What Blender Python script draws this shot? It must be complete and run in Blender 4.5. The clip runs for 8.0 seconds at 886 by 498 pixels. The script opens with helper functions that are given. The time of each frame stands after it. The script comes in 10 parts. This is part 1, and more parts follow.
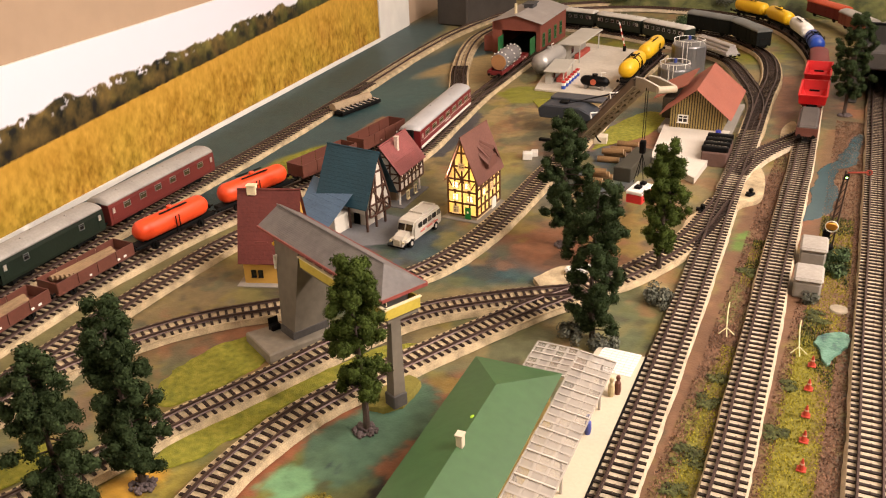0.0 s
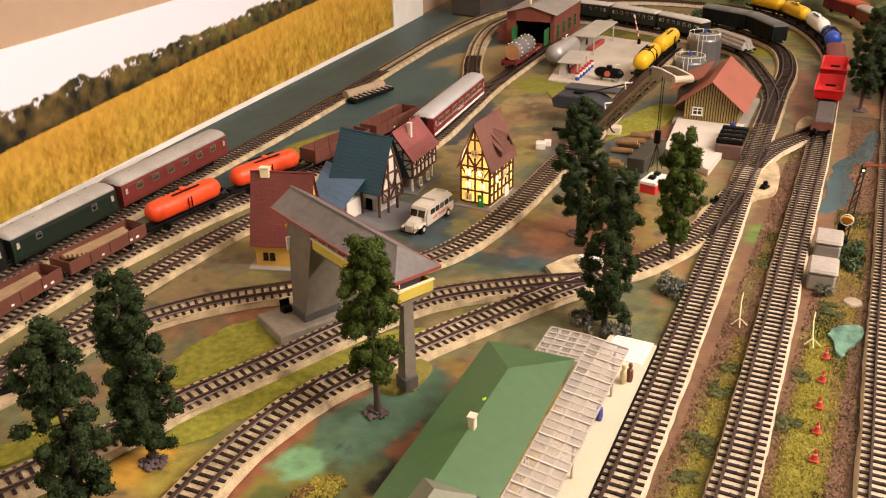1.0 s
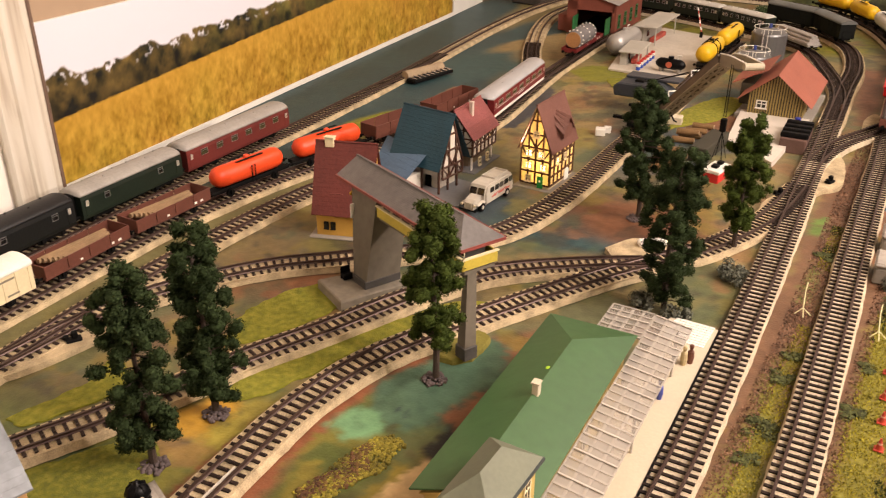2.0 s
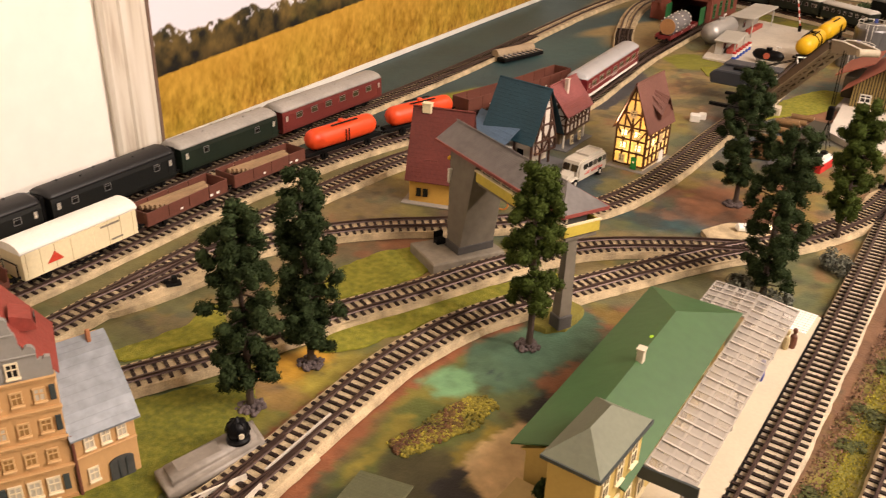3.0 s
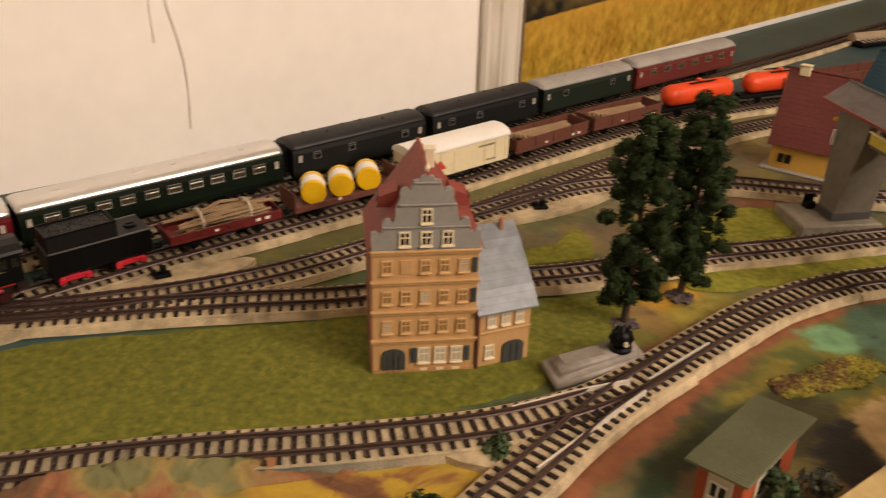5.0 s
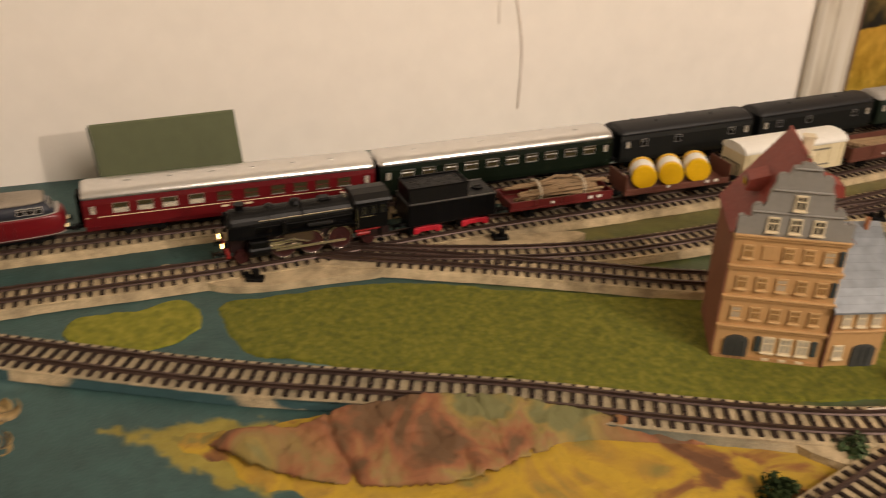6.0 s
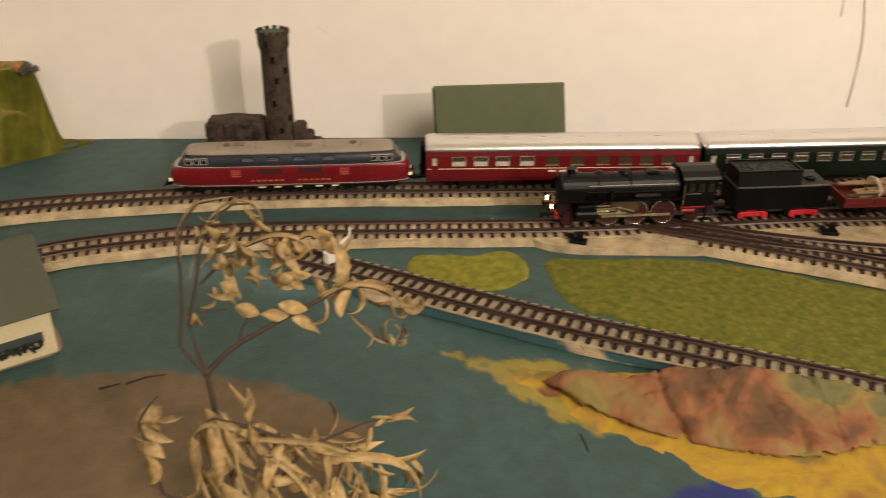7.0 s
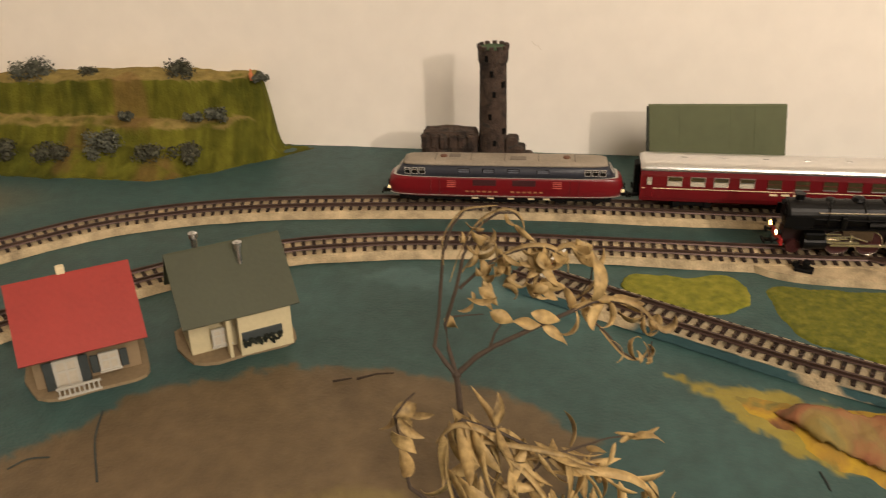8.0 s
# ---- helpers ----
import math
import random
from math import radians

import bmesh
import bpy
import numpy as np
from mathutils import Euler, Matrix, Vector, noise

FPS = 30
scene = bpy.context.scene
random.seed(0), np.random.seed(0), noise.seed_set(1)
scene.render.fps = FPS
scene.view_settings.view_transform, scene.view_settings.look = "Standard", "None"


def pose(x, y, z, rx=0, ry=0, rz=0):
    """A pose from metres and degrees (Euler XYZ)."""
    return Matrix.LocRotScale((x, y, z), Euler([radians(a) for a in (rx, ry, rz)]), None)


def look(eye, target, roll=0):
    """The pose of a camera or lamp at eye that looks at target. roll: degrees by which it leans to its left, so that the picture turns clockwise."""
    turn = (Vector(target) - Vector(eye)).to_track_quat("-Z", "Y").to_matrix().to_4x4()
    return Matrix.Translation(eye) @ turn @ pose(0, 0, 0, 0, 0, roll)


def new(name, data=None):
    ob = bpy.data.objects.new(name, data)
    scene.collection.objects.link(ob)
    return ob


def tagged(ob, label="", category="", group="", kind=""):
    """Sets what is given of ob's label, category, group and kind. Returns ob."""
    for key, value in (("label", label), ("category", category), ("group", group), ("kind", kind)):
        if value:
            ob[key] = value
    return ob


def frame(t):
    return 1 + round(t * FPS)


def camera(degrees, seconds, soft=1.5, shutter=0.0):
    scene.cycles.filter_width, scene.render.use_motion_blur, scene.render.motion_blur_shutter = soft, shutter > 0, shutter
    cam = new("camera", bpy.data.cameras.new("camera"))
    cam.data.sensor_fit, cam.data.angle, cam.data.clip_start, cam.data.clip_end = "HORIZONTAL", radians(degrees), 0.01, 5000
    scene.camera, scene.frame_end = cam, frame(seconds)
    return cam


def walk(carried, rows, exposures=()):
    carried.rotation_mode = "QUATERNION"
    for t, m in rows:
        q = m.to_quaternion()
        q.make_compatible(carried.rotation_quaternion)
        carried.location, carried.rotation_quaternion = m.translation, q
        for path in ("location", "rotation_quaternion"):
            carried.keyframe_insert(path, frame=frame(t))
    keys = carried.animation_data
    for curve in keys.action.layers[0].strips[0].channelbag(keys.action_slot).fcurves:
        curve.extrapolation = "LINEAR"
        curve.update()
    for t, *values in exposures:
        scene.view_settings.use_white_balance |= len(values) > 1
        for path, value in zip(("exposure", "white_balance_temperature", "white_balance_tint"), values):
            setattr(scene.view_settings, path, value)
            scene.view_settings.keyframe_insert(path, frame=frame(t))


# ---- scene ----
cam = camera(54.5, 8.0, soft=1.1, shutter=0.32)
PATH = [
    (0, (0.033, -0.046, 0.428), (-0.798, 1.552, -0.441), -2.0),
    (0.5, (0.031, -0.047, 0.425), (-0.803, 1.548, -0.448), -1.6),
    (1, (0.029, -0.05, 0.419), (-0.815, 1.535, -0.461), -1.2),
    (2.5, (0.006, -0.081, 0.391), (-0.97, 1.416, -0.507), 1.1),
    (3, (-0.006, -0.092, 0.378), (-1.04, 1.36, -0.529), 1.8),
    (3.5, (-0.022, -0.11, 0.366), (-1.127, 1.286, -0.544), 2.5),
    (4, (-0.034, -0.132, 0.355), (-1.23, 1.178, -0.568), 3.2),
    (4.2, (-0.04, -0.143, 0.353), (-1.273, 1.125, -0.58), 3.5),
    (5.3, (-0.0540, -0.2104, 0.3255), (-1.567, 0.723, -0.591), 1.6),
    (5.5, (-0.0580, -0.2304, 0.3225), (-1.623, 0.621, -0.586), 1.8),
    (6, (-0.0625, -0.2739, 0.3188), (-1.733, 0.315, -0.611), 1.4),
    (6.5, (-0.0520, -0.3134, 0.3093), (-1.797, -0.000, -0.617), 1.2),
    (7, (-0.0434, -0.3409, 0.3025), (-1.814, -0.289, -0.627), 0.3),
    (7.5, (-0.0383, -0.3680, 0.2974), (-1.807, -0.523, -0.624), -0.7),
    (8, (-0.0360, -0.3854, 0.3033), (-1.800, -0.689, -0.590), -1.5),
]
EXPOSURES = [(0.0, 0.16, 6480, 21), (2.5, 0.02, 6740, 23), (4.2, -0.10, 6820, 22), (5.3, -0.66, 7050, 21), (6.5, -0.55, 6780, 16), (7.5, -0.24, 6760, 15), (8.0, -0.36, 6800, 15)]
walk(cam, [(t, look(eye, target, roll)) for t, eye, target, roll in PATH], EXPOSURES)

# ---------------------------------------------------------------- light
ROOM_H = 1.45
world = bpy.data.worlds.new("room_air")
world.use_nodes = True
world.node_tree.nodes["Background"].inputs[0].default_value = (0.9, 0.75, 0.6, 1)
world.node_tree.nodes["Background"].inputs[1].default_value = 0.03
scene.world = world


def area_lamp(name, eye, target, size, watts, colour):
    data = bpy.data.lights.new(name, "AREA")
    data.shape, data.size, data.energy, data.color = "DISK", size, watts, colour
    ob = new(name, data)
    ob.matrix_world = look(eye, target)
    return ob


WARM = (1.0, 0.89, 0.74)
area_lamp("ceiling_lamp", (0.78, 0.45, 1.40), (-0.5, 0.25, 0.1), 1.20, 62, WARM)
area_lamp("wall_lamp", (1.35, 0.95, 0.97), (-0.7, -0.1, 0.0), 0.07, 24, WARM)
# Unseen fill, added to brighten the far end of the layout.
area_lamp("ceiling_lamp", (0.50, 1.95, 1.40), (-0.1, 1.8, 0.0), 0.60, 13, WARM)

# ---------------------------------------------------------------- materials
MATS = {}


def mat(name, colour, rough=0.6, metal=0.0, var=0.25, scale=120.0, bump=0.15, spec=0.4, tint=None, emit=0.0, coat=0.0):
    """Base colour varied by a coarse and a fine noise, with fine relief."""
    if name in MATS:
        return MATS[name]
    m = bpy.data.materials.new(name)
    m.use_nodes = True
    nt = m.node_tree
    n, ln = nt.nodes, nt.links
    b = n["Principled BSDF"]
    b.inputs["Roughness"].default_value = rough
    b.inputs["Metallic"].default_value = metal
    b.inputs["Specular IOR Level"].default_value = spec
    b.inputs["Coat Weight"].default_value = coat
    tc = n.new("ShaderNodeTexCoord")
    big = n.new("ShaderNodeTexNoise")
    big.inputs["Scale"].default_value, big.inputs["Detail"].default_value = scale * 0.22, 4
    fine = n.new("ShaderNodeTexNoise")
    fine.inputs["Scale"].default_value, fine.inputs["Detail"].default_value = scale * 3.0, 3
    for q in (big, fine):
        ln.new(tc.outputs["Object"], q.inputs["Vector"])
    lo = tuple(c * (1 - var) for c in colour) + (1,)
    hi = tuple(min(1.0, c * (1 + var * 0.8)) for c in (tint or colour)) + (1,)
    ramp = n.new("ShaderNodeValToRGB")
    ramp.color_ramp.elements[0].position, ramp.color_ramp.elements[0].color = 0.32, lo
    ramp.color_ramp.elements[1].position, ramp.color_ramp.elements[1].color = 0.68, hi
    mix = n.new("ShaderNodeMath")
    mix.operation = "MULTIPLY_ADD"
    mix.inputs[1].default_value = 0.4
    half = n.new("ShaderNodeMath")
    half.operation = "MULTIPLY"
    half.inputs[1].default_value = 0.6
    ln.new(big.outputs["Fac"], half.inputs[0])
    ln.new(fine.outputs["Fac"], mix.inputs[0])
    ln.new(half.outputs[0], mix.inputs[2])
    ln.new(mix.outputs[0], ramp.inputs["Fac"])
    ln.new(ramp.outputs["Color"], b.inputs["Base Color"])
    if bump:
        bp = n.new("ShaderNodeBump")
        bp.inputs["Strength"].default_value, bp.inputs["Distance"].default_value = bump, 0.001
        ln.new(fine.outputs["Fac"], bp.inputs["Height"])
        ln.new(bp.outputs["Normal"], b.inputs["Normal"])
    if emit:
        b.inputs["Emission Color"].default_value = (*colour, 1)
        b.inputs["Emission Strength"].default_value = emit
    MATS[name] = m
    return m


def random_tint(m, amount=0.25):
    """Each object takes a slightly different brightness."""
    nt = m.node_tree
    b = nt.nodes["Principled BSDF"]
    src = b.inputs["Base Color"].links[0].from_socket
    info = nt.nodes.new("ShaderNodeObjectInfo")
    rng = nt.nodes.new("ShaderNodeMapRange")
    rng.inputs[3].default_value, rng.inputs[4].default_value = 1 - amount, 1 + amount
    hsv = nt.nodes.new("ShaderNodeHueSaturation")
    nt.links.new(info.outputs["Random"], rng.inputs[0])
    nt.links.new(rng.outputs[0], hsv.inputs["Value"])
    nt.links.new(src, hsv.inputs["Color"])
    nt.links.new(hsv.outputs[0], b.inputs["Base Color"])
    return m


M_CORK = mat("cork_strip", (0.49, 0.385, 0.235), 0.85, var=0.48, scale=330, bump=0.9)
# Paler cork: stronger light on the right-hand tracks put into the colour.
M_CORKLIT = mat("cork_strip_lit", (0.53, 0.44, 0.31), 0.85, var=0.32, scale=330, bump=0.7)
M_CORKT = M_CORK.copy()
M_CORKT.name = "cork_strip_painted"


def paint_over_cork(m, colour):
    """Board paint brushed over the cork towards the pond end, worn in patches."""
    nt = m.node_tree
    n, ln = nt.nodes, nt.links
    b = n["Principled BSDF"]
    src = b.inputs["Base Color"].links[0].from_socket
    tc = n["Texture Coordinate"]
    xyz = n.new("ShaderNodeSeparateXYZ")
    ln.new(tc.outputs["Object"], xyz.inputs[0])
    along = n.new("ShaderNodeMapRange")
    along.inputs[1].default_value, along.inputs[2].default_value = 0.06, -0.06
    ln.new(xyz.outputs["Y"], along.inputs[0])
    worn = n.new("ShaderNodeTexNoise")
    worn.inputs["Scale"].default_value, worn.inputs["Detail"].default_value = 16, 3
    ln.new(tc.outputs["Object"], worn.inputs["Vector"])
    keep = n.new("ShaderNodeMapRange")
    keep.inputs[1].default_value, keep.inputs[2].default_value, keep.inputs[3].default_value, keep.inputs[4].default_value = 0.60, 0.64, 1.0, 0.0
    ln.new(worn.outputs["Fac"], keep.inputs[0])
    side = n.new("ShaderNodeMapRange")
    side.inputs[1].default_value, side.inputs[2].default_value, side.inputs[3].default_value = BED_H - 0.0002, BED_H - 0.0008, 0.25
    ln.new(xyz.outputs["Z"], side.inputs[0])
    one, two = n.new("ShaderNodeMath"), n.new("ShaderNodeMath")
    one.operation = two.operation = "MULTIPLY"
    ln.new(along.outputs[0], one.inputs[0])
    ln.new(keep.outputs[0], one.inputs[1])
    ln.new(one.outputs[0], two.inputs[0])
    ln.new(side.outputs[0], two.inputs[1])
    mix = n.new("ShaderNodeMix")
    mix.data_type = "RGBA"
    mix.inputs["B"].default_value = (*colour, 1)
    ln.new(two.outputs[0], mix.inputs["Factor"])
    ln.new(src, mix.inputs["A"])
    ln.new(mix.outputs["Result"], b.inputs["Base Color"])


BED_H, RAIL_TOP = 0.0065, 0.0108
paint_over_cork(M_CORKT, (.030, .080, .088))
M_SLEEPER = random_tint(mat("sleeper_plastic", (0.026, 0.0155, 0.0115), 0.65, var=0.3, scale=300, spec=0.25), 0.35)
M_RAIL = mat("rail_steel", (0.075, 0.046, 0.037), 0.42, metal=0.45, var=0.25, scale=200)
M_RAIL_BRIGHT = mat("bright_rail", (0.78, 0.72, 0.62), 0.25, metal=0.35, var=0.12)
M_BLACK = mat("black_metal", (0.0035, 0.0035, 0.004), 0.36, var=0.3, scale=180, spec=0.14)
M_BLACKM = mat("matt_black", (0.004, 0.0038, 0.0038), 0.65, var=0.3, spec=0.12)
M_RED = mat("crimson_paint", (0.125, 0.005, 0.008), 0.35, var=0.12, scale=120, bump=0.05, coat=0.1)
M_LOCORED = mat("loco_red", (0.16, 0.006, 0.010), 0.33, var=0.14, bump=0.05, coat=0.15)
M_WHEELRED = mat("wheel_red", (0.28, 0.014, 0.014), 0.45, var=0.2)
# Black lifted slightly: light falling on boiler and cab tops, as colour.
M_LITBLACK = mat("lit_black", (0.0062, 0.0058, 0.0054), 0.40, var=0.35, scale=160, spec=0.20)
M_DRIVER = mat("driver_red", (0.036, 0.005, 0.005), 0.5, var=0.3)
M_GREENC = mat("coach_green", (0.006, 0.011, 0.006), 0.35, var=0.15, bump=0.05, spec=0.2)
M_SILVER = mat("silver_roof", (0.74, 0.73, 0.71), 0.30, metal=0.85, var=0.06, bump=0.05)
M_GREYROOF = mat("grey_roof", (0.33, 0.31, 0.28), 0.55, var=0.2)
M_WHITE = mat("white_plastic", (0.78, 0.76, 0.70), 0.45, var=0.08)
M_CREAM = mat("cream_plastic", (0.72, 0.62, 0.40), 0.5, var=0.1)
M_BROWNW = mat("wagon_brown", (0.13, 0.045, 0.03), 0.5, var=0.25)
M_GLASSD = mat("dark_window", (0.012, 0.012, 0.012), 0.12, var=0.2, bump=0, spec=0.6)
M_GLASSL = mat("pale_window", (0.5, 0.45, 0.36), 0.2, var=0.15, bump=0)
M_YELLOW = mat("yellow_plastic", (0.76, 0.45, 0.012), 0.35, var=0.1, bump=0.05)
M_BRASS = mat("nickel_rod", (0.66, 0.58, 0.48), 0.26, metal=0.9)
M_BOGIERED = mat("bogie_red", (0.50, 0.016, 0.030), 0.45, var=0.15)
M_OLIVEGLASS = mat("olive_window", (0.055, 0.045, 0.022), 0.15, var=0.3, bump=0, spec=0.6)
M_GILT = mat("dull_gilt", (0.34, 0.15, 0.07), 0.5, var=0.15)


# ---------------------------------------------------------------- mesh helpers
def finish(bm, smooth=False):
    me = bpy.data.meshes.new("mesh")
    bmesh.ops.recalc_face_normals(bm, faces=bm.faces)
    if smooth:
        for f in bm.faces:
            f.smooth = True
    bm.to_mesh(me)
    bm.free()
    return me


def part(name, bm, material, parent, label="", smooth=False):
    """Links a bmesh as one mesh object under a thing or a part."""
    me = finish(bm, smooth)
    for q in material if isinstance(material, (list, tuple)) else [material]:
        me.materials.append(q)
    ob = new(name, me)
    ob.parent = parent
    if label:
        ob["label"] = label
    return ob


def thing(name, m, label, category, group="", kind=""):
    ob = new(name)
    ob.empty_display_size = 0.01
    ob.matrix_world = m
    return tagged(ob, label, category, group, kind)


def solo(name, bm, material, m, label, category, group="", kind="", smooth=False):
    ob = part(name, bm, material, None, "", smooth)
    ob.matrix_world = m
    return tagged(ob, label, category, group, kind)


def box(bm, x, y, z, sx, sy, sz, bevel=0.0, rz=0.0, mi=0):
    """A box with its centre at x, y and its foot at z."""
    c = bmesh.ops.create_cube(bm, size=1.0, matrix=Matrix.Translation((x, y, z + sz / 2)) @ Matrix.Rotation(radians(rz), 4, "Z") @ Matrix.Diagonal((sx, sy, sz, 1)))
    vs = c["verts"]
    fs = {f for v in vs for f in v.link_faces}
    for f in fs:
        f.material_index = mi
    if bevel:
        es = list({e for v in vs for e in v.link_edges})
        r = bmesh.ops.bevel(bm, geom=es, offset=bevel, segments=1, profile=0.5, affect="EDGES")
        for f in r["faces"]:
            f.material_index = mi
    return bm


def cyl(bm, a, b, r, r2=None, n=12, mi=0):
    """A closed cylinder or cone from point a to point b."""
    a, b = Vector(a), Vector(b)
    d = b - a
    m = Matrix.Translation((a + b) / 2) @ d.to_track_quat("Z", "Y").to_matrix().to_4x4()
    c = bmesh.ops.create_cone(bm, cap_ends=True, segments=n, radius1=r, radius2=r if r2 is None else r2, depth=d.length, matrix=m)
    for f in {f for v in c["verts"] for f in v.link_faces}:
        f.material_index = mi
    return bm


def prism(bm, poly, z0, z1, axis="z", mi=0):
    """A polygon drawn out along an axis: (u, v) are x, y for z; y, z for x; x, z for y."""
    def at(u, v, w):
        return (u, v, w) if axis == "z" else (w, u, v) if axis == "x" else (u, w, v)
    lo = [bm.verts.new(at(u, v, z0)) for u, v in poly]
    hi = [bm.verts.new(at(u, v, z1)) for u, v in poly]
    k = len(poly)
    fs = [bm.faces.new(lo), bm.faces.new(hi)] + [bm.faces.new((lo[i], lo[(i + 1) % k], hi[(i + 1) % k], hi[i])) for i in range(k)]
    for f in fs:
        f.material_index = mi
    return bm


def slab(bm, corners, thick, mi=0):
    """A sheet through four (or three) corners, thickened against its normal."""
    p = [Vector(c) for c in corners]
    nrm = (p[1] - p[0]).cross(p[2] - p[0]).normalized()
    if nrm.z < 0:
        nrm = -nrm
    up = [bm.verts.new(c) for c in p]
    dn = [bm.verts.new(c - nrm * thick) for c in p]
    k = len(p)
    fs = [bm.faces.new(up), bm.faces.new(dn)] + [bm.faces.new((up[i], up[(i + 1) % k], dn[(i + 1) % k], dn[i])) for i in range(k)]
    for f in fs:
        f.material_index = mi
    return bm


def tube(bm, pts, r, n=6, taper=1.0):
    """A round tube along points, closed at both ends."""
    pts = [Vector(p) for p in pts]
    rings = []
    for i, p in enumerate(pts):
        d = (pts[min(i + 1, len(pts) - 1)] - pts[max(i - 1, 0)]).normalized()
        q = d.to_track_quat("Z", "Y")
        rr = r * (1 + (taper - 1) * i / (len(pts) - 1))
        rings.append([bm.verts.new(p + q @ Vector((rr * math.cos(2 * math.pi * k / n), rr * math.sin(2 * math.pi * k / n), 0))) for k in range(n)])
    for a, b in zip(rings, rings[1:]):
        for k in range(n):
            bm.faces.new((a[k], a[(k + 1) % n], b[(k + 1) % n], b[k]))
    bm.faces.new(rings[0])
    bm.faces.new(rings[-1])
    return bm


def lathe(bm, prof, n=20, at=(0, 0, 0)):
    """A profile of (radius, height) turned round the z axis, closed."""
    at = Vector(at)
    rings = [[bm.verts.new(at + Vector((r * math.cos(2 * math.pi * k / n), r * math.sin(2 * math.pi * k / n), z))) for k in range(n)] for r, z in prof]
    for a, b in zip(rings, rings[1:]):
        for k in range(n):
            bm.faces.new((a[k], a[(k + 1) % n], b[(k + 1) % n], b[k]))
    bm.faces.new(rings[0])
    bm.faces.new(rings[-1])
    return bm


def B():
    return bmesh.new()


def spline(pts, step):
    """A smooth line through 2D points, in even steps: places and headings."""
    p = [Vector(q) for q in pts]
    p = [p[0] * 2 - p[1]] + p + [p[-1] * 2 - p[-2]]
    dense = []
    for i in range(1, len(p) - 2):
        for k in range(24):
            t = k / 24
            a, b, c, d = p[i - 1], p[i], p[i + 1], p[i + 2]
            dense.append(0.5 * (2 * b + (c - a) * t + (2 * a - 5 * b + 4 * c - d) * t * t + (3 * b - a - 3 * c + d) * t ** 3))
    dense.append(p[-2])
    run = [0.0]
    for a, b in zip(dense, dense[1:]):
        run.append(run[-1] + (b - a).length)
    k = max(2, round(run[-1] / step))
    want = np.linspace(0, run[-1], k + 1)
    xs, ys = np.interp(want, run, [q.x for q in dense]), np.interp(want, run, [q.y for q in dense])
    dx, dy = np.gradient(xs), np.gradient(ys)
    return [(float(x), float(y), math.atan2(b, a)) for x, y, a, b in zip(xs, ys, dx, dy)], float(run[-1])


# ---------------------------------------------------------------- tracks
LINE_A = [(-.44, -.97), (-.50, -.92), (-.59, -.835), (-.645, -.77), (-.685, -.67), (-.707, -.53), (-.715, -.4), (-.716, -.2), (-.722, 0), (-.74, .3), (-.757, .5), (-.768, .7), (-.785, .95), (-.81, 1.2), (-.835, 1.4), (-.858, 1.6), (-.868, 1.8), (-.85, 2.0), (-.77, 2.17), (-.62, 2.27), (-.44, 2.32)]
LINE_B = [(-.44, -.80), (-.542, -.709), (-.603, -.62), (-.628, -.54), (-.638, -.46), (-.64, -.36), (-.64, -.25), (-.645, -.15), (-.653, -.05), (-.656, .05), (-.66, .25), (-.672, .40), (-.678, .53), (-.664, .69), (-.63, .85), (-.613, 1.0), (-.613, 1.16), (-.64, 1.32), (-.70, 1.46), (-.765, 1.63), (-.80, 1.78), (-.79, 1.93), (-.73, 2.06)]
LINE_C = [(-.644, -.16), (-.612, -.075), (-.590, .015), (-.584, .1), (-.589, .21), (-.604, .35), (-.612, .47), (-.613, .6), (-.606, .68), (-.585, .79), (-.560, .90), (-.550, 1.0), (-.571, 1.163), (-.592, 1.317), (-.61, 1.58), (-.615, 1.72)]
LINE_D = [(-.591, .24), (-.586, .35), (-.562, .42), (-.52, .49), (-.465, .545), (-.41, .60), (-.365, .675), (-.347, .76), (-.343, .86), (-.347, .99), (-.349, 1.15), (-.356, 1.30), (-.365, 1.44), (-.369, 1.56), (-.369, 1.72)]
LINE_E = [(-.642, -.17), (-.600, -.075), (-.563, .003), (-.525, .08), (-.485, .19), (-.462, .245), (-.427, .355), (-.397, .43), (-.369, .508), (-.327, .592), (-.26, .653), (-.205, .69)]
LINE_F = [(-.592, -.425), (-.508, -.265), (-.47, -.179), (-.432, -.092), (-.388, -.005), (-.354, .071), (-.339, .13), (-.337, .18), (-.344, .257), (-.348, .332), (-.336, .416), (-.292, .52), (-.235, .635), (-.20, .693), (-.163, .753), (-.135, .825), (-.120, .89), (-.112, .985)]
LINE_F2 = [(-.338, .215), (-.331, .15), (-.32, .1), (-.303, .035), (-.28, -.04), (-.24, -.13), (-.17, -.21)]
LINE_R1 = [(-.080, .02), (-.081, .2), (-.0825, .40), (-.086, .51), (-.091, .65), (-.096, .76), (-.101, .86), (-.107, .97), (-.112, 1.08), (-.118, 1.2), (-.124, 1.32), (-.133, 1.42), (-.152, 1.5), (-.168, 1.55), (-.208, 1.66), (-.240, 1.72), (-.295, 1.768), (-.365, 1.812), (-.49, 1.872), (-.62, 1.915), (-.72, 1.925)]
LINE_R1B = [(-.121, 1.26), (-.127, 1.38), (-.132, 1.48), (-.136, 1.60), (-.153, 1.715), (-.181, 1.80), (-.232, 1.876), (-.295, 1.930), (-.39, 1.962), (-.52, 1.975), (-.66, 1.94)]
LINE_R2 = [(-.010, .02), (-.011, .2), (-.0135, .45), (-.018, .58), (-.0215, .68), (-.026, .79), (-.029, .87), (-.034, 1.03), (-.038, 1.16), (-.050, 1.4), (-.06, 1.62), (-.085, 1.8), (-.14, 1.97), (-.22, 2.1), (-.35, 2.19), (-.55, 2.2), (-.72, 2.12)]
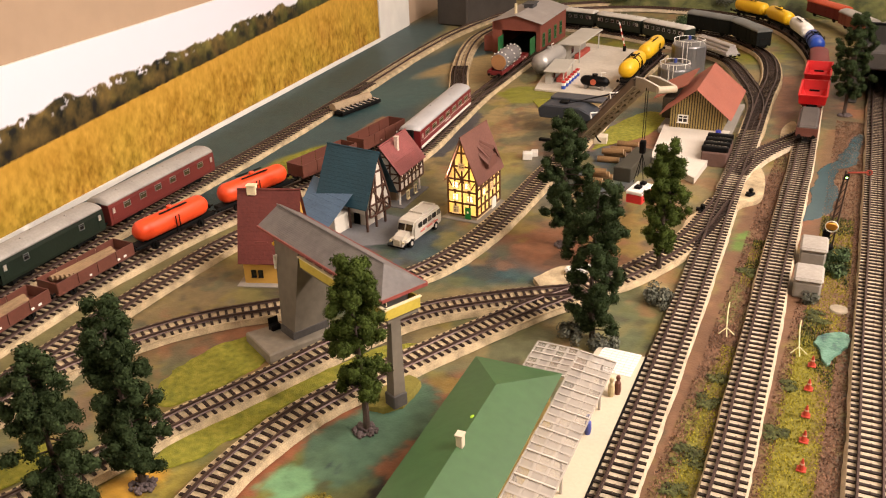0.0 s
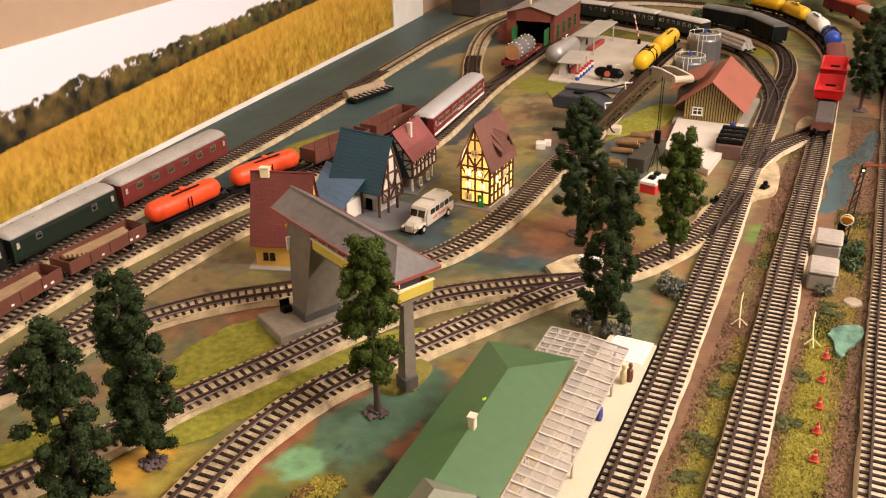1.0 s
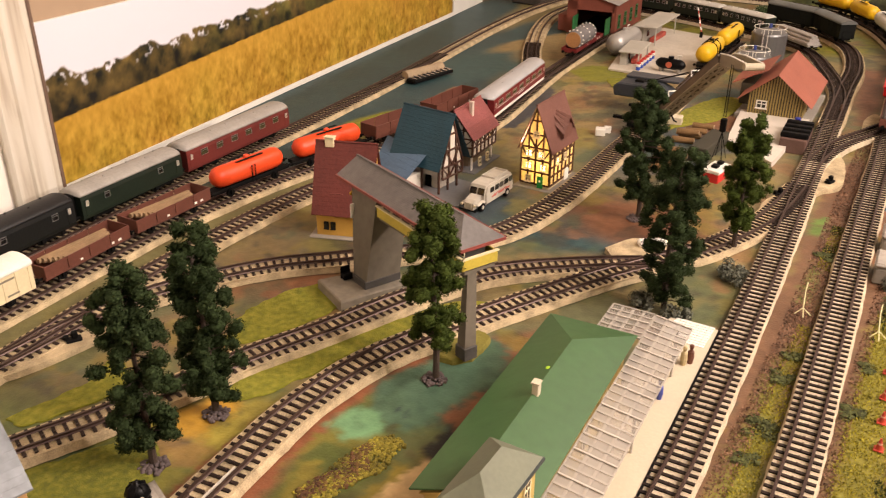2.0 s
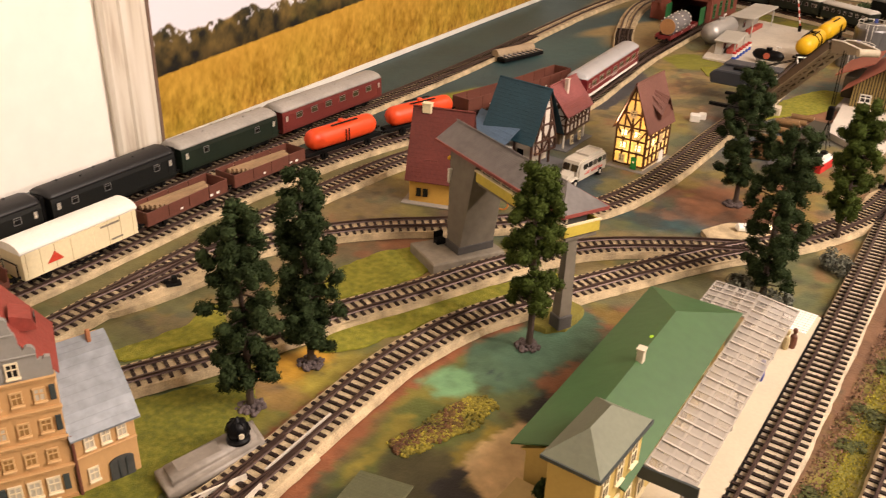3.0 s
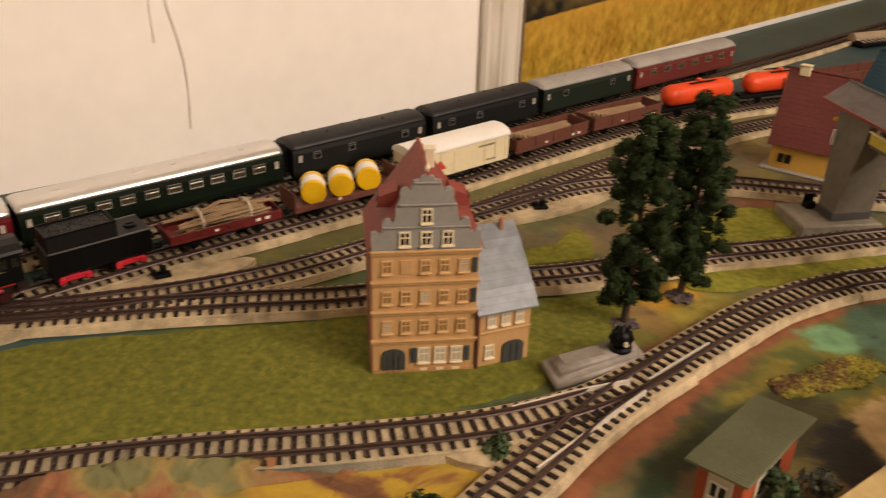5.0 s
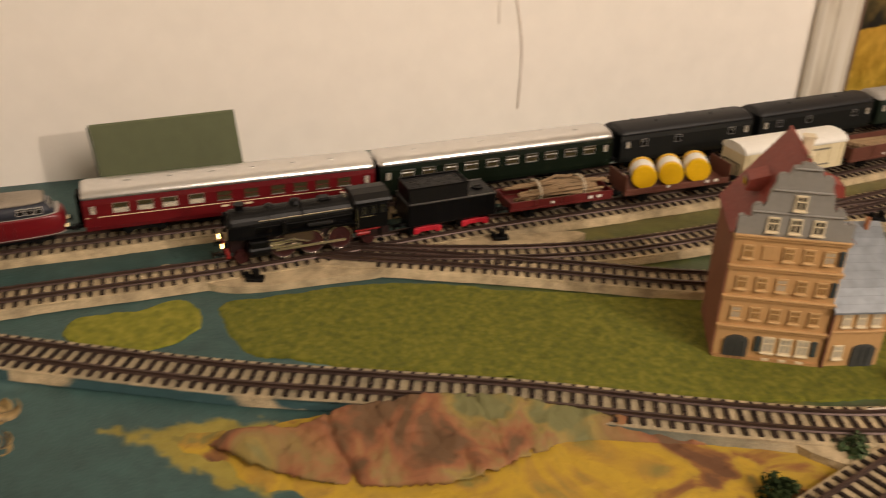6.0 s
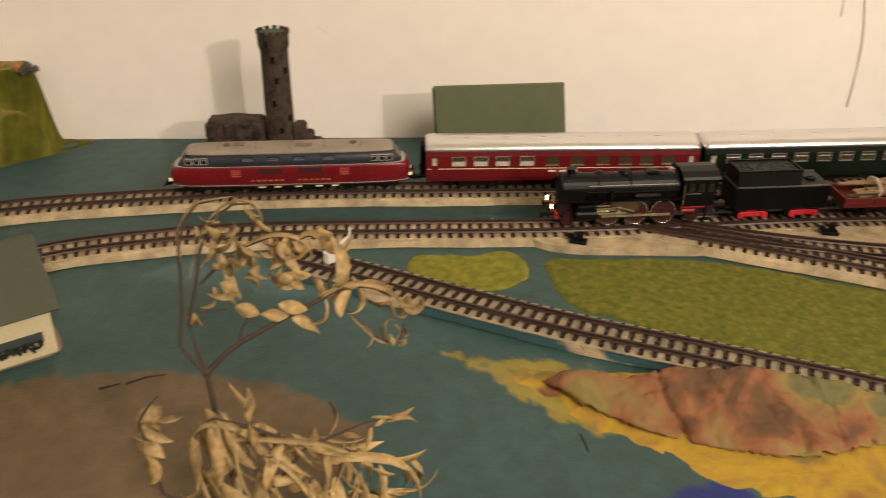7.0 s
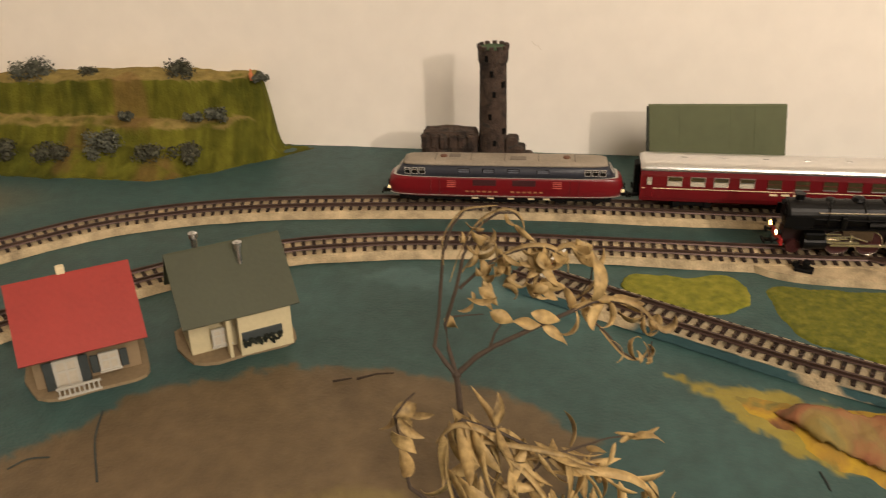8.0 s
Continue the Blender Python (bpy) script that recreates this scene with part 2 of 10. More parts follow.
LINE_R3 = [(.088, .02), (.085, .2), (.078, .5), (.071, .7), (.066, .89), (.060, 1.06), (.052, 1.29), (.044, 1.5), (.036, 1.95)]
LINE_X = [(-.1115, 1.04), (-.109, 1.10), (-.099, 1.155), (-.085, 1.20), (-.066, 1.245), (-.045, 1.30)]

_sl = B()
box(_sl, 0, 0, 0, 0.0027, 0.0306, 0.0011)
SLEEPER = finish(_sl)
SLEEPER.materials.append(M_SLEEPER)


def sweep(bm, line, prof):
    """A closed cross-section of (across, up) carried along a line."""
    rings = []
    for x, y, h in line:
        nx, ny = -math.sin(h), math.cos(h)
        rings.append([bm.verts.new((x + nx * u, y + ny * u, v)) for u, v in prof])
    k = len(prof)
    for a, b in zip(rings, rings[1:]):
        for i in range(k):
            bm.faces.new((a[i], a[(i + 1) % k], b[(i + 1) % k], b[i]))
    bm.faces.new(rings[0])
    bm.faces.new(rings[-1])
    return bm


def track(pts, label, lift=0.0, skip=0.0, bed=0.0172, most=300):
    """Model track: cork bed, sleepers and two rails. skip: metres at the start without sleepers of its own (turnout)."""
    t = thing("railway_track", pose(0, 0, lift), label, "railway track", "tracks of the model railway")
    line, length = spline(pts, 0.01)
    rng = np.random.default_rng(len(line))
    wob = np.convolve(rng.normal(0, .0006, len(line) + 4), np.ones(5) / 3, "valid")
    bm = sweep(B(), line, [(-bed - .002, 0.0003), (-bed - .0006, BED_H * .7), (-bed, BED_H), (bed, BED_H), (bed + .0006, BED_H * .7), (bed + .002, 0.0003)])
    bm.verts.ensure_lookup_table()
    for i, v in enumerate(bm.verts):
        if i % 6 != 2 and i % 6 != 3:
            v.co.x += float(wob[i // 6] + rng.normal(0, .0002))
            v.co.y += float(rng.normal(0, .0003))
    part("cork_bed", bm, M_CORKT if pts is LINE_F else M_CORKLIT if bed < .016 else M_CORK, t)
    for side in (-1, 1):
        c = side * 0.0083
        part("rail", sweep(B(), line, [(c - .0012, BED_H + .0012), (c - .0005, BED_H + .0022), (c - .0008, RAIL_TOP - .0006), (c - .0008, RAIL_TOP), (c + .0008, RAIL_TOP), (c + .0008, RAIL_TOP - .0006), (c + .0005, BED_H + .0022), (c + .0012, BED_H + .0012)]), M_RAIL, t)
    ties, _ = spline(pts, 0.0080)
    ties = ties[int(skip / 0.008):]
    bm = B()
    for x, y, h in ties:
        box(bm, x, y, BED_H + .0012, .0016, .0011, .0011, 0, math.degrees(h))
    part("centre_stud", bm, M_RAIL, t)
    for x, y, h in ties[:most]:
        o = new("sleeper", SLEEPER)
        o.parent = t
        o.matrix_local = pose(x, y, BED_H + 0.0002, 0, 0, math.degrees(h))
    return t

# ---------------------------------------------------------------- table board with its painted ground
def lattice_noise(x, y, cell, seed):
    """Smooth value noise on arrays, 0 to 1."""
    rng = np.random.default_rng(seed)
    g = rng.random((160, 160))
    u, v = x / cell + 61.3, y / cell + 47.7
    i, j = np.floor(u).astype(int), np.floor(v).astype(int)
    f, h = u - i, v - j
    f, h = f * f * (3 - 2 * f), h * h * (3 - 2 * h)
    i, j = i % 159, j % 159
    return (g[i, j] * (1 - f) + g[i + 1, j] * f) * (1 - h) + (g[i, j + 1] * (1 - f) + g[i + 1, j + 1] * f) * h


def fractal(x, y, cell, seed):
    return sum(lattice_noise(x, y, cell / 2 ** k, seed + k) * w for k, w in enumerate((.5, .27, .15, .08)))


TEAL, TEAL_D, OCHRE = (.034, .080, .077), (.029, .065, .070), (.24, .175, .075)
OLIVE, BROWN, RUST = (.155, .142, .060), (.145, .10, .055), (.20, .085, .042)
SLATE, GREEN, MOSS = (.06, .075, .085), (.08, .10, .025), (.17, .17, .02)
SAND, YELLOW = (.52, .37, .19), (.27, .22, .04)
# painted areas: centre, half sizes, turn in degrees, colour, softness
PAINT = [
    (-.905, 1.22, .085, .80, 7, TEAL_D, .12),
    (-.80, .9, .085, 1.3, -3, TEAL_D, .2), (-.80, -.3, .14, .9, 0, TEAL, .2), (-.69, 1.02, .075, .33, 8, TEAL_D, .25),
    (-.50, -.45, .38, .52, 0, TEAL, .12), (-.20, -.60, .34, .40, 0, TEAL, .2),
    (-.73, 1.35, .07, .16, 0, TEAL, .3), (-.70, .78, .032, .17, 2, TEAL_D, .3),
    (-.705, .9, .03, .10, 0, MOSS, .15), (-.71, .42, .035, .16, 0, OLIVE, .3), (-.70, .22, .025, .05, 0, YELLOW, .2),
    (-.65, 1.0, .03, .15, 0, BROWN, .3), (-.72, 1.55, .035, .14, -20, OCHRE, .3), (-.66, 1.55, .07, .16, -8, OCHRE, .3),
    (-.635, .45, .02, .3, 0, OLIVE, .3), (-.46, 1.25, .12, .30, 0, OCHRE, .3), 
    (-.40, .93, .05, .10, 0, OLIVE, .4), (-.47, .68, .10, .14, 0, TEAL_D, .4), (-.42, .72, .05, .10, 0, SLATE, .3),
    (-.30, .75, .10, .07, 20, TEAL_D, .3), (-.25, .80, .09, .06, 0, RUST, .5), (-.24, .9, .05, .10, 0, RUST, .4),
    (-.52, .64, .04, .05, 0, RUST, .5), (-.46, .48, .09, .035, 20, RUST, .5), (-.30, 1.12, .09, .22, 0, SLATE, .4),
    (-.27, 1.25, .05, .12, 0, RUST, .4), (-.27, 1.34, .05, .07, 0, TEAL, .3), (-.50, .35, .05, .12, -25, BROWN, .3),
    (-.42, .26, .06, .10, 0, GREEN, .3), (-.40, .27, .035, .06, -20, YELLOW, .4), (-.46, .05, .16, .22, 30, GREEN, .3),
    (-.25, .42, .05, .11, -8, (.05, .09, .06), .35), (-.30, .29, .05, .10, 0, GREEN, .5),
    (-.255, .48, .08, .02, 60, RUST, .4), (-.318, .26, .010, .06, -5, RUST, .4),
    (-.31, .19, .015, .09, 10, RUST, .4), (-.28, .22, .03, .08, 0, GREEN, .5), (-.30, .30, .02, .05, 10, GREEN, .5),
    (-.15, .66, .05, .06, 0, OLIVE, .4), (-.12, .73, .03, .05, 0, OCHRE, .4),
    (-.046, .60, .030, .95, 1, RUST, .3), (.03, .70, .045, .8, 2, RUST, .3), (-.045, .40, .017, .14, 0, MOSS, .3), (-.045, .70, .018, .10, 0, MOSS, .4), (-.05, .58, .016, .05, 0, GREEN, .5),
    (.03, .60, .030, .16, 3, MOSS, .3), (.02, .82, .025, .12, 3, OLIVE, .4), (-.01, .7, .010, .5, 2, RUST, .5), (.055, .6, .010, .3, 2, BROWN, .4),
     (-.06, 1.35, .035, .3, 3, OLIVE, .4), (-.06, 1.6, .03, .1, 0, TEAL, .5),
    (-.02, 1.5, .05, .12, 0, RUST, .5), (-.17, 1.55, .05, .10, 0, OCHRE, .4), (-.22, 1.85, .10, .12, 0, MOSS, .3), (-.47, 1.85, .12, .06, 0, MOSS, .3),
    (-.33, -.40, .035, .06, 0, (.03, .13, .15), .5), (-.30, -.16, .03, .12, 0, (.03, .11, .11), .5),
]

# painted areas with a sharper edge: colour, softness in metres, corner points
COAL = (.022, .021, .020)
FIELDS = [
    ((.23, .085, .040), .005, [(-.36, .05), (-.301, .055), (-.2840, .086), (-.2905, .125), (-.297, .160), (-.307, .193), (-.3140, .233), (-.3125, .25), (-.320, .272), (-.3205, .304), (-.316, .36), (-.305, .41), (-.297, .44), (-.32, .45), (-.37, .33)]),
    ((.20, .165, .030), .006, [(-.292, .205), (-.304, .235), (-.305, .262), (-.312, .285), (-.300, .295), (-.291, .270), (-.290, .24)]),
    ((.035, .045, .020), .008, [(-.285, .130), (-.290, .165), (-.297, .195), (-.291, .225), (-.283, .235), (-.272, .20), (-.262, .12)]),
    ((.030, .065, .030), .010, [(-.262, .06), (-.270, .10), (-.286, .13), (-.262, .13), (-.235, .10), (-.23, .07)]),
    ((.055, .050, .022), .008, [(-.288, .240), (-.283, .252), (-.268, .272), (-.252, .283), (-.240, .262), (-.232, .225), (-.25, .20), (-.275, .21)]),
    ((.21, .165, .028), .005, [(-.2561, .277), (-.2530, .298), (-.258, .318), (-.24, .32), (-.235, .28), (-.2426, .268)]),
    ((.125, .088, .047), .004, [(-.33, -.76), (-.343, -.69), (-.385, -.665), (-.431, -.631), (-.462, -.556), (-.466, -.498), (-.459, -.455), (-.450, -.424), (-.436, -.398), (-.414, -.369), (-.398, -.373), (-.375, -.383), (-.335, -.42), (-.28, -.6)]),
    ((.060, .110, .080), .005, [(-.386, .005), (-.372, .030), (-.346, .086), (-.338, .076), (-.360, .030), (-.372, .004)]),
    ((.17, .13, .05), .010, [(-.345, -.54), (-.360, -.49), (-.356, -.455), (-.32, -.44), (-.30, -.52)]),
    (YELLOW, .0025, [(-.482, -.327), (-.480, -.312), (-.473, -.302), (-.474, -.286), (-.472, -.259), (-.455, -.235), (-.43, -.10), (-.38, .03), (-.345, .03), (-.330, -.05), (-.335, -.12), (-.353, -.151), (-.363, -.157), (-.370, -.165), (-.384, -.160), (-.391, -.184), (-.399, -.213), (-.407, -.242), (-.416, -.266), (-.430, -.275), (-.452, -.294), (-.467, -.313)]),
    # Next three: sheen on the glossy teal, painted in as pale streaks.
    ((.075, .135, .130), .006, [(-.700, -.62), (-.690, -.50), (-.700, -.40), (-.712, -.33), (-.716, -.42), (-.706, -.52)]),
    ((.058, .118, .118), .012, [(-.60, -.52), (-.585, -.42), (-.555, -.34), (-.535, -.36), (-.555, -.45), (-.58, -.54)]),
    ((.060, .120, .120), .012, [(-.50, -.26), (-.52, -.18), (-.50, -.16), (-.47, -.22)]),
    ((.010, .024, .15), .003, [(-.352, -.228), (-.362, -.216), (-.365, -.200), (-.360, -.186), (-.348, -.178), (-.335, -.19), (-.332, -.22)]),
    ((.065, .125, .080), .007, [(-.322, .393), (-.300, .440), (-.278, .498), (-.253, .489), (-.240, .44), (-.252, .385), (-.268, .348), (-.30, .352)]),
    ((.15, .31, .155), .008, [(-.321, .330), (-.319, .352), (-.308, .360), (-.292, .362), (-.283, .341), (-.290, .329), (-.300, .322)]),
    (SAND, .004, [(-.236, .337), (-.249, .295), (-.243, .268), (-.206, .250), (-.190, .25), (-.190, .33)]),
    (COAL, .004, [(-.252, .256), (-.2430, .2715), (-.209, .2526), (-.200, .236), (-.205, .218), (-.228, .216), (-.240, .226), (-.247, .240)]),
    ((.075, .14, .085), .006, [(-.312, .372), (-.300, .392), (-.282, .384), (-.268, .362), (-.280, .350), (-.298, .360)]),
    ((.035, .06, .055), .004, [(-.286, .367), (-.280, .374), (-.275, .368), (-.280, .362)]),
    ((.10, .115, .045), .006, [(-.275, .330), (-.262, .352), (-.247, .372), (-.243, .35), (-.255, .325)]),
    (COAL, .006, [(-.238, .400), (-.246, .366), (-.247, .334), (-.220, .335), (-.215, .39)]),
    (RUST, .006, [(-.256, .380), (-.241, .428), (-.225, .42), (-.236, .372)]),
    ((.05, .052, .058), .004, [(-.538, .994), (-.519, 1.024), (-.518, 1.090), (-.530, 1.169), (-.542, 1.221), (-.561, 1.247), (-.567, 1.211), (-.558, 1.093), (-.556, 1.033)]),
    ((.19, .10, .045), .005, [(-.646, .86), (-.683, .983), (-.701, 1.104), (-.704, 1.165), (-.690, 1.16), (-.660, 1.09), (-.650, .98), (-.635, .89)]),
    (MOSS, .006, [(-.579, 1.356), (-.560, 1.418), (-.519, 1.433), (-.475, 1.383), (-.488, 1.334), (-.530, 1.314)]),
    (RUST, .02, [(-.135, 1.652), (-.09, 1.668), (-.070, 1.424), (-.080, 1.309), (-.105, 1.40)]),
    ((.17, .10, .05), .010, [(-.016, 1.00), (-.02, 1.30), (.02, 1.40), (.040, 1.36), (.042, 1.02), (.02, .96)]),
    ((.150, .078, .042), .006, [(-.066, .10), (-.028, .10), (-.034, .60), (-.045, 1.0), (-.055, 1.15), (-.088, 1.10), (-.083, .90), (-.076, .65), (-.068, .40)]),
    ((.17, .155, .026), .008, [(-.054, .12), (-.030, .12), (-.034, .45), (-.040, .60), (-.050, .635), (-.058, .55), (-.060, .40)]),
    ((.13, .14, .030), .006, [(-.060, .70), (-.050, .70), (-.052, .78), (-.064, .80)]),
    ((.10, .17, .035), .005, [(-.078, .86), (-.066, .86), (-.068, .92), (-.080, .91)]),
    ((.150, .078, .042), .006, [(.004, .10), (.066, .10), (.056, .50), (.045, .90), (.036, 1.0), (-.010, 1.0), (-.006, .70)]),
    ((.20, .18, .026), .008, [(.016, .10), (.050, .10), (.040, .50), (.030, .70), (.010, .72), (.008, .55)]),
    ((.40, .22, .025), .012, [(-.411, .258), (-.434, .275), (-.418, .314), (-.393, .310), (-.390, .27)]),
]


def field_depth(x, y, pts):
    """Signed distance to a closed outline, above zero inside."""
    inside = np.zeros(len(x), dtype=bool)
    best = np.full(len(x), 9.0)
    for (ax, ay), (bx, by) in zip(pts, [*pts[1:], pts[0]]):
        dx, dy = bx - ax, by - ay
        k = np.clip(((x - ax) * dx + (y - ay) * dy) / (dx * dx + dy * dy), 0, 1)
        best = np.minimum(best, np.hypot(x - ax - k * dx, y - ay - k * dy))
        inside ^= ((ay > y) != (by > y)) & (x < (y - ay) / (by - ay if by != ay else 1e-9) * dx + ax)
    return np.where(inside, best, -best)



def smooth_step(v):
    v = np.clip(v, 0, 1)
    return v * v * (3 - 2 * v)


def paint_ground(x, y):
    wob = 0.012
    wx = x + wob * (fractal(x, y, .06, 3) - .5) * 2
    wy = y + wob * (fractal(x, y, .06, 9) - .5) * 2
    a = fractal(x, y, .16, 20)[:, None]
    col = np.array(OLIVE) * (1 - a) + np.array(OCHRE) * a
    b = np.clip((fractal(x, y, .22, 31) - .50) * 6, 0, 1)[:, None]
    col = col * (1 - b * .4) + np.array(BROWN) * b * .4
    for cx, cy, rx, ry, deg, colour, soft in PAINT:
        c, s = math.cos(radians(deg)), math.sin(radians(deg))
        u, v = ((wx - cx) * c + (wy - cy) * s) / rx, (-(wx - cx) * s + (wy - cy) * c) / ry
        k = np.clip((1 + soft - np.sqrt(u * u + v * v)) / (2 * soft), 0, 1)[:, None]
        k = k * k * (3 - 2 * k)
        col = col * (1 - k) + np.array(colour) * k
    brush, fine = fractal(x, y, .011, 120), fractal(x, y, .0055, 131)
    land = smooth_step((y + .02) / .1)[:, None] * smooth_step((x + .66) / .06)[:, None]
    for tone, cell, seed, level in (((.21, .17, .03), .045, 141, .60), ((.05, .085, .05), .050, 152, .60), ((.22, .10, .05), .040, 163, .68), ((.045, .04, .03), .030, 174, .66)):
        k = smooth_step((fractal(x, y, cell, seed) - level) * 9 + .5)[:, None] * .55 * land
        col = col * (1 - k) + np.array(tone) * k
    for colour, soft, pts in FIELDS:
        near = np.nonzero((abs(x + .36) < .5) & (y > -.85) & (y < 1.75))[0]
        d = field_depth(x[near] + .35 * (wx - x)[near], y[near] + .35 * (wy - y)[near], pts) + .012 * (brush[near] - .5) + .010 * (fine[near] - .5)
        k = smooth_step((d + soft * .7) / (1.4 * soft))[:, None]
        tone = .78 + .44 * fractal(x[near], y[near], .05, 66)[:, None]
        col[near] = col[near] * (1 - k) + np.array(colour) * tone * k
    clouds = 1 + .34 * (fractal(x, y, .10, 201)[:, None] - .5) + .16 * (fractal(x * .35 + y * .2, y - .3 * x, .012, 205)[:, None] - .5)
    return col * clouds * (0.86 + .28 * fractal(x, y, .02, 55)[:, None]) * (1 + land * .40 * (fractal(x + .5 * y, y - .5 * x, .009, 58)[:, None] - .5))


def ground_material():
    m = bpy.data.materials.new("painted_board")
    m.use_nodes = True
    nt = m.node_tree
    n, ln = nt.nodes, nt.links
    b = n["Principled BSDF"]
    b.inputs["Roughness"].default_value = 0.50
    b.inputs["Specular IOR Level"].default_value = 0.35
    at = n.new("ShaderNodeAttribute")
    at.attribute_name = "paint"
    tc = n.new("ShaderNodeTexCoord")
    nz = n.new("ShaderNodeTexNoise")
    nz.inputs["Scale"].default_value, nz.inputs["Detail"].default_value = 90, 7
    ln.new(tc.outputs["Object"], nz.inputs["Vector"])
    mr = n.new("ShaderNodeMapRange")
    mr.inputs[1].default_value, mr.inputs[2].default_value, mr.inputs[3].default_value, mr.inputs[4].default_value = .3, .7, .84, 1.16
    ln.new(nz.outputs["Fac"], mr.inputs[0])
    hsv = n.new("ShaderNodeHueSaturation")
    ln.new(mr.outputs[0], hsv.inputs["Value"])
    ln.new(at.outputs["Color"], hsv.inputs["Color"])
    ln.new(hsv.outputs[0], b.inputs["Base Color"])
    f = n.new("ShaderNodeTexNoise")
    f.inputs["Scale"].default_value, f.inputs["Detail"].default_value = 420, 4
    ln.new(tc.outputs["Object"], f.inputs["Vector"])
    bp = n.new("ShaderNodeBump")
    bp.inputs["Strength"].default_value, bp.inputs["Distance"].default_value = 0.35, 0.0015
    ln.new(f.outputs["Fac"], bp.inputs["Height"])
    ln.new(bp.outputs["Normal"], b.inputs["Normal"])
    return m


def build_ground():
    x0, x1, y0, y1 = -1.16, 0.62, -1.35, 2.75
    xs = np.concatenate([np.arange(x0, -.72, .006), np.arange(-.72, -.10, .0025), np.arange(-.10, x1, .006)])
    ys = np.concatenate([np.arange(y0, -.75, .006), np.arange(-.75, .60, .0025), np.arange(.60, y1, .005)])
    nx, ny = len(xs), len(ys)
    gx, gy = np.meshgrid(xs, ys)
    x, y = gx.ravel(), gy.ravel()
    z = (fractal(x, y, .09, 77) - .5) * 0.0016
    me = bpy.data.meshes.new("ground")
    i = np.arange(nx * ny).reshape(ny, nx)
    quads = np.stack([i[:-1, :-1], i[:-1, 1:], i[1:, 1:], i[1:, :-1]], -1).reshape(-1, 4)
    me.vertices.add(nx * ny)
    me.vertices.foreach_set("co", np.stack([x, y, z], 1).ravel())
    me.loops.add(quads.size)
    me.loops.foreach_set("vertex_index", quads.ravel())
    me.polygons.add(len(quads))
    me.polygons.foreach_set("loop_start", np.arange(0, quads.size, 4))
    me.polygons.foreach_set("use_smooth", np.ones(len(quads), dtype=bool))
    me.update(calc_edges=True)
    col = me.color_attributes.new("paint", "FLOAT_COLOR", "POINT")
    rgba = np.ones((nx * ny, 4), dtype=np.float32)
    rgba[:, :3] = paint_ground(x, y)
    col.data.foreach_set("color", rgba.ravel())
    me.materials.append(ground_material())
    g = new("ground", me)
    return tagged(g, "painted plywood landscape board in teal, ochre and brown", "layout board", "", "structure")


build_ground()
_b = B()
box(_b, -.27, .70, -0.032, 1.78, 4.1, 0.030)
tagged(part("board_edge", _b, mat("plywood", (.4, .28, .16), .6, var=.2), None), "plain plywood table top under the landscape", "table top", "", "structure")

# trestle frame under the board
for lx in (-.82, .48):
    for ly in (-1.15, .70, 2.50):
        tagged(part("table_leg", box(B(), lx, ly, -.90, .07, .07, .868, .003), mat("plywood", (.4, .28, .16), .6, var=.2), None), "square pale timber leg under the layout board", "table leg", "table legs", "structure")
    tagged(part("table_rail", box(B(), lx + (.05 if lx < 0 else -.05), .70, -.132, .03, 3.9, .10, .002), mat("plywood", (.4, .28, .16), .6, var=.2), None), "long timber rail under the layout board", "table rail", "table rails", "structure")

# ---------------------------------------------------------------- room
M_WALL = mat("plaster_white", (.90, .845, .77), .8, var=.05, scale=14, bump=.15)
M_WALL2 = mat("plaster_brown", (.42, .30, .20), .85, var=.08, scale=10)
_b = B()
prism(_b, [(-.862, -1.6), (-.862, .50), (-.96, .50), (-.96, -1.6)], -.9, ROOM_H)
tagged(part("wall_west", _b, M_WALL, None), "cream white plastered wall behind the model railway", "wall", "", "structure")
_b = B()
prism(_b, [(-.872, .50), (-1.145, 2.75), (-1.25, 2.75), (-.96, .50)], -.9, ROOM_H)
tagged(part("wall_west_far", _b, M_WALL2, None), "beige brown wall behind the landscape poster", "wall", "", "structure")
for nm, x, y, sx, sy in (("wall_north", 1.0, 2.82, 4.6, .1), ("wall_south", 1.0, -1.65, 4.6, .1), ("wall_east", 3.2, .6, .1, 4.5)):
    tagged(part(nm, box(B(), x, y, -.9, sx, sy, .9 + ROOM_H), M_WALL, None), "plain cream plastered room wall", "wall", "", "structure")
tagged(part("ceiling", box(B(), 1.0, .6, ROOM_H, 4.6, 4.6, .08), mat("ceiling_white", (.75, .72, .66), .9, var=.04, scale=8), None), "plain white ceiling", "ceiling", "", "structure")
tagged(part("floor", box(B(), 1.0, .6, -.95, 4.6, 4.6, .05), mat("floor_brown", (.25, .17, .1), .5, var=.2, scale=20), None), "plain brown room floor", "floor", "", "structure")

TRACKS = [
    (LINE_A, "long model track on cork bed along the wall", 0), (LINE_B, "model track with dark sleepers on pale cork", 0),
    (LINE_C, "branching model track on pale cork bed", .03), (LINE_D, "curved siding track on ochre cork bed", .03),
    (LINE_E, "model track on speckled cork bed crossing the grass", .05), (LINE_F, "front model track curving past the grass mat", 0),
    (LINE_F2, "turnout branch track with bright rails", .05), (LINE_R1, "straight model main track beside the station platform", 0),
    (LINE_R1B, "curved model track turning round the layout end", .03), (LINE_R2, "straight model track beside a planted strip", 0),
    (LINE_R3, "straight model track running into the tunnel", 0), (LINE_X, "short crossover track between two main tracks", .05),
]
for k, (pts, label, skip) in enumerate(TRACKS):
    track(pts, label, lift=0.00015 * k, skip=skip, bed=.0152 if pts in (LINE_R1, LINE_R2, LINE_R3, LINE_X) else .0172)

# ---------------------------------------------------------------- rolling stock
_shared = {}


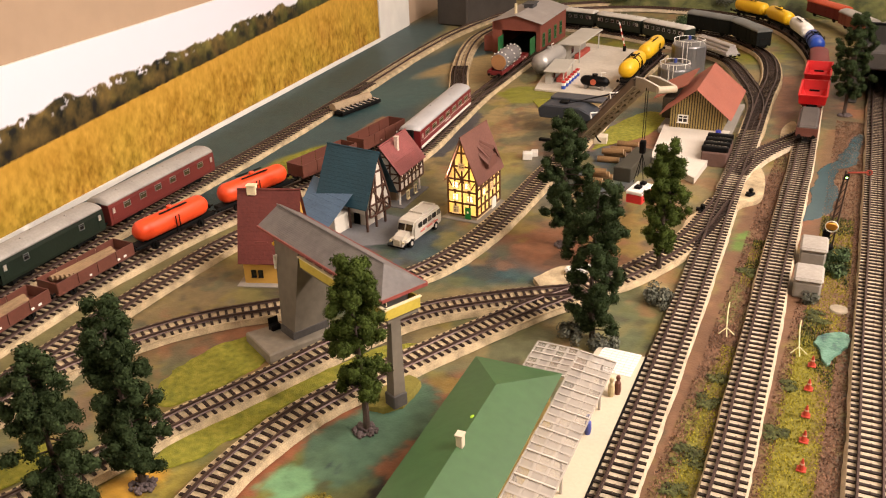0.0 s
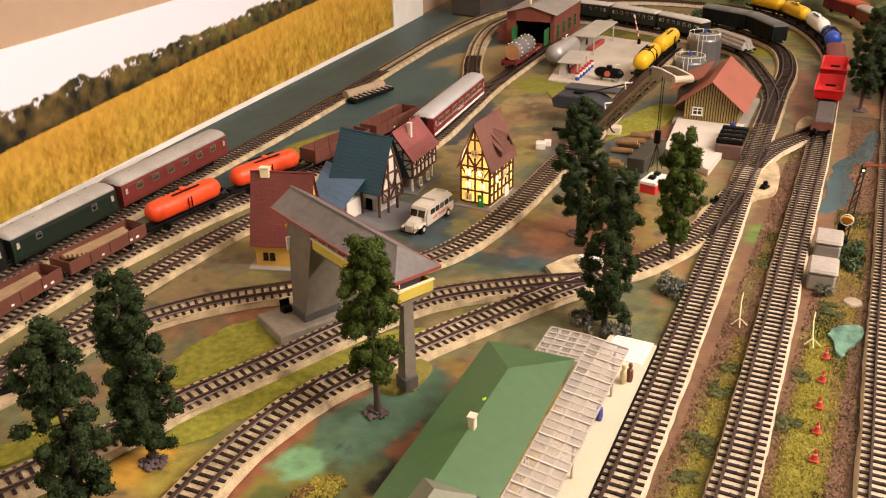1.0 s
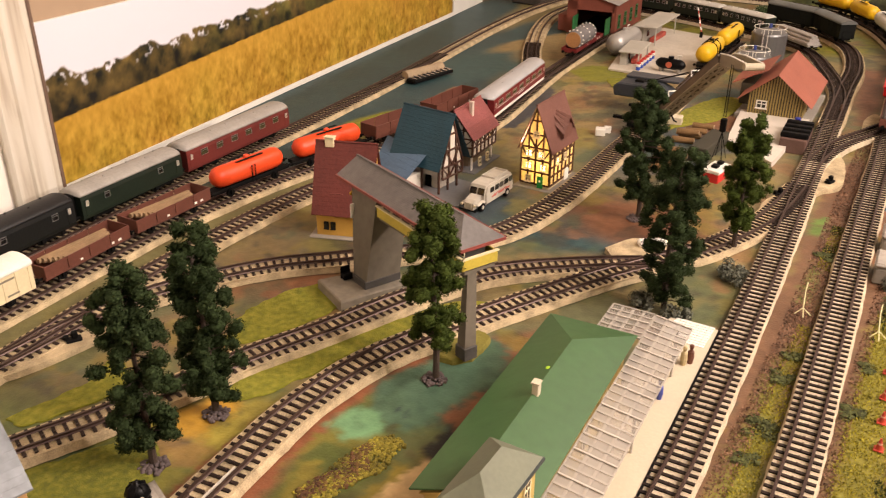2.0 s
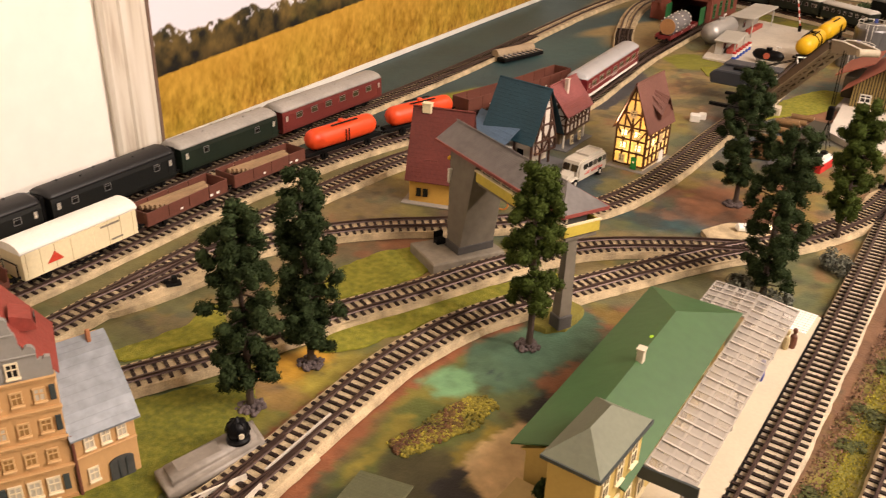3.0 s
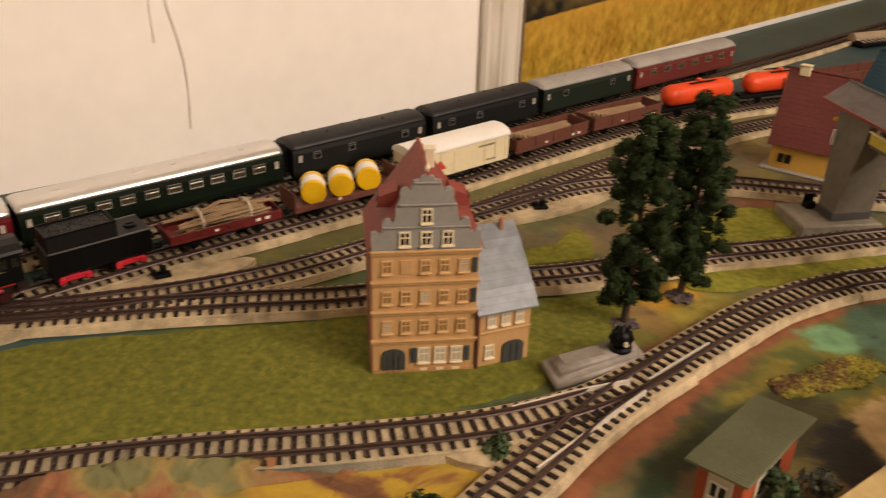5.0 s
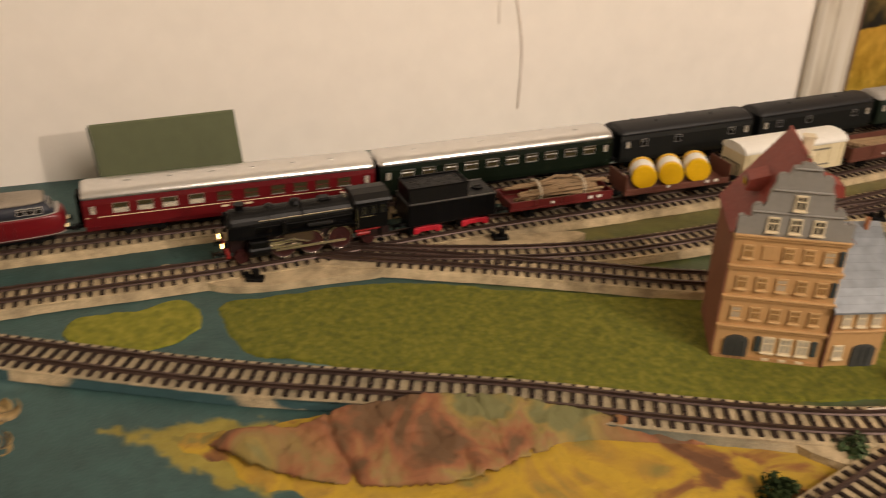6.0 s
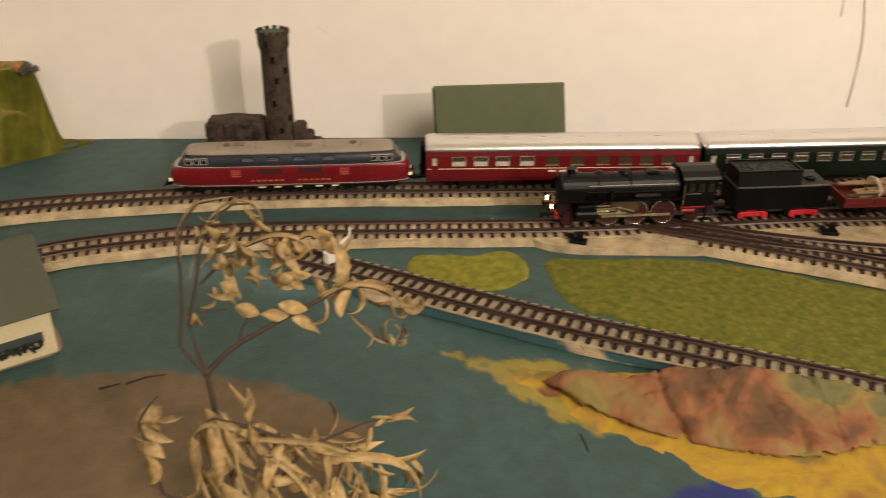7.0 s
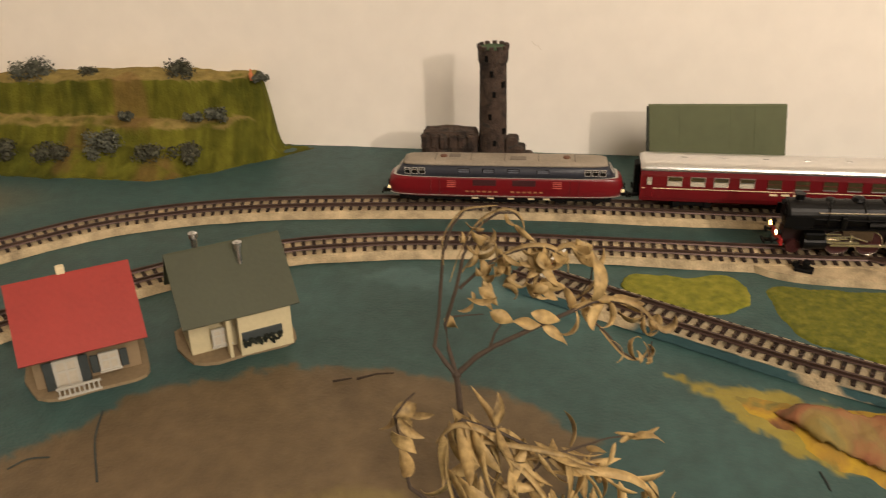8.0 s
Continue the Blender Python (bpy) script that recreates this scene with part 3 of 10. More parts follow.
def shared(key, build, material, smooth=False):
    """One mesh for alike pieces."""
    if key not in _shared:
        bm = B()
        build(bm)
        me = finish(bm, smooth)
        for q in material if isinstance(material, (list, tuple)) else [material]:
            me.materials.append(q)
        _shared[key] = me
    return _shared[key]


def piece(name, me, parent, m, label=""):
    o = new(name, me)
    o.parent = parent
    o.matrix_local = m
    if label:
        o["label"] = label
    return o


def loft(bm, levels, power=3.2, n=36):
    """Rounded outlines (half length, half width) stacked by height."""
    rings = []
    for a, b, z in levels:
        ring = []
        for k in range(n):
            t = 2 * math.pi * k / n
            c, s = math.cos(t), math.sin(t)
            ring.append(bm.verts.new((a * math.copysign(abs(c) ** (2 / power), c), b * math.copysign(abs(s) ** (2 / power / 1.6), s), z)))
        rings.append(ring)
    for r, q in zip(rings, rings[1:]):
        for k in range(n):
            bm.faces.new((r[k], r[(k + 1) % n], q[(k + 1) % n], q[k]))
    bm.faces.new(rings[0])
    bm.faces.new(rings[-1])
    return bm


def wheel_mesh(r, material, key):
    def build(bm):
        cyl(bm, (0, -.0013, 0), (0, .0013, 0), r * .9, n=18)
        cyl(bm, (0, .0006, 0), (0, .0014, 0), r, n=18)
        cyl(bm, (0, -.0022, 0), (0, -.0010, 0), r * .32, n=8)
    return shared(("wheel", r, key), build, material)


def axle(parent, x, r=.0055, material=None, key="black"):
    me = wheel_mesh(r, material or M_BLACKM, key)
    for s in (-1, 1):
        piece("wheel", me, parent, pose(x, s * .0086, r, 0, 0, 0 if s < 0 else 180))


def bogie(parent, x, material=None, span=.0125, r=.0053):
    mt = material or M_BLACKM

    def build(bm):
        for s in (-1, 1):
            box(bm, 0, s * .0118, .004, span * 2.3, .0016, .0042, .0004)
            for k in (-1, 1):
                box(bm, k * span, s * .0128, .0028, .005, .0014, .0046, .0004)
        box(bm, 0, 0, .006, .008, .022, .003)
    b = piece("bogie", shared(("bogie", span, mt.name), build, mt), parent, pose(x, 0, 0))
    for k in (-1, 1):
        axle(b, k * span, r)
    return b


def buffers(parent, half, z=.0115):
    def build(bm):
        cyl(bm, (0, 0, 0), (.0045, 0, 0), .0011, n=8)
        cyl(bm, (.0045, 0, 0), (.0056, 0, 0), .0026, n=10)
    me = shared("buffer", build, M_BLACKM)
    for k in (-1, 1):
        for s in (-1, 1):
            piece("buffer", me, parent, pose(k * half, s * .0095, z, 0, 0, 0 if k > 0 else 180))
    piece("coupling", shared("coupling", lambda bm: (box(bm, 0, 0, 0, .012, .003, .0016), box(bm, .006, 0, 0, .0015, .010, .0014)), M_BLACKM), parent, pose(half + .003, 0, .006))
    piece("coupling", _shared["coupling"], parent, pose(-half - .003, 0, .006, 0, 0, 180))


def framed(bm, xs, zs, front, pit, low_pane=1):
    """One connected frame with recessed panes on both faces: every second strip of xs and zs is a pane."""
    nx, nz = len(xs), len(zs)
    for s in (-1, 1):
        g = [[bm.verts.new((x, s * front, z)) for z in zs] for x in xs]
        for i in range(nx - 1):
            for j in range(nz - 1):
                q = [g[i][j], g[i + 1][j], g[i + 1][j + 1], g[i][j + 1]]
                if i % 2 and j % 2:
                    low = [bm.verts.new((v.co.x, s * pit, v.co.z)) for v in q]
                    for k in range(4):
                        bm.faces.new((q[k], q[(k + 1) % 4], low[(k + 1) % 4], low[k]))
                    bm.faces.new(low).material_index = low_pane if j == 1 else 1
                else:
                    bm.faces.new(q)
        rim = [g[i][0] for i in range(nx)] + [g[-1][j] for j in range(1, nz)] + [g[i][-1] for i in range(nx - 2, -1, -1)] + [g[0][j] for j in range(nz - 2, 0, -1)]
        if s < 0:
            first = rim
    for k in range(len(rim)):
        bm.faces.new((first[k], first[(k + 1) % len(rim)], rim[(k + 1) % len(rim)], rim[k]))
    return bm


def window_mesh(w, h, frame, pane, low=None):
    """A small framed window; low: another look for its lower half."""
    t = .00022
    cut = h * (.0 if low else .20)
    mats = [frame, pane, low] if low else [frame, pane]
    return shared(("window", round(w, 4), round(h, 4), *[q.name for q in mats]), lambda bm: framed(bm, [-w / 2 - t, -w / 2 + t, w / 2 - t, w / 2 + t], [-h / 2 - t, -h / 2 + t, cut - .0002, cut + .0002, h / 2 - t, h / 2 + t], .0004, .0002, 2 if low else 1), mats)


def foam(centres, radius, seed):
    """Lumps of torn foam flock, one rough ball for each centre, as one mesh."""
    rng = np.random.default_rng(seed)
    ball = bmesh.new()
    bmesh.ops.create_icosphere(ball, subdivisions=2, radius=1)
    v0 = np.array([tuple(v.co) for v in ball.verts])
    f0 = np.array([[v.index for v in f.verts] for f in ball.faces])
    ball.free()
    vs, fs = [], []
    for k, c in enumerate(centres):
        r = radius * rng.uniform(.70, 1.30)
        lump = v0 * rng.uniform(.72, 1.28, (len(v0), 1)) * (r * rng.uniform(.85, 1.2, 3))
        vs.append(lump + np.array(c))
        fs.append(f0 + k * len(v0))
    me = bpy.data.meshes.new("foam")
    me.from_pydata(np.concatenate(vs).tolist(), [], np.concatenate(fs).tolist())
    me.polygons.foreach_set("use_smooth", np.ones(len(me.polygons), dtype=bool))
    return me


def rail_pose(line, y0, length, lift=0.0):
    """Where a vehicle of that length stands, its front at y0 and its tail towards +y."""
    pts, total = spline(line, .004)
    i = min(range(len(pts)), key=lambda k: abs(pts[k][1] - y0))
    n = max(1, round(length / .004))
    a, b = pts[i], pts[min(i + n, len(pts) - 1)]
    ang = math.degrees(math.atan2(a[1] - b[1], a[0] - b[0]))
    return pose((a[0] + b[0]) / 2, (a[1] + b[1]) / 2, RAIL_TOP + .0018 + lift, 0, 0, ang), b[1]


def roof_section(w, z, rise, n=15):
    return [(w * math.cos(math.pi * k / (n - 1)), z + rise * math.sin(math.pi * k / (n - 1))) for k in range(n)]


def coach(m, L, body, roof, windows, label, stripe=None, panes=None, w=.0165, roof_rise=.0085, category="railway coach", ends=True, group="coaches"):
    t = thing("railway_coach", m, label, category, group)
    h = L / 2
    bm = prism(B(), [(-w * .94, .0085), (-w, .012), (-w, .030), (-w * .95, .0345), (w * .95, .0345), (w, .030), (w, .012), (w * .94, .0085)], -h, h, "x")
    part("body", bm, body, t)
    bm = B()
    prof = roof_section(w * .99, .0345, roof_rise)
    rings = []
    for x, k in ((-h, .82), (-h + .004, 1), (h - .004, 1), (h, .82)):
        rings.append([bm.verts.new((x, y * (1 if k == 1 else .97), .0345 + (z - .0345) * k)) for y, z in prof])
    for a, b in zip(rings, rings[1:]):
        for k in range(len(prof) - 1):
            bm.faces.new((a[k], a[k + 1], b[k + 1], b[k]))
        bm.faces.new((a[-1], a[0], b[0], b[-1]))
    bm.faces.new(rings[0])
    bm.faces.new(rings[-1])
    part("roof", bm, roof, t, smooth=True)
    part("underframe", box(box(B(), 0, 0, .006, L * .97, .022, .0035), 0, 0, .003, L * .28, .018, .004, .001), M_BLACKM, t)
    for x in windows:
        if L < .2:
            me = window_mesh(.0105 if panes is None else panes, .0066, M_SILVER, M_GLASSD)
        elif body is M_RED:
            me = window_mesh(.0112, .0078, M_RED if x < .02 else M_SILVER, M_OLIVEGLASS, M_OLIVEGLASS if x < .02 else M_GLASSL)
        else:
            me = window_mesh(.0112 if panes is None else panes, .0074, M_SILVER, M_OLIVEGLASS)
        for s in (-1, 1):
            piece("window", me, t, pose(x, s * (w + .0001), .0262))
            if body is M_GREENC:
                part("window_bar", box(box(B(), x, s * (w + .0005), .0222, .0108, .0004, .0008), x, s * (w + .0005), .0270, .0108, .0004, .0005), M_SILVER, t)
            if body is M_RED and x < .02:
                part("window_bar", box(B(), x, s * (w + .0005), .0221, .0108, .0004, .0007), M_SILVER, t)
    if stripe:
        for s in (-1, 1):
            part("stripe", box(B(), 0, s * (w + .0001), .0195, L * .99, .0003, .0006), stripe, t)
            part("lettering", box(box(box(B(), 0, s * (w + .0001), .0165, .006, .0003, .0016), .009, s * (w + .0001), .0165, .006, .0003, .0016), -.009, s * (w + .0001), .0165, .006, .0003, .0016), stripe, t, "small illegible gilt lettering bars")
    for s in (-1, 1):
        for x in (-h + .007, h - .007):
            part("door", box(box(B(), x, s * (w + .0001), .012, .0062, .0004, .0195, .0002), x, s * (w + .0003), .023, .0035, .0004, .006), [body], t)
            piece("door_window", window_mesh(.0035, .006, M_SILVER, M_GLASSL), t, pose(x, s * (w + .0005), .026))
    bm = B()
    for x in np.linspace(-h * .7, h * .7, 6):
        side = .004 if int(x * 1000) % 2 else -.004
        if L > .2:
            box(bm, x, side, .0345 + roof_rise * .955, .0050, .0022, .0008, .0003)
        else:
            cyl(bm, (x, side, .0400), (x, side, .0432), .0014, .0011, n=8)
    part("roof_vent", bm, roof, t)
    if ends:
        for k in (-1, 1):
            part("gangway", box(B(), k * (h + .002), 0, .010, .005, .013, .026, .001), M_BLACKM, t)
    for k in (-1, 1):
        bogie(t, k * (h - .042 if L > .18 else h * .62))
    buffers(t, h)
    return t


def diesel(m):
    t = thing("diesel_locomotive", m, "red diesel locomotive with dark window band and grey roof", "locomotive", "locomotives")
    pale = mat("loco_trim", (.44, .41, .37), .45, var=.2)
    part("lower_body", loft(B(), [(.100, .0150, .0075), (.1035, .0165, .0095), (.1055, .0172, .018), (.1040, .0171, .0245), (.1005, .0168, .0270)], 4.0), M_LOCORED, t, smooth=True)
    part("window_band", loft(B(), [(.0985, .0166, .0272), (.0955, .0160, .0310), (.0905, .0150, .0375)], 4.0), mat("loco_grey_blue", (.03, .033, .045), .35, var=.2), t, smooth=True)
    part("roof", loft(B(), [(.0915, .0154, .0376), (.0905, .0146, .0390), (.0885, .0115, .0403), (.0860, .005, .0409)], 5.0), mat("loco_roof", (.29, .245, .19), .55, var=.25, scale=150, bump=.3), t, smooth=True)
    bm = B()
    for x in (-.062, -.030, 0, .030, .062):
        box(bm, x, 0, .0404, .0009, .017, .0008)
    box(bm, -.012, .003, .0404, .014, .008, .0010, .0003)
    box(bm, .045, -.002, .0404, .010, .008, .0010, .0003)
    part("roof_rib", bm, mat("loco_roof_rib", (.17, .14, .11), .6), t)
    part("waist_line", loft(B(), [(.1008, .01715, .0269), (.1008, .01715, .0273)], 4.0), pale, t)
    part("skirt_line", loft(B(), [(.1042, .0170, .0094), (.1045, .0172, .0099)], 4.0), pale, t)
    part("underframe", box(box(B(), 0, 0, .004, .19, .026, .005, .001), 0, 0, .0015, .055, .024, .006, .001), M_BLACKM, t)
    for s in (-1, 1):
        for k in (-1, 1):
            for j in range(3):
                piece("cab_window", window_mesh(.0052, .0058, pale, M_GLASSD), t, pose(k * (.0865 - .0066 * j), s * (.0156 + .0002), .0325, -s * 10, 0, -s * k * (9 if j == 0 else 3)))
            part("door", box(box(B(), k * .066, s * .0171, .0115, .0012, .0005, .014), k * .058, s * .0171, .0115, .0012, .0005, .014), mat("door_seam", (.12, .008, .01), .5), t)
            part("grille", box(box(box(box(B(), k * .047, s * .0171, .0215, .008, .0006, .0008), k * .047, s * .0171, .0233, .008, .0006, .0008), k * .047, s * .0171, .0197, .008, .0006, .0008), k * .047, s * .0171, .0179, .008, .0006, .0008), mat("grille_red", (.5, .1, .08), .5), t)
            part("side_panel", box(B(), k * .0175, s * .0170, .0195, .021, .0008, .0058, .0003), mat("panel_dark", (.05, .012, .014), .5), t)
        for x in (-.034, -.008, .014, .036):
            piece("band_window", window_mesh(.010, .0060, M_BLACKM, mat("band_glass", (.16, .17, .2), .15, bump=0)), t, pose(x, s * .0158, .0322, -s * 12))
        bm = B()
        for x in np.linspace(-.033, .033, 14):
            if abs(x) > .003:
                box(bm, x, s * .0172, .0132, .0030, .0005, .0014)
        part("lettering", bm, M_GILT, t, "raised dull gilt lettering bars, illegible")
        bm = B()
        for x in (-.038, -.024, -.006, .012, .026):
            box(bm, x, s * .0140, .0058, .0058, .0012, .0022)
        part("vent_plate", bm, M_CREAM, t)
    for x in (-.055, .055):
        part("exhaust", cyl(B(), (x, 0, .0402), (x, 0, .0420), .0034, .0030, n=10), mat("rust_roof", (.16, .07, .04), .7), t)
    for k in (-1, 1):
        for s in (-1, 1):
            part("headlight", cyl(B(), (k * .1035, s * .0085, .0135), (k * .1062, s * .0085, .0135), .0016, n=10), mat("lamp_glow", (1, .75, .4), .4, emit=6 if k > 0 else .5), t)
        piece("windscreen", window_mesh(.013, .0062, pale, M_GLASSD), t, pose(k * .0948, 0, .0325, -32, 0, 90 * k))
        bogie(t, k * .066, span=.016, r=.0062)
    buffers(t, .103)
    return t


def steam_engine(m):
    """Front towards +x; length 0.143."""
    t = thing("steam_locomotive", m, "black steam locomotive with red wheels and lit lamps", "locomotive", "locomotives")
    zb = .0295
    bm = cyl(B(), (.050, 0, zb), (-.028, 0, zb), .0108, n=28)
    cyl(bm, (.064, 0, zb), (.048, 0, zb), .0114, n=28)
    cyl(bm, (.0655, 0, zb), (.064, 0, zb), .0092, .0105, n=24)
    for x in (.036, .022, .008, -.008):
        cyl(bm, (x, 0, zb), (x + .0012, 0, zb), .0111, n=28)
    part("boiler", bm, M_LITBLACK, t, smooth=False)
    part("smokebox_door", box(cyl(B(), (.0655, 0, zb), (.0665, 0, zb), .0065, n=18), .067, 0, zb - .0006, .0006, .010, .0012), M_BLACK, t)
    part("chimney", lathe(B(), [(.0042, .039), (.0034, .041), (.0036, .0446), (.0042, .0452)], 14, (.056, 0, 0)), M_BLACK, t)
    part("dome", lathe(B(), [(.0055, .037), (.0052, .0405), (.0038, .0425), (.0012, .0433)], 16, (.014, 0, 0)), M_BLACK, t)
    part("sand_dome", lathe(B(), [(.0046, .037), (.0044, .0400), (.0030, .0415), (.0008, .0420)], 14, (.034, 0, 0)), M_LITBLACK, t)
    part("whistle", box(cyl(B(), (-.024, .003, .039), (-.024, .003, .0435), .0007, n=8), -.024, -.003, .039, .003, .0024, .0030, .0005), M_BRASS, t)
    for s in (-1, 1):
        part("feed_pipe", tube(B(), [(.034, s * .0030, .0402), (.036, s * .0090, .0375), (.037, s * .0120, .0300), (.037, s * .0130, .0228)], .0006, 5), M_LITBLACK, t)
        part("sand_pipe", tube(B(), [(.012, s * .0045, .0400), (.011, s * .0100, .0360), (.009, s * .0118, .0300), (.006, s * .0130, .0225)], .0005, 5), M_LITBLACK, t)
        part("pump", box(cyl(B(), (.026, s * .0128, .0232), (.026, s * .0128, .0300), .0022, n=10), .026, s * .0128, .0300, .0034, .0034, .0016, .0004), M_LITBLACK, t)
        part("air_tank", cyl(B(), (.008, s * .0125, .0255), (-.012, s * .0125, .0255), .0021, n=12), M_LITBLACK, t)
        part("splasher", prism(B(), [(-.0030, .0228), (-.0030, .0238), (-.0170, .0238), (-.0185, .0228)], s * .0152 - .0003, s * .0152 + .0003, "y"), M_LITBLACK, t)
    part("sand_box", box(B(), -.008, 0, .0385, .010, .009, .0035, .0012), M_BLACK, t)
    bm = B()
    for s in (-1, 1):
        box(bm, .012, s * .0128, .0222, .100, .0052, .0011)
    part("running_board", bm, M_BLACK, t)
    for s in (-1, 1):
        bm = slab(B(), [(.0685, s * .0140, .0228), (.0480, s * .0142, .0228), (.0475, s * .0138, .0318), (.0675, s * .0134, .0318)], .0008)
        part("smoke_deflector", bm, M_BLACK, t)
        part("pipe", tube(B(), [(.046, s * .0116, .0290), (.01, s * .0117, .0285), (-.027, s * .0117, .0290)], .0007, 6), M_BLACKM, t)
        # Handrail, kept bright to draw the reflection line along the boiler too.
        part("handrail", tube(B(), [(.044, s * .0112, .0338), (-.027, s * .0112, .0338)], .00050, 5), M_BRASS, t)
        part("cylinder", box(cyl(B(), (.0535, s * .0135, .0115), (.0375, s * .0135, .0115), .0050, n=16), .0455, s * .0135, .0135, .015, .0075, .0065, .001), M_BLACK, t)
        part("connecting_rod", box(box(B(), .0065, s * .0150, .0092, .054, .0010, .0020), .027, s * .0160, .0120, .026, .0009, .0017), M_BRASS, t)
        part("gear_plate", box(box(B(), .0150, s * .0138, .0135, .0220, .0010, .0078, .0004), .0150, s * .0142, .0208, .0235, .0012, .0007), mat("gear_brown", (.075, .050, .028), .45, metal=.3, var=.3), t, "brown weathered plate behind the rods")
        part("slide_bar", box(box(box(B(), .0335, s * .0156, .0188, .012, .0010, .0010), .0335, s * .0156, .0165, .012, .0010, .0010), .0335, s * .0156, .0140, .012, .0010, .0010), M_BRASS, t)
        part("valve_gear", box(box(tube(B(), [(.037, s * .0153, .0165), (.020, s * .0155, .0175), (.008, s * .0155, .0135)], .0007, 5), .020, s * .0155, .0108, .0016, .0009, .008), .0305, s * .0155, .0150, .016, .0008, .0012), M_BRASS, t)
        for x, r in ((.0265, .0096), (.0045, .0096), (-.0175, .0096)):
            def spokes(bm, r=r):
                lathe(bm, [(r * .02, -.0014), (r * .20, -.0014), (r * .24, -.0006), (r * .78, -.0006), (r * .95, -.0010), (r * .95, .0010), (r * .78, .0006), (r * .24, .0006), (r * .02, .0008)], 24)
                fs = [f for f in bm.faces if r * .4 < math.hypot(f.calc_center_median().x, f.calc_center_median().y) < r * .6]
                fs = [f for f in fs if int((math.atan2(f.calc_center_median().y, f.calc_center_median().x) + 6.3) / (2 * math.pi / 24)) % 2]
                bmesh.ops.inset_individual(bm, faces=fs, thickness=.0002, depth=-.0005)
                bmesh.ops.rotate(bm, verts=bm.verts, cent=(0, 0, 0), matrix=Matrix.Rotation(radians(90), 3, "X"))
            w = piece("driving_wheel", shared(("driver", r), spokes, M_DRIVER), t, pose(x, s * .0088, r))
            piece("tyre", shared(("tyre", r), lambda bm, r=r: tube(bm, [(r * math.cos(2 * math.pi * k / 28), 0, r * math.sin(2 * math.pi * k / 28)) for k in range(29)], .0006, 5), M_BRASS), w, pose(0, 0, 0))
        for x in (.0585, -.041):
            piece("carrying_wheel", wheel_mesh(.0058, M_DRIVER, "red"), t, pose(x, s * .0086, .0058, 0, 0, 0 if s < 0 else 180))
        part("cab_side", slab(B(), [(-.031, s * .0155, .0165), (-.0555, s * .0155, .0165), (-.0555, s * .0150, .0385), (-.031, s * .0150, .0385)], .0009), M_BLACK, t)
        for x in (-.0360, -.0435, -.0510):
            piece("cab_window", window_mesh(.0050, .0072, M_BLACK, M_GLASSD), t, pose(x, s * .0157, .0320))
        part("window_ledge", box(B(), -.0380, s * .0160, .0268, .0110, .0006, .0006), M_BRASS, t)
        part("grab_rail", tube(B(), [(-.0300, s * .0160, .0180), (-.0300, s * .0160, .0345)], .0004, 5), M_BRASS, t)
        part("injector", box(cyl(B(), (-.030, s * .0145, .0125), (-.040, s * .0145, .0125), .0016, n=10), -.0385, s * .0150, .0150, .020, .0008, .0010), M_WHEELRED, t)
        part("step", box(box(B(), -.049, s * .0150, .0045, .006, .003, .0008), -.049, s * .0150, .0045, .0008, .003, .013), M_BLACKM, t)
    part("firebox", box(B(), -.022, 0, .0165, .018, .019, .016, .002), M_BLACK, t)
    part("frame", box(box(B(), .006, 0, .0085, .120, .0105, .0105), -.046, 0, .0085, .022, .024, .006), mat("frame_red", (.016, .005, .005), .5), t)
    bm = B()
    prism(bm, [(-.0160, .0385), (-.0150, .0405), (-.009, .0432), (0, .0441), (.009, .0432), (.0150, .0405), (.0160, .0385), (.0150, .0378), (0, .0432), (-.0150, .0378)], -.058, -.0285, "x")
    part("cab_roof", bm, M_LITBLACK, t)
    part("cab_front", box(B(), -.0305, 0, .0165, .0009, .030, .023), M_BLACK, t)
    part("buffer_beam", box(B(), .0690, 0, .0085, .0022, .0300, .0055, .0004), M_WHEELRED, t)
    for s in (-1, 1):
        lamp = part("lamp", cyl(B(), (.0685, s * .0085, .0170), (.0715, s * .0085, .0170), .0021, n=12), M_BLACKM, t)
        part("lamp_lens", cyl(B(), (.0715, s * .0085, .0170), (.0722, s * .0085, .0170), .0019, n=12), mat("headlamp_flame", (1, .55, .17), .4, emit=22), lamp, "glowing warm headlamp")
    part("lamp", cyl(B(), (.066, 0, .0385), (.0685, 0, .0385), .0018, n=10), M_BLACKM, t)
    buffers(t, .0695)
    return t


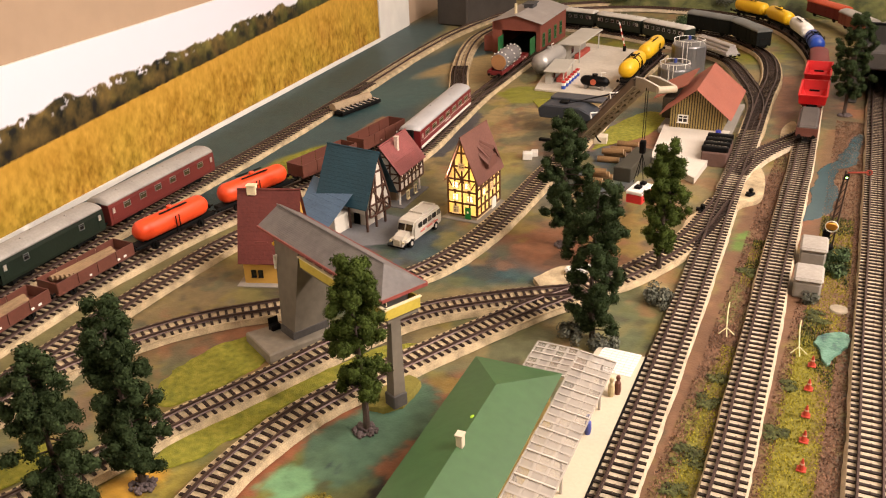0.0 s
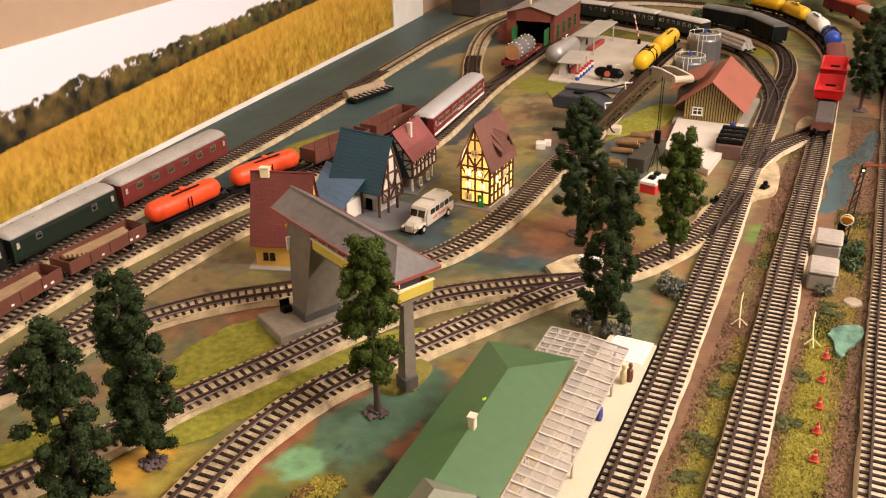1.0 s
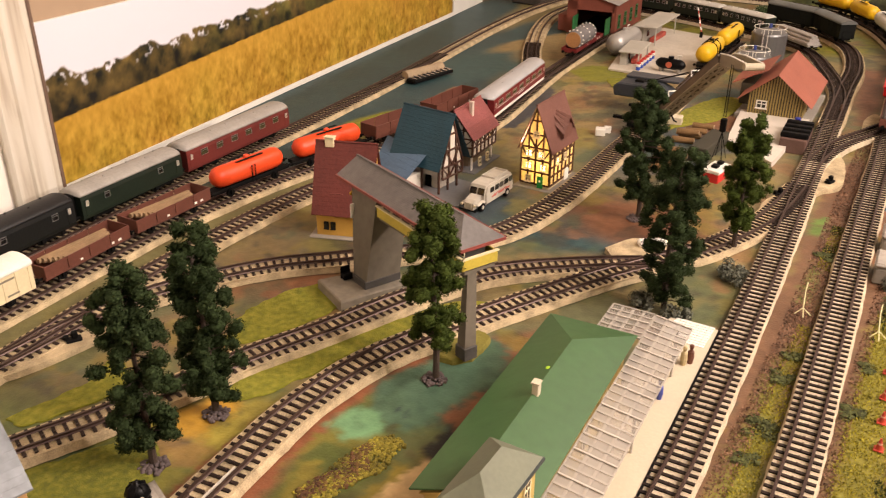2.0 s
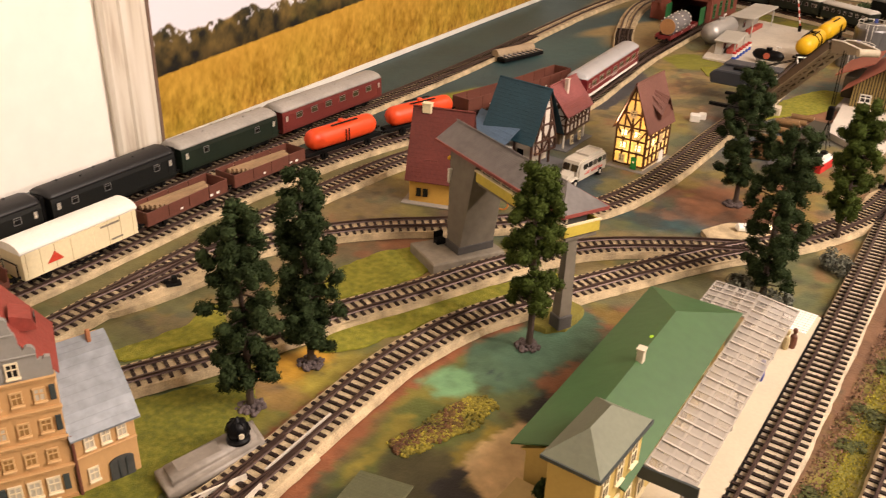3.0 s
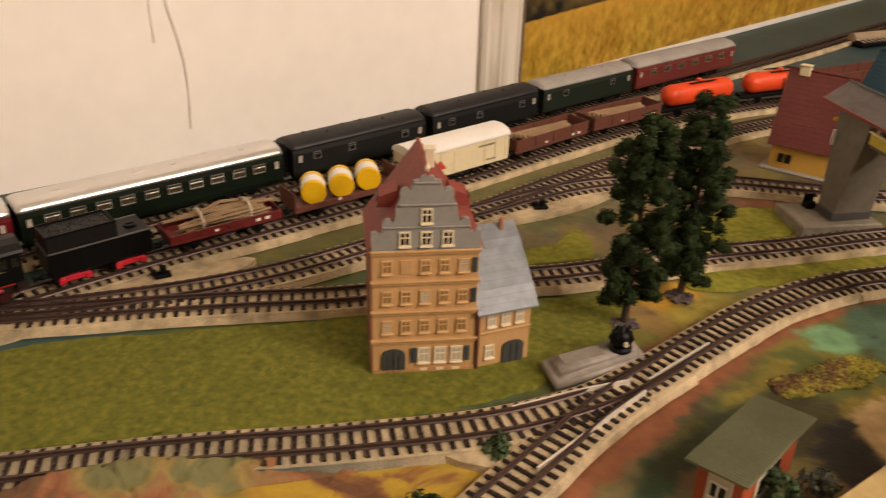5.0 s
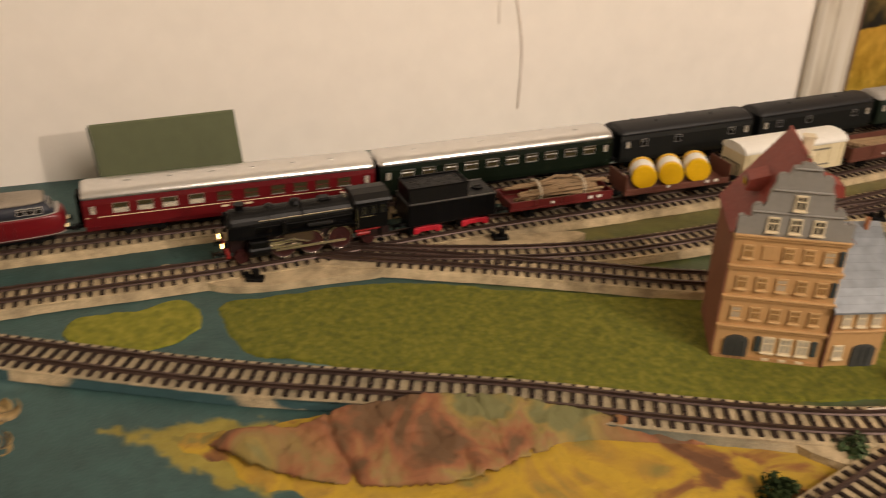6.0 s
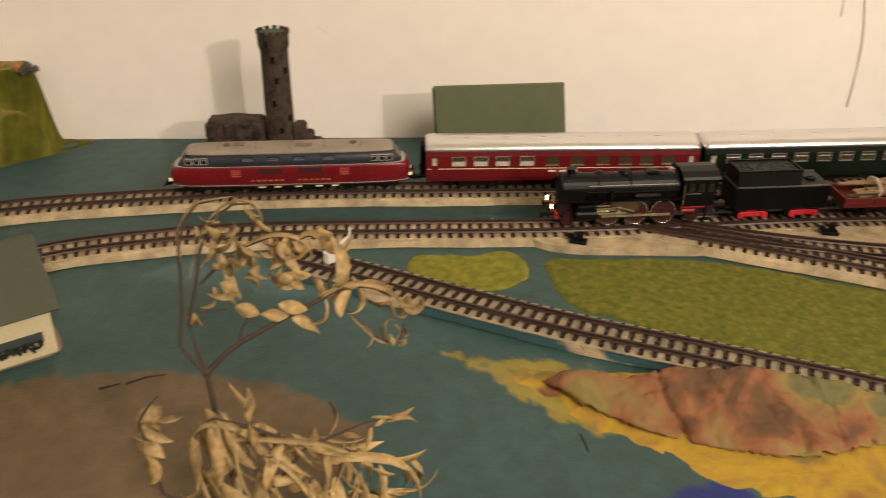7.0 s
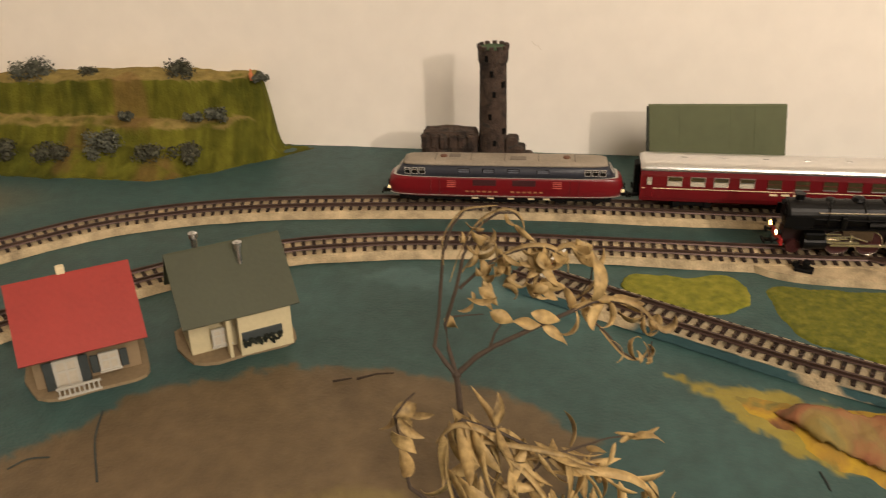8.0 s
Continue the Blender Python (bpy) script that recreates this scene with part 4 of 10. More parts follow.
def tender(m):
    t = thing("tender", m, "black coal tender with bright red bogies", "tender", "locomotives")
    part("tank", box(B(), 0, 0, .0105, .079, .0310, .0205, .0012), M_BLACK, t)
    # Pale strips paint the highlight on the tank's top edges.
    part("tank_edge", box(box(B(), 0, .0153, .0305, .0775, .0008, .0010), 0, -.0153, .0305, .0775, .0008, .0010), mat("painted_highlight", (.20, .19, .18), .35, metal=.6), t, "painted highlight along the top edge")
    bm = B()
    prism(bm, [(-.0140, .0308), (-.0128, .0425), (.0128, .0425), (.0140, .0308)], -.014, .038, "x")
    part("coal_bunker", bm, M_LITBLACK, t)
    part("rim", box(box(box(box(B(), .012, .0124, .0424, .053, .0010, .0016), .012, -.0124, .0424, .053, .0010, .0016), .0375, 0, .0424, .001, .0250, .0016), -.0135, 0, .0424, .001, .0250, .0016), M_BLACK, t)
    part("deck_hatch", box(cyl(B(), (-.028, 0, .0308), (-.028, 0, .0325), .0050, n=16), -.028, 0, .0322, .006, .0012, .0010), M_BLACK, t)
    rng = random.Random(4)
    coal = foam([(rng.uniform(-.011, .035), rng.uniform(-.0105, .0105), .0418) for _ in range(170)], .0012, 4)
    coal.materials.append(mat("coal", (.006, .006, .0065), .55, var=.4, scale=300))
    piece("coal", coal, t, pose(0, 0, 0))
    for s in (-1, 1):
        for k in range(5):
            part("rivet_plate", box(B(), -.032 + .016 * k, s * .0156, .0130, .0004, .0004, .0165), M_BLACKM, t)
    for x in (-.0215, .0215):
        bogie(t, x, M_BOGIERED, span=.0098, r=.0055)
    buffers(t, .039)
    return t


def flat_wagon(m, L, material, label, side=.006, stakes=0, name="flat_wagon", group="goods wagons", ends=None):
    """A two-axle low-sided goods wagon."""
    t = thing(name, m, label, "goods wagon", group)
    h = L / 2
    part("floor", box(B(), 0, 0, .0095, L, .029, .0022, .0003), material, t)
    part("chassis", box(box(B(), 0, .0075, .0062, L * .96, .0018, .0035), 0, -.0075, .0062, L * .96, .0018, .0035), M_BLACKM, t)
    for s in (-1, 1):
        bm = B()
        k = 4
        for j in range(k):
            box(bm, -h + L * (j + .5) / k, s * .0145, .0118, L / k - .0008, .0010, side, .0002)
        part("side_board", bm, material, t)
        part("lettering", box(box(box(B(), -h * .72, s * .0152, .0128, .004, .0004, .0024), -h * .55, s * .0152, .0128, .0035, .0004, .0024), h * .2, s * .0152, .0132, .003, .0004, .002), M_WHITE, t, "small white lettering bars")
    for k in (-1, 1):
        part("end_board", box(B(), k * (h - .0006), 0, .0118, .0011, .029, ends or side, .0002), material, t)
    for j in range(stakes):
        for s in (-1, 1):
            part("stake", box(B(), -h + L * (j + .5) / stakes, s * .0153, .0100, .0014, .0012, side + .006), material, t)
    for k in (-1, 1):
        axle(t, k * h * .58)
        for s in (-1, 1):
            part("axle_box", box(box(B(), k * h * .58, s * .0118, .0040, .004, .0018, .006, .0004), k * h * .58, s * .0120, .0095, .018, .0012, .0012), M_BLACKM, t)
    buffers(t, h)
    return t


def van(m, L, body, roof, label, h_wall=.026, mark=None, name="goods_van", group="goods wagons"):
    t = thing(name, m, label, "goods van", group)
    h = L / 2
    bm = prism(B(), [(-.0155, .0095), (-.0155, .0095 + h_wall), (.0155, .0095 + h_wall), (.0155, .0095)], -h, h, "x")
    part("body", bm, body, t)
    bm = prism(B(), roof_section(.0165, .0093 + h_wall, .0068) + [(-.0160, .0080 + h_wall), (.0160, .0080 + h_wall)][::1], -h - .001, h + .001, "x")
    part("roof", bm, roof, t)
    part("chassis", box(B(), 0, 0, .0060, L * .97, .018, .0035), M_BLACKM, t)
    for s in (-1, 1):
        part("sliding_door", box(box(B(), 0, s * .0157, .0108, L * .2, .0008, h_wall - .004, .0003), 0, s * .0160, .0105 + h_wall - .004, L * .42, .0006, .0008), body, t)
        bm = B()
        for x in np.linspace(-h + .004, h - .004, 9):
            if abs(x) > L * .12:
                box(bm, x, s * .0157, .0100, .0009, .0007, h_wall - .001)
        part("rib", bm, body, t)
        if mark:
            part("emblem", prism(B(), [(h * .35, .017), (h * .62, .017), (h * .48, .026)], s * .0162 - .0002, s * .0162 + .0002, "y"), mark, t)
            part("lettering", box(box(B(), -h * .6, s * .0161, .0135, .012, .0003, .0016), -h * .5, s * .0161, .0285, .020, .0003, .0018), mat("van_text", (.25, .22, .16), .5), t, "small dark lettering bars")
        part("footboard", box(B(), 0, s * .0150, .0045, L * .3, .003, .0009), M_BLACKM, t)
    part("end_platform", box(box(box(B(), h + .002, .010, .010, .0008, .0008, .014), h + .002, -.010, .010, .0008, .0008, .014), h + .002, 0, .0235, .0008, .021, .0008), M_BLACKM, t)
    for k in (-1, 1):
        axle(t, k * h * .6)
        for s in (-1, 1):
            part("axle_box", box(B(), k * h * .6, s * .0118, .0040, .004, .0018, .006, .0004), M_BLACKM, t)
    buffers(t, h)
    return t


def tank_wagon(m, L, colour, label, saddle=True, name="tank_wagon", r=.0125):
    t = thing(name, m, label, "tank wagon", "goods wagons")
    h = L / 2
    bm = B()
    prof = [(.002, -h * .9), (r * .6, -h * .88), (r * .92, -h * .80), (r, -h * .70), (r, h * .70), (r * .92, h * .80), (r * .6, h * .88), (.002, h * .9)]
    lathe(bm, prof, 22)
    bmesh.ops.transform(bm, matrix=pose(0, 0, .0115 + r, 0, 90, 0), verts=bm.verts)
    part("tank", bm, colour, t, smooth=True)
    part("dome", lathe(B(), [(.0036, .0105 + 2 * r), (.0036, .0135 + 2 * r), (.0030, .0145 + 2 * r)], 14), colour if not saddle else M_BLACKM, t)
    part("walkway", box(box(B(), 0, .006, .0118 + 2 * r, L * .35, .003, .0007), 0, -.006, .0118 + 2 * r, L * .35, .003, .0007), M_BLACKM, t)
    if saddle:
        bm = B()
        for x in (-.012, .012):
            tube(bm, [(x, (r + .0006) * math.cos(a), .0115 + r + (r + .0006) * math.sin(a)) for a in np.linspace(0, 2 * math.pi, 25)], .0008, 5)
        part("band", bm, M_BLACKM, t)
    part("chassis", box(B(), 0, 0, .0070, L, .016, .0045, .0005), M_BLACKM, t)
    part("ladder", box(box(B(), 0, r + .002, .010, .001, .001, r * 1.7), .005, r + .002, .010, .001, .001, r * 1.7), M_BLACKM, t)
    for k in (-1, 1):
        axle(t, k * h * .6)
        for s in (-1, 1):
            part("axle_box", box(B(), k * h * .6, s * .0118, .0040, .004, .0018, .006, .0004), M_BLACKM, t)
    buffers(t, h)
    return t


def hopper(m, colour, label):
    """A tipping wagon with a flared red trough."""
    t = thing("hopper_wagon", m, label, "hopper wagon", "goods wagons")
    L, h = .075, .0375
    bm = B()
    bot, mid, top = (.020, .008, .012), (.031, .0150, .0200), (.034, .0160, .0330)
    rings = []
    for a, b, z in (bot, mid, top):
        rings.append([bm.verts.new((sx * a, sy * b, z)) for sx, sy in ((-1, -1), (1, -1), (1, 1), (-1, 1))])
    inner = [(.0325, .0146, .0330), (.0295, .0136, .0205), (.019, .007, .0135)]
    for a, b, z in inner:
        rings.append([bm.verts.new((sx * a, sy * b, z)) for sx, sy in ((-1, -1), (1, -1), (1, 1), (-1, 1))])
    for r, q in zip(rings, rings[1:]):
        for k in range(4):
            bm.faces.new((r[k], r[(k + 1) % 4], q[(k + 1) % 4], q[k]))
    bm.faces.new(rings[0])
    bm.faces.new(rings[-1])
    part("trough", bm, colour, t)
    part("rim", box(box(box(box(B(), 0, .016, .0322, .070, .0015, .0014), 0, -.016, .0322, .070, .0015, .0014), .034, 0, .0322, .0015, .032, .0014), -.034, 0, .0322, .0015, .032, .0014), colour, t)
    part("chassis", box(B(), 0, 0, .0070, L, .016, .0045, .0005), M_BLACKM, t)
    for x in (-.028, .028):
        part("stanchion", box(B(), x, 0, .0110, .002, .012, .010), M_BLACKM, t)
    part("hand_wheel", cyl(B(), (.0365, 0, .0175), (.0372, 0, .0175), .0038, n=12), M_BLACKM, t)
    for k in (-1, 1):
        axle(t, k * .022)
    buffers(t, h)
    return t


# the passenger train by the wall
m, y = rail_pose(LINE_A, -.541, .194)
diesel(m @ Matrix.Scale(.93, 4))
m, y = rail_pose(LINE_A, y + .015, .226)
coach(m, .226, M_RED, M_SILVER, [-.087, -.069, -.051, -.033, -.012, .009, .030, .050, .068, .086], "crimson express coach with silver roof and gilt lining", M_CREAM)
m, y = rail_pose(LINE_A, y + .005, .222)
coach(m, .222, M_GREENC, M_SILVER, [-.087, -.068, -.048, -.029, -.010, .009, .029, .048, .068, .087], "dark green passenger coach with silver roof", None)
for k in range(2):
    m, y = rail_pose(LINE_A, y + .008, .150)
    coach(m, .150, mat("van_black_green", (.007, .008, .0075), .45, var=.2), mat("van_black_roof", (.011, .011, .012), .5, var=.2), [-.05, .012, .05], "black green baggage coach with dark roof", None, .007, .0160, .0075, "baggage coach")
m, y = rail_pose(LINE_A, y + .008, .150)
coach(m, .150, mat("van_green", (.010, .018, .011), .45, var=.2), M_GREYROOF, [-.04, .04], "dark green baggage coach with grey roof", None, .007, .0160, .0075, "baggage coach")
m, y = rail_pose(LINE_A, y + .008, .200)
coach(m, .200, mat("coach_brownred", (.14, .025, .02), .45, var=.2), M_GREYROOF, [-.07, -.042, -.014, .014, .042, .07], "brown red passenger coach with grey roof", None)

# the goods train
m, y = rail_pose(LINE_B, -.243, .139)
steam_engine(m @ Matrix.Scale(.975, 4))
m, y = rail_pose(LINE_B, y - .001, .075)
tender(m @ Matrix.Scale(.95, 4))
m, y = rail_pose(LINE_B, y + .010, .094)
M_REDW = mat("wagon_red", (.13, .012, .012), .5, var=.2)
flat_wagon(m, .094, M_REDW, "red low-sided wagon loaded with bundled branches")
bm = B()
rng = random.Random(3)
M_TWIG = mat("bare_wood", (.26, .17, .09), .8, var=.35, scale=250)
logs = thing("branch_load", m @ pose(0, 0, .0118), "bundle of thin bare branches tied on a wagon", "timber load")
for k in range(16):
    x0, x1 = rng.uniform(-.046, -.02), rng.uniform(.015, .046)
    yy, zz = rng.uniform(-.010, .010), rng.uniform(.002, .012)
    part("branch", tube(B(), [(x0, yy, zz), ((x0 + x1) / 2, yy + rng.uniform(-.003, .003), zz + rng.uniform(-.001, .003)), (x1, yy + rng.uniform(-.004, .004), max(.002, zz + rng.uniform(-.003, .002)))], rng.uniform(.0012, .0022), 6, .7), M_TWIG, logs)
for x in (-.022, .018):
    part("binding", tube(B(), [(x, .011 * math.cos(a), .008 + .008 * math.sin(a)) for a in np.linspace(0, 6.28, 17)], .0012, 5), mat("string", (.55, .48, .36), .8), logs)
m, y = rail_pose(LINE_B, y + .012, .105)
flat_wagon(m, .105, M_BROWNW, "brown flat wagon with end wall carrying barrels", .0035, 0, ends=.0150)
for k in range(3):
    b = thing("barrel", m @ pose(.028 - .027 * k, 0, .0120, 0, 0, -25) @ Matrix.Diagonal((.92, .78, .92, 1)), "white barrel with yellow lid lying on a flat wagon", "barrel", "barrels on the wagon")
    bm = lathe(B(), [(.0098, -.0135), (.0108, -.0125), (.0116, -.004), (.0116, .004), (.0108, .0105)], 22)
    bmesh.ops.transform(bm, matrix=pose(0, 0, .0118, 90, 0, 0), verts=bm.verts)
    part("cask", bm, M_WHITE, b, smooth=True)
    for s in (-1, 1):
        bm = lathe(B(), [(.0114, .0095), (.0116, .0140), (.0108, .0150)], 22)
        for a in range(5):
            box(bm, .006 * math.cos(a * 1.257), .006 * math.sin(a * 1.257), .015, .0018, .0018, .0004)
        bmesh.ops.transform(bm, matrix=pose(0, 0, .0118, 90 * s, 0, 0), verts=bm.verts)
        part("lid", bm, M_YELLOW, b)
m, y = rail_pose(LINE_B, y + .012, .115)
van(m, .115, M_CREAM, M_WHITE, "cream refrigerator van with white roof and red emblem", .0255, mat("emblem_red", (.6, .06, .03), .5))
for k in range(2):
    m, y = rail_pose(LINE_B, y + .012, .105)
    flat_wagon(m, .105, M_BROWNW, "brown open goods wagon with a timber load", .012)
    load = thing("timber_load", m @ pose(0, 0, .0112), "rough pale timber in an open wagon", "timber load")
    for j in range(6):
        part("log", tube(B(), [(-.042 + .002 * j, -.010 + .004 * j, .005 + .002 * (j % 2)), (.040 - .003 * j, -.009 + .0035 * j, .008)], .0028, 7), M_TWIG, load)
M_ORANGE = mat("orange_tank", (.75, .07, .015), .4, var=.1)
for k in range(2):
    m, y = rail_pose(LINE_B, y + .012, .115)
    tank_wagon(m, .115, M_ORANGE, "bright orange red tank wagon", False)
for k in range(2):
    m, y = rail_pose(LINE_B, y + .012, .11)
    flat_wagon(m, .11, M_BROWNW, "brown open goods wagon, empty", .016)

# standing on the siding by the houses
m, y = rail_pose(LINE_C, .985, .235)
railcar = coach(m, .235, mat("railcar_red", (.15, .012, .015), .4, var=.12), mat("railcar_roof", (.44, .44, .45), .45, metal=.2, var=.1), [-.09, -.06, -.03, 0, .03, .06, .09], "red and cream express coach with pale grey roof", M_WHITE, .018)
for s_ in (-1, 1):
    part("white_band", box(B(), 0, s_ * .0167, .0085, .230, .0005, .0038), M_WHITE, railcar, "white lower band")
m, y = rail_pose(LINE_C, 1.40, .155)
flat_wagon(m, .155, M_REDW, "dark red low-sided wagon carrying a big barrel", .0055)
b = thing("cask", m @ pose(.012, 0, .0205), "grey cask with white studded hoops and wooden head", "cask")
bm = lathe(B(), [(.0155, -.044), (.0168, -.02), (.0170, 0), (.0168, .02), (.0155, .044)], 24)
bmesh.ops.transform(bm, matrix=pose(0, 0, .008, 0, 90, 0), verts=bm.verts)
part("body", bm, mat("cask_grey", (.16, .15, .15), .6), b, smooth=True)
bm = cyl(B(), (.0435, 0, .008), (.0450, 0, .008), .0145, n=22)
part("head", bm, mat("cask_head", (.36, .18, .07), .6), b)
for x in (-.036, 0, .036):
    bm = B()
    for a in np.linspace(0, 2 * math.pi, 15)[:-1]:
        box(bm, x, .0170 * math.cos(a), .008 + .0170 * math.sin(a) - .001, .0024, .0024, .0024, .0005)
    part("hoop", bm, M_WHITE, b)
part("cradle", box(box(B(), -.03, 0, -.0090, .004, .024, .003), .03, 0, -.0090, .004, .024, .003), mat("cradle_wood", (.45, .36, .24), .6), b)

# yellow tank wagons, crane wagon and pipe wagon in the yard
for y0, lab in ((1.435, "yellow tank wagon with black saddle bands"), (1.580, "yellow tank wagon at the loading yard")):
    m, y = rail_pose(LINE_D, y0, .125)
    tank_wagon(m, .125, M_YELLOW, lab, y0 < 1.5, r=.0150)
m, y = rail_pose(LINE_R1, 1.690, .12)
flat_wagon(m, .12, M_GREYROOF, "grey flat wagon stacked with silver pipes", .002)
pipes = thing("pipe_load", m @ pose(0, 0, .0118), "stack of silver pipes on a flat wagon", "pipe load")
for row, n in enumerate((4, 3, 2)):
    for k in range(n):
        yy = (k - (n - 1) / 2) * .0070
        p = part("pipe", cyl(B(), (-.055, yy, .003 + .0060 * row), (.055, yy, .003 + .0060 * row), .0034, n=12), mat("pipe_pale", (.46, .43, .40), .4, metal=.3, var=.15), pipes)
        part("pipe_end", cyl(B(), (-.055, yy, .003 + .0060 * row), (-.0553, yy, .003 + .0060 * row), .0022, n=10), M_REDW, p)

# the vans and old coaches on the end curve
for y0 in (1.800, 1.902):
    m, y = rail_pose(LINE_R1B, y0, .115)
    van(m, .115, mat("old_van", (.007, .008, .007), .65, var=.3, spec=.15), mat("old_van_roof", (.135, .140, .130), .6, var=.25), "black goods van with weathered grey roof", .0285)
for k, (cx, cy, az) in enumerate(((-.378, 1.819, 151), (-.495, 1.874, 159), (-.622, 1.915, 168))):
    coach(pose(cx, cy, RAIL_TOP + .002, 0, 0, az), .120, mat("old_coach", (.012, .018, .012), .55, var=.25), mat("old_coach_roof", (.5, .48, .43), .6, var=.12), [-.045, -.03, -.015, 0, .015, .03, .045], "short dark green branch-line coach with pale roof", None, .006, .0150, .0065, ends=False)

# the train on the outer main track
M_HOPPER = mat("hopper_red", (.55, .012, .012), .45, var=.12)
m, y = rail_pose(LINE_R2, 1.232, .108)
flat_wagon(m, .108, M_BROWNW, "dark brown wagon with a grey covered load", .010)
solo("tarpaulin_load", box(B(), 0, 0, 0, .100, .027, .013, .003), mat("tarp_grey", (.075, .062, .055), .7, var=.25), m @ pose(0, 0, .0118), "dark grey covered wagon load", "covered load")
for y0 in (1.345, 1.475):
    m, y = rail_pose(LINE_R2, y0, .111)
    hopper(m @ Matrix.Diagonal((1.42, 1.28, 1.12, 1)), M_HOPPER, "bright red tipping hopper wagon, empty")
m, y = rail_pose(LINE_R2, 1.610, .112)
van(m, .112, M_REDW, M_REDW, "faded red brown goods van", .016)
m, y = rail_pose(LINE_R2, 1.752, .10)
tank_wagon(m, .10, mat("blue_tank", (.015, .06, .35), .35), "glossy blue tank wagon", True, r=.0145)
m, y = rail_pose(LINE_R2, 1.872, .115)
tank_wagon(m, .115, M_WHITE, "white tank wagon with red marking", False, r=.0145)
for y0 in (1.995, 2.092):
    m, y = rail_pose(LINE_R2, y0, .11)
    tank_wagon(m, .11, M_YELLOW, "yellow tank wagon at the rear of the train", False, r=.0145)

# ---------------------------------------------------------------- buildings
M_TIMBER = mat("dark_timber", (.07, .03, .018), .6, var=.25)
M_PLASTERW = mat("infill_white", (.62, .58, .5), .65, var=.08)
M_OCHREW = mat("facade_ochre", (.50, .295, .125), .6, var=.10, scale=90)
M_GREYG = mat("gable_grey", (.24, .23, .21), .6, var=.12)
M_FRAMEC = mat("frame_cream", (.68, .58, .40), .5, var=.06)
M_SHUT = mat("shutter_dark", (.04, .05, .05), .55)
M_ROOFRED = mat("roof_red", (.24, .045, .032), .6, var=.22, scale=110, bump=.4)
M_ROOFRED2 = mat("roof_maroon", (.13, .028, .022), .6, var=.25, scale=110, bump=.4)
M_ROOFBLUE = mat("roof_petrol", (.012, .058, .088), .6, var=.22, scale=110, bump=.4)
M_ROOFLB = mat("roof_light_blue", (.075, .135, .215), .6, var=.22, scale=110, bump=.3)
M_SLATEB = mat("roof_slate_brown", (.135, .125, .12), .55, var=.38, scale=45, bump=.35)
M_ROOFGRN = mat("roof_green", (.044, .103, .038), .42, var=.18, scale=40, bump=.15)
M_YELLOWW = mat("station_yellow", (.47, .34, .10), .6, var=.1)
M_CONCRETE = mat("concrete", (.26, .235, .20), .75, var=.18, scale=90, bump=.3)
M_GREYP = mat("pylon_grey", (.140, .120, .090), .7, var=.30, scale=40)
M_PLAT = mat("platform_white", (.55, .48, .36), .65, var=.08)


def pane_window(parent, m, w, h, pane=None, frame=None, cross=True):
    """A small moulded window: frame, mullions, pane and sill."""
    frame, pane = frame or M_FRAMEC, pane or M_GLASSD

    def build(bm):
        t = min(w, h) * .08
        m = t * .7
        xs = [-w / 2 - t, -w / 2 + t, -m, m, w / 2 - t, w / 2 + t] if cross else [-w / 2 - t, -w / 2 + t, w / 2 - t, w / 2 + t]
        zs = [-t, t, h * .6 - m, h * .6 + m, h - t, h + t] if cross else [-t, t, h - t, h + t]
        framed(bm, xs, zs, .0008, .0003)
    o = piece("window", shared(("pw", round(w, 5), round(h, 5), frame.name, pane.name, cross), build, [frame, pane]), parent, m)
    piece("sill", shared(("sill", round(w, 5), frame.name), lambda bm: box(bm, 0, -.0010, -.0012, w * 1.3, .0022, .0010, .0002), frame), o, pose(0, 0, 0))
    return o


def courses(bm, a, b, c, d, rows, thick):
    """A stepped tile roof, one connected sheet, on a sloping quad: a-b along the eave, d-c along the ridge."""
    a, b, c, d = Vector(a), Vector(b), Vector(c), Vector(d)
    lift = Vector((0, 0, thick))
    line = [(a - lift, b - lift)]
    for k in range(rows):
        f, g = k / rows, (k + 1) / rows
        line.append((a.lerp(d, f) + lift, b.lerp(c, f) + lift))
        line.append((a.lerp(d, g) + lift * .2, b.lerp(c, g) + lift * .2))
    line.append((d - lift, c - lift))
    v = [(bm.verts.new(p), bm.verts.new(q)) for p, q in line]
    k = len(v)
    for i in range(k):
        p, q = v[i], v[(i + 1) % k]
        bm.faces.new((p[0], p[1], q[1], q[0]))
    bm.faces.new([p[0] for p in v])
    bm.faces.new([p[1] for p in v])
    return bm


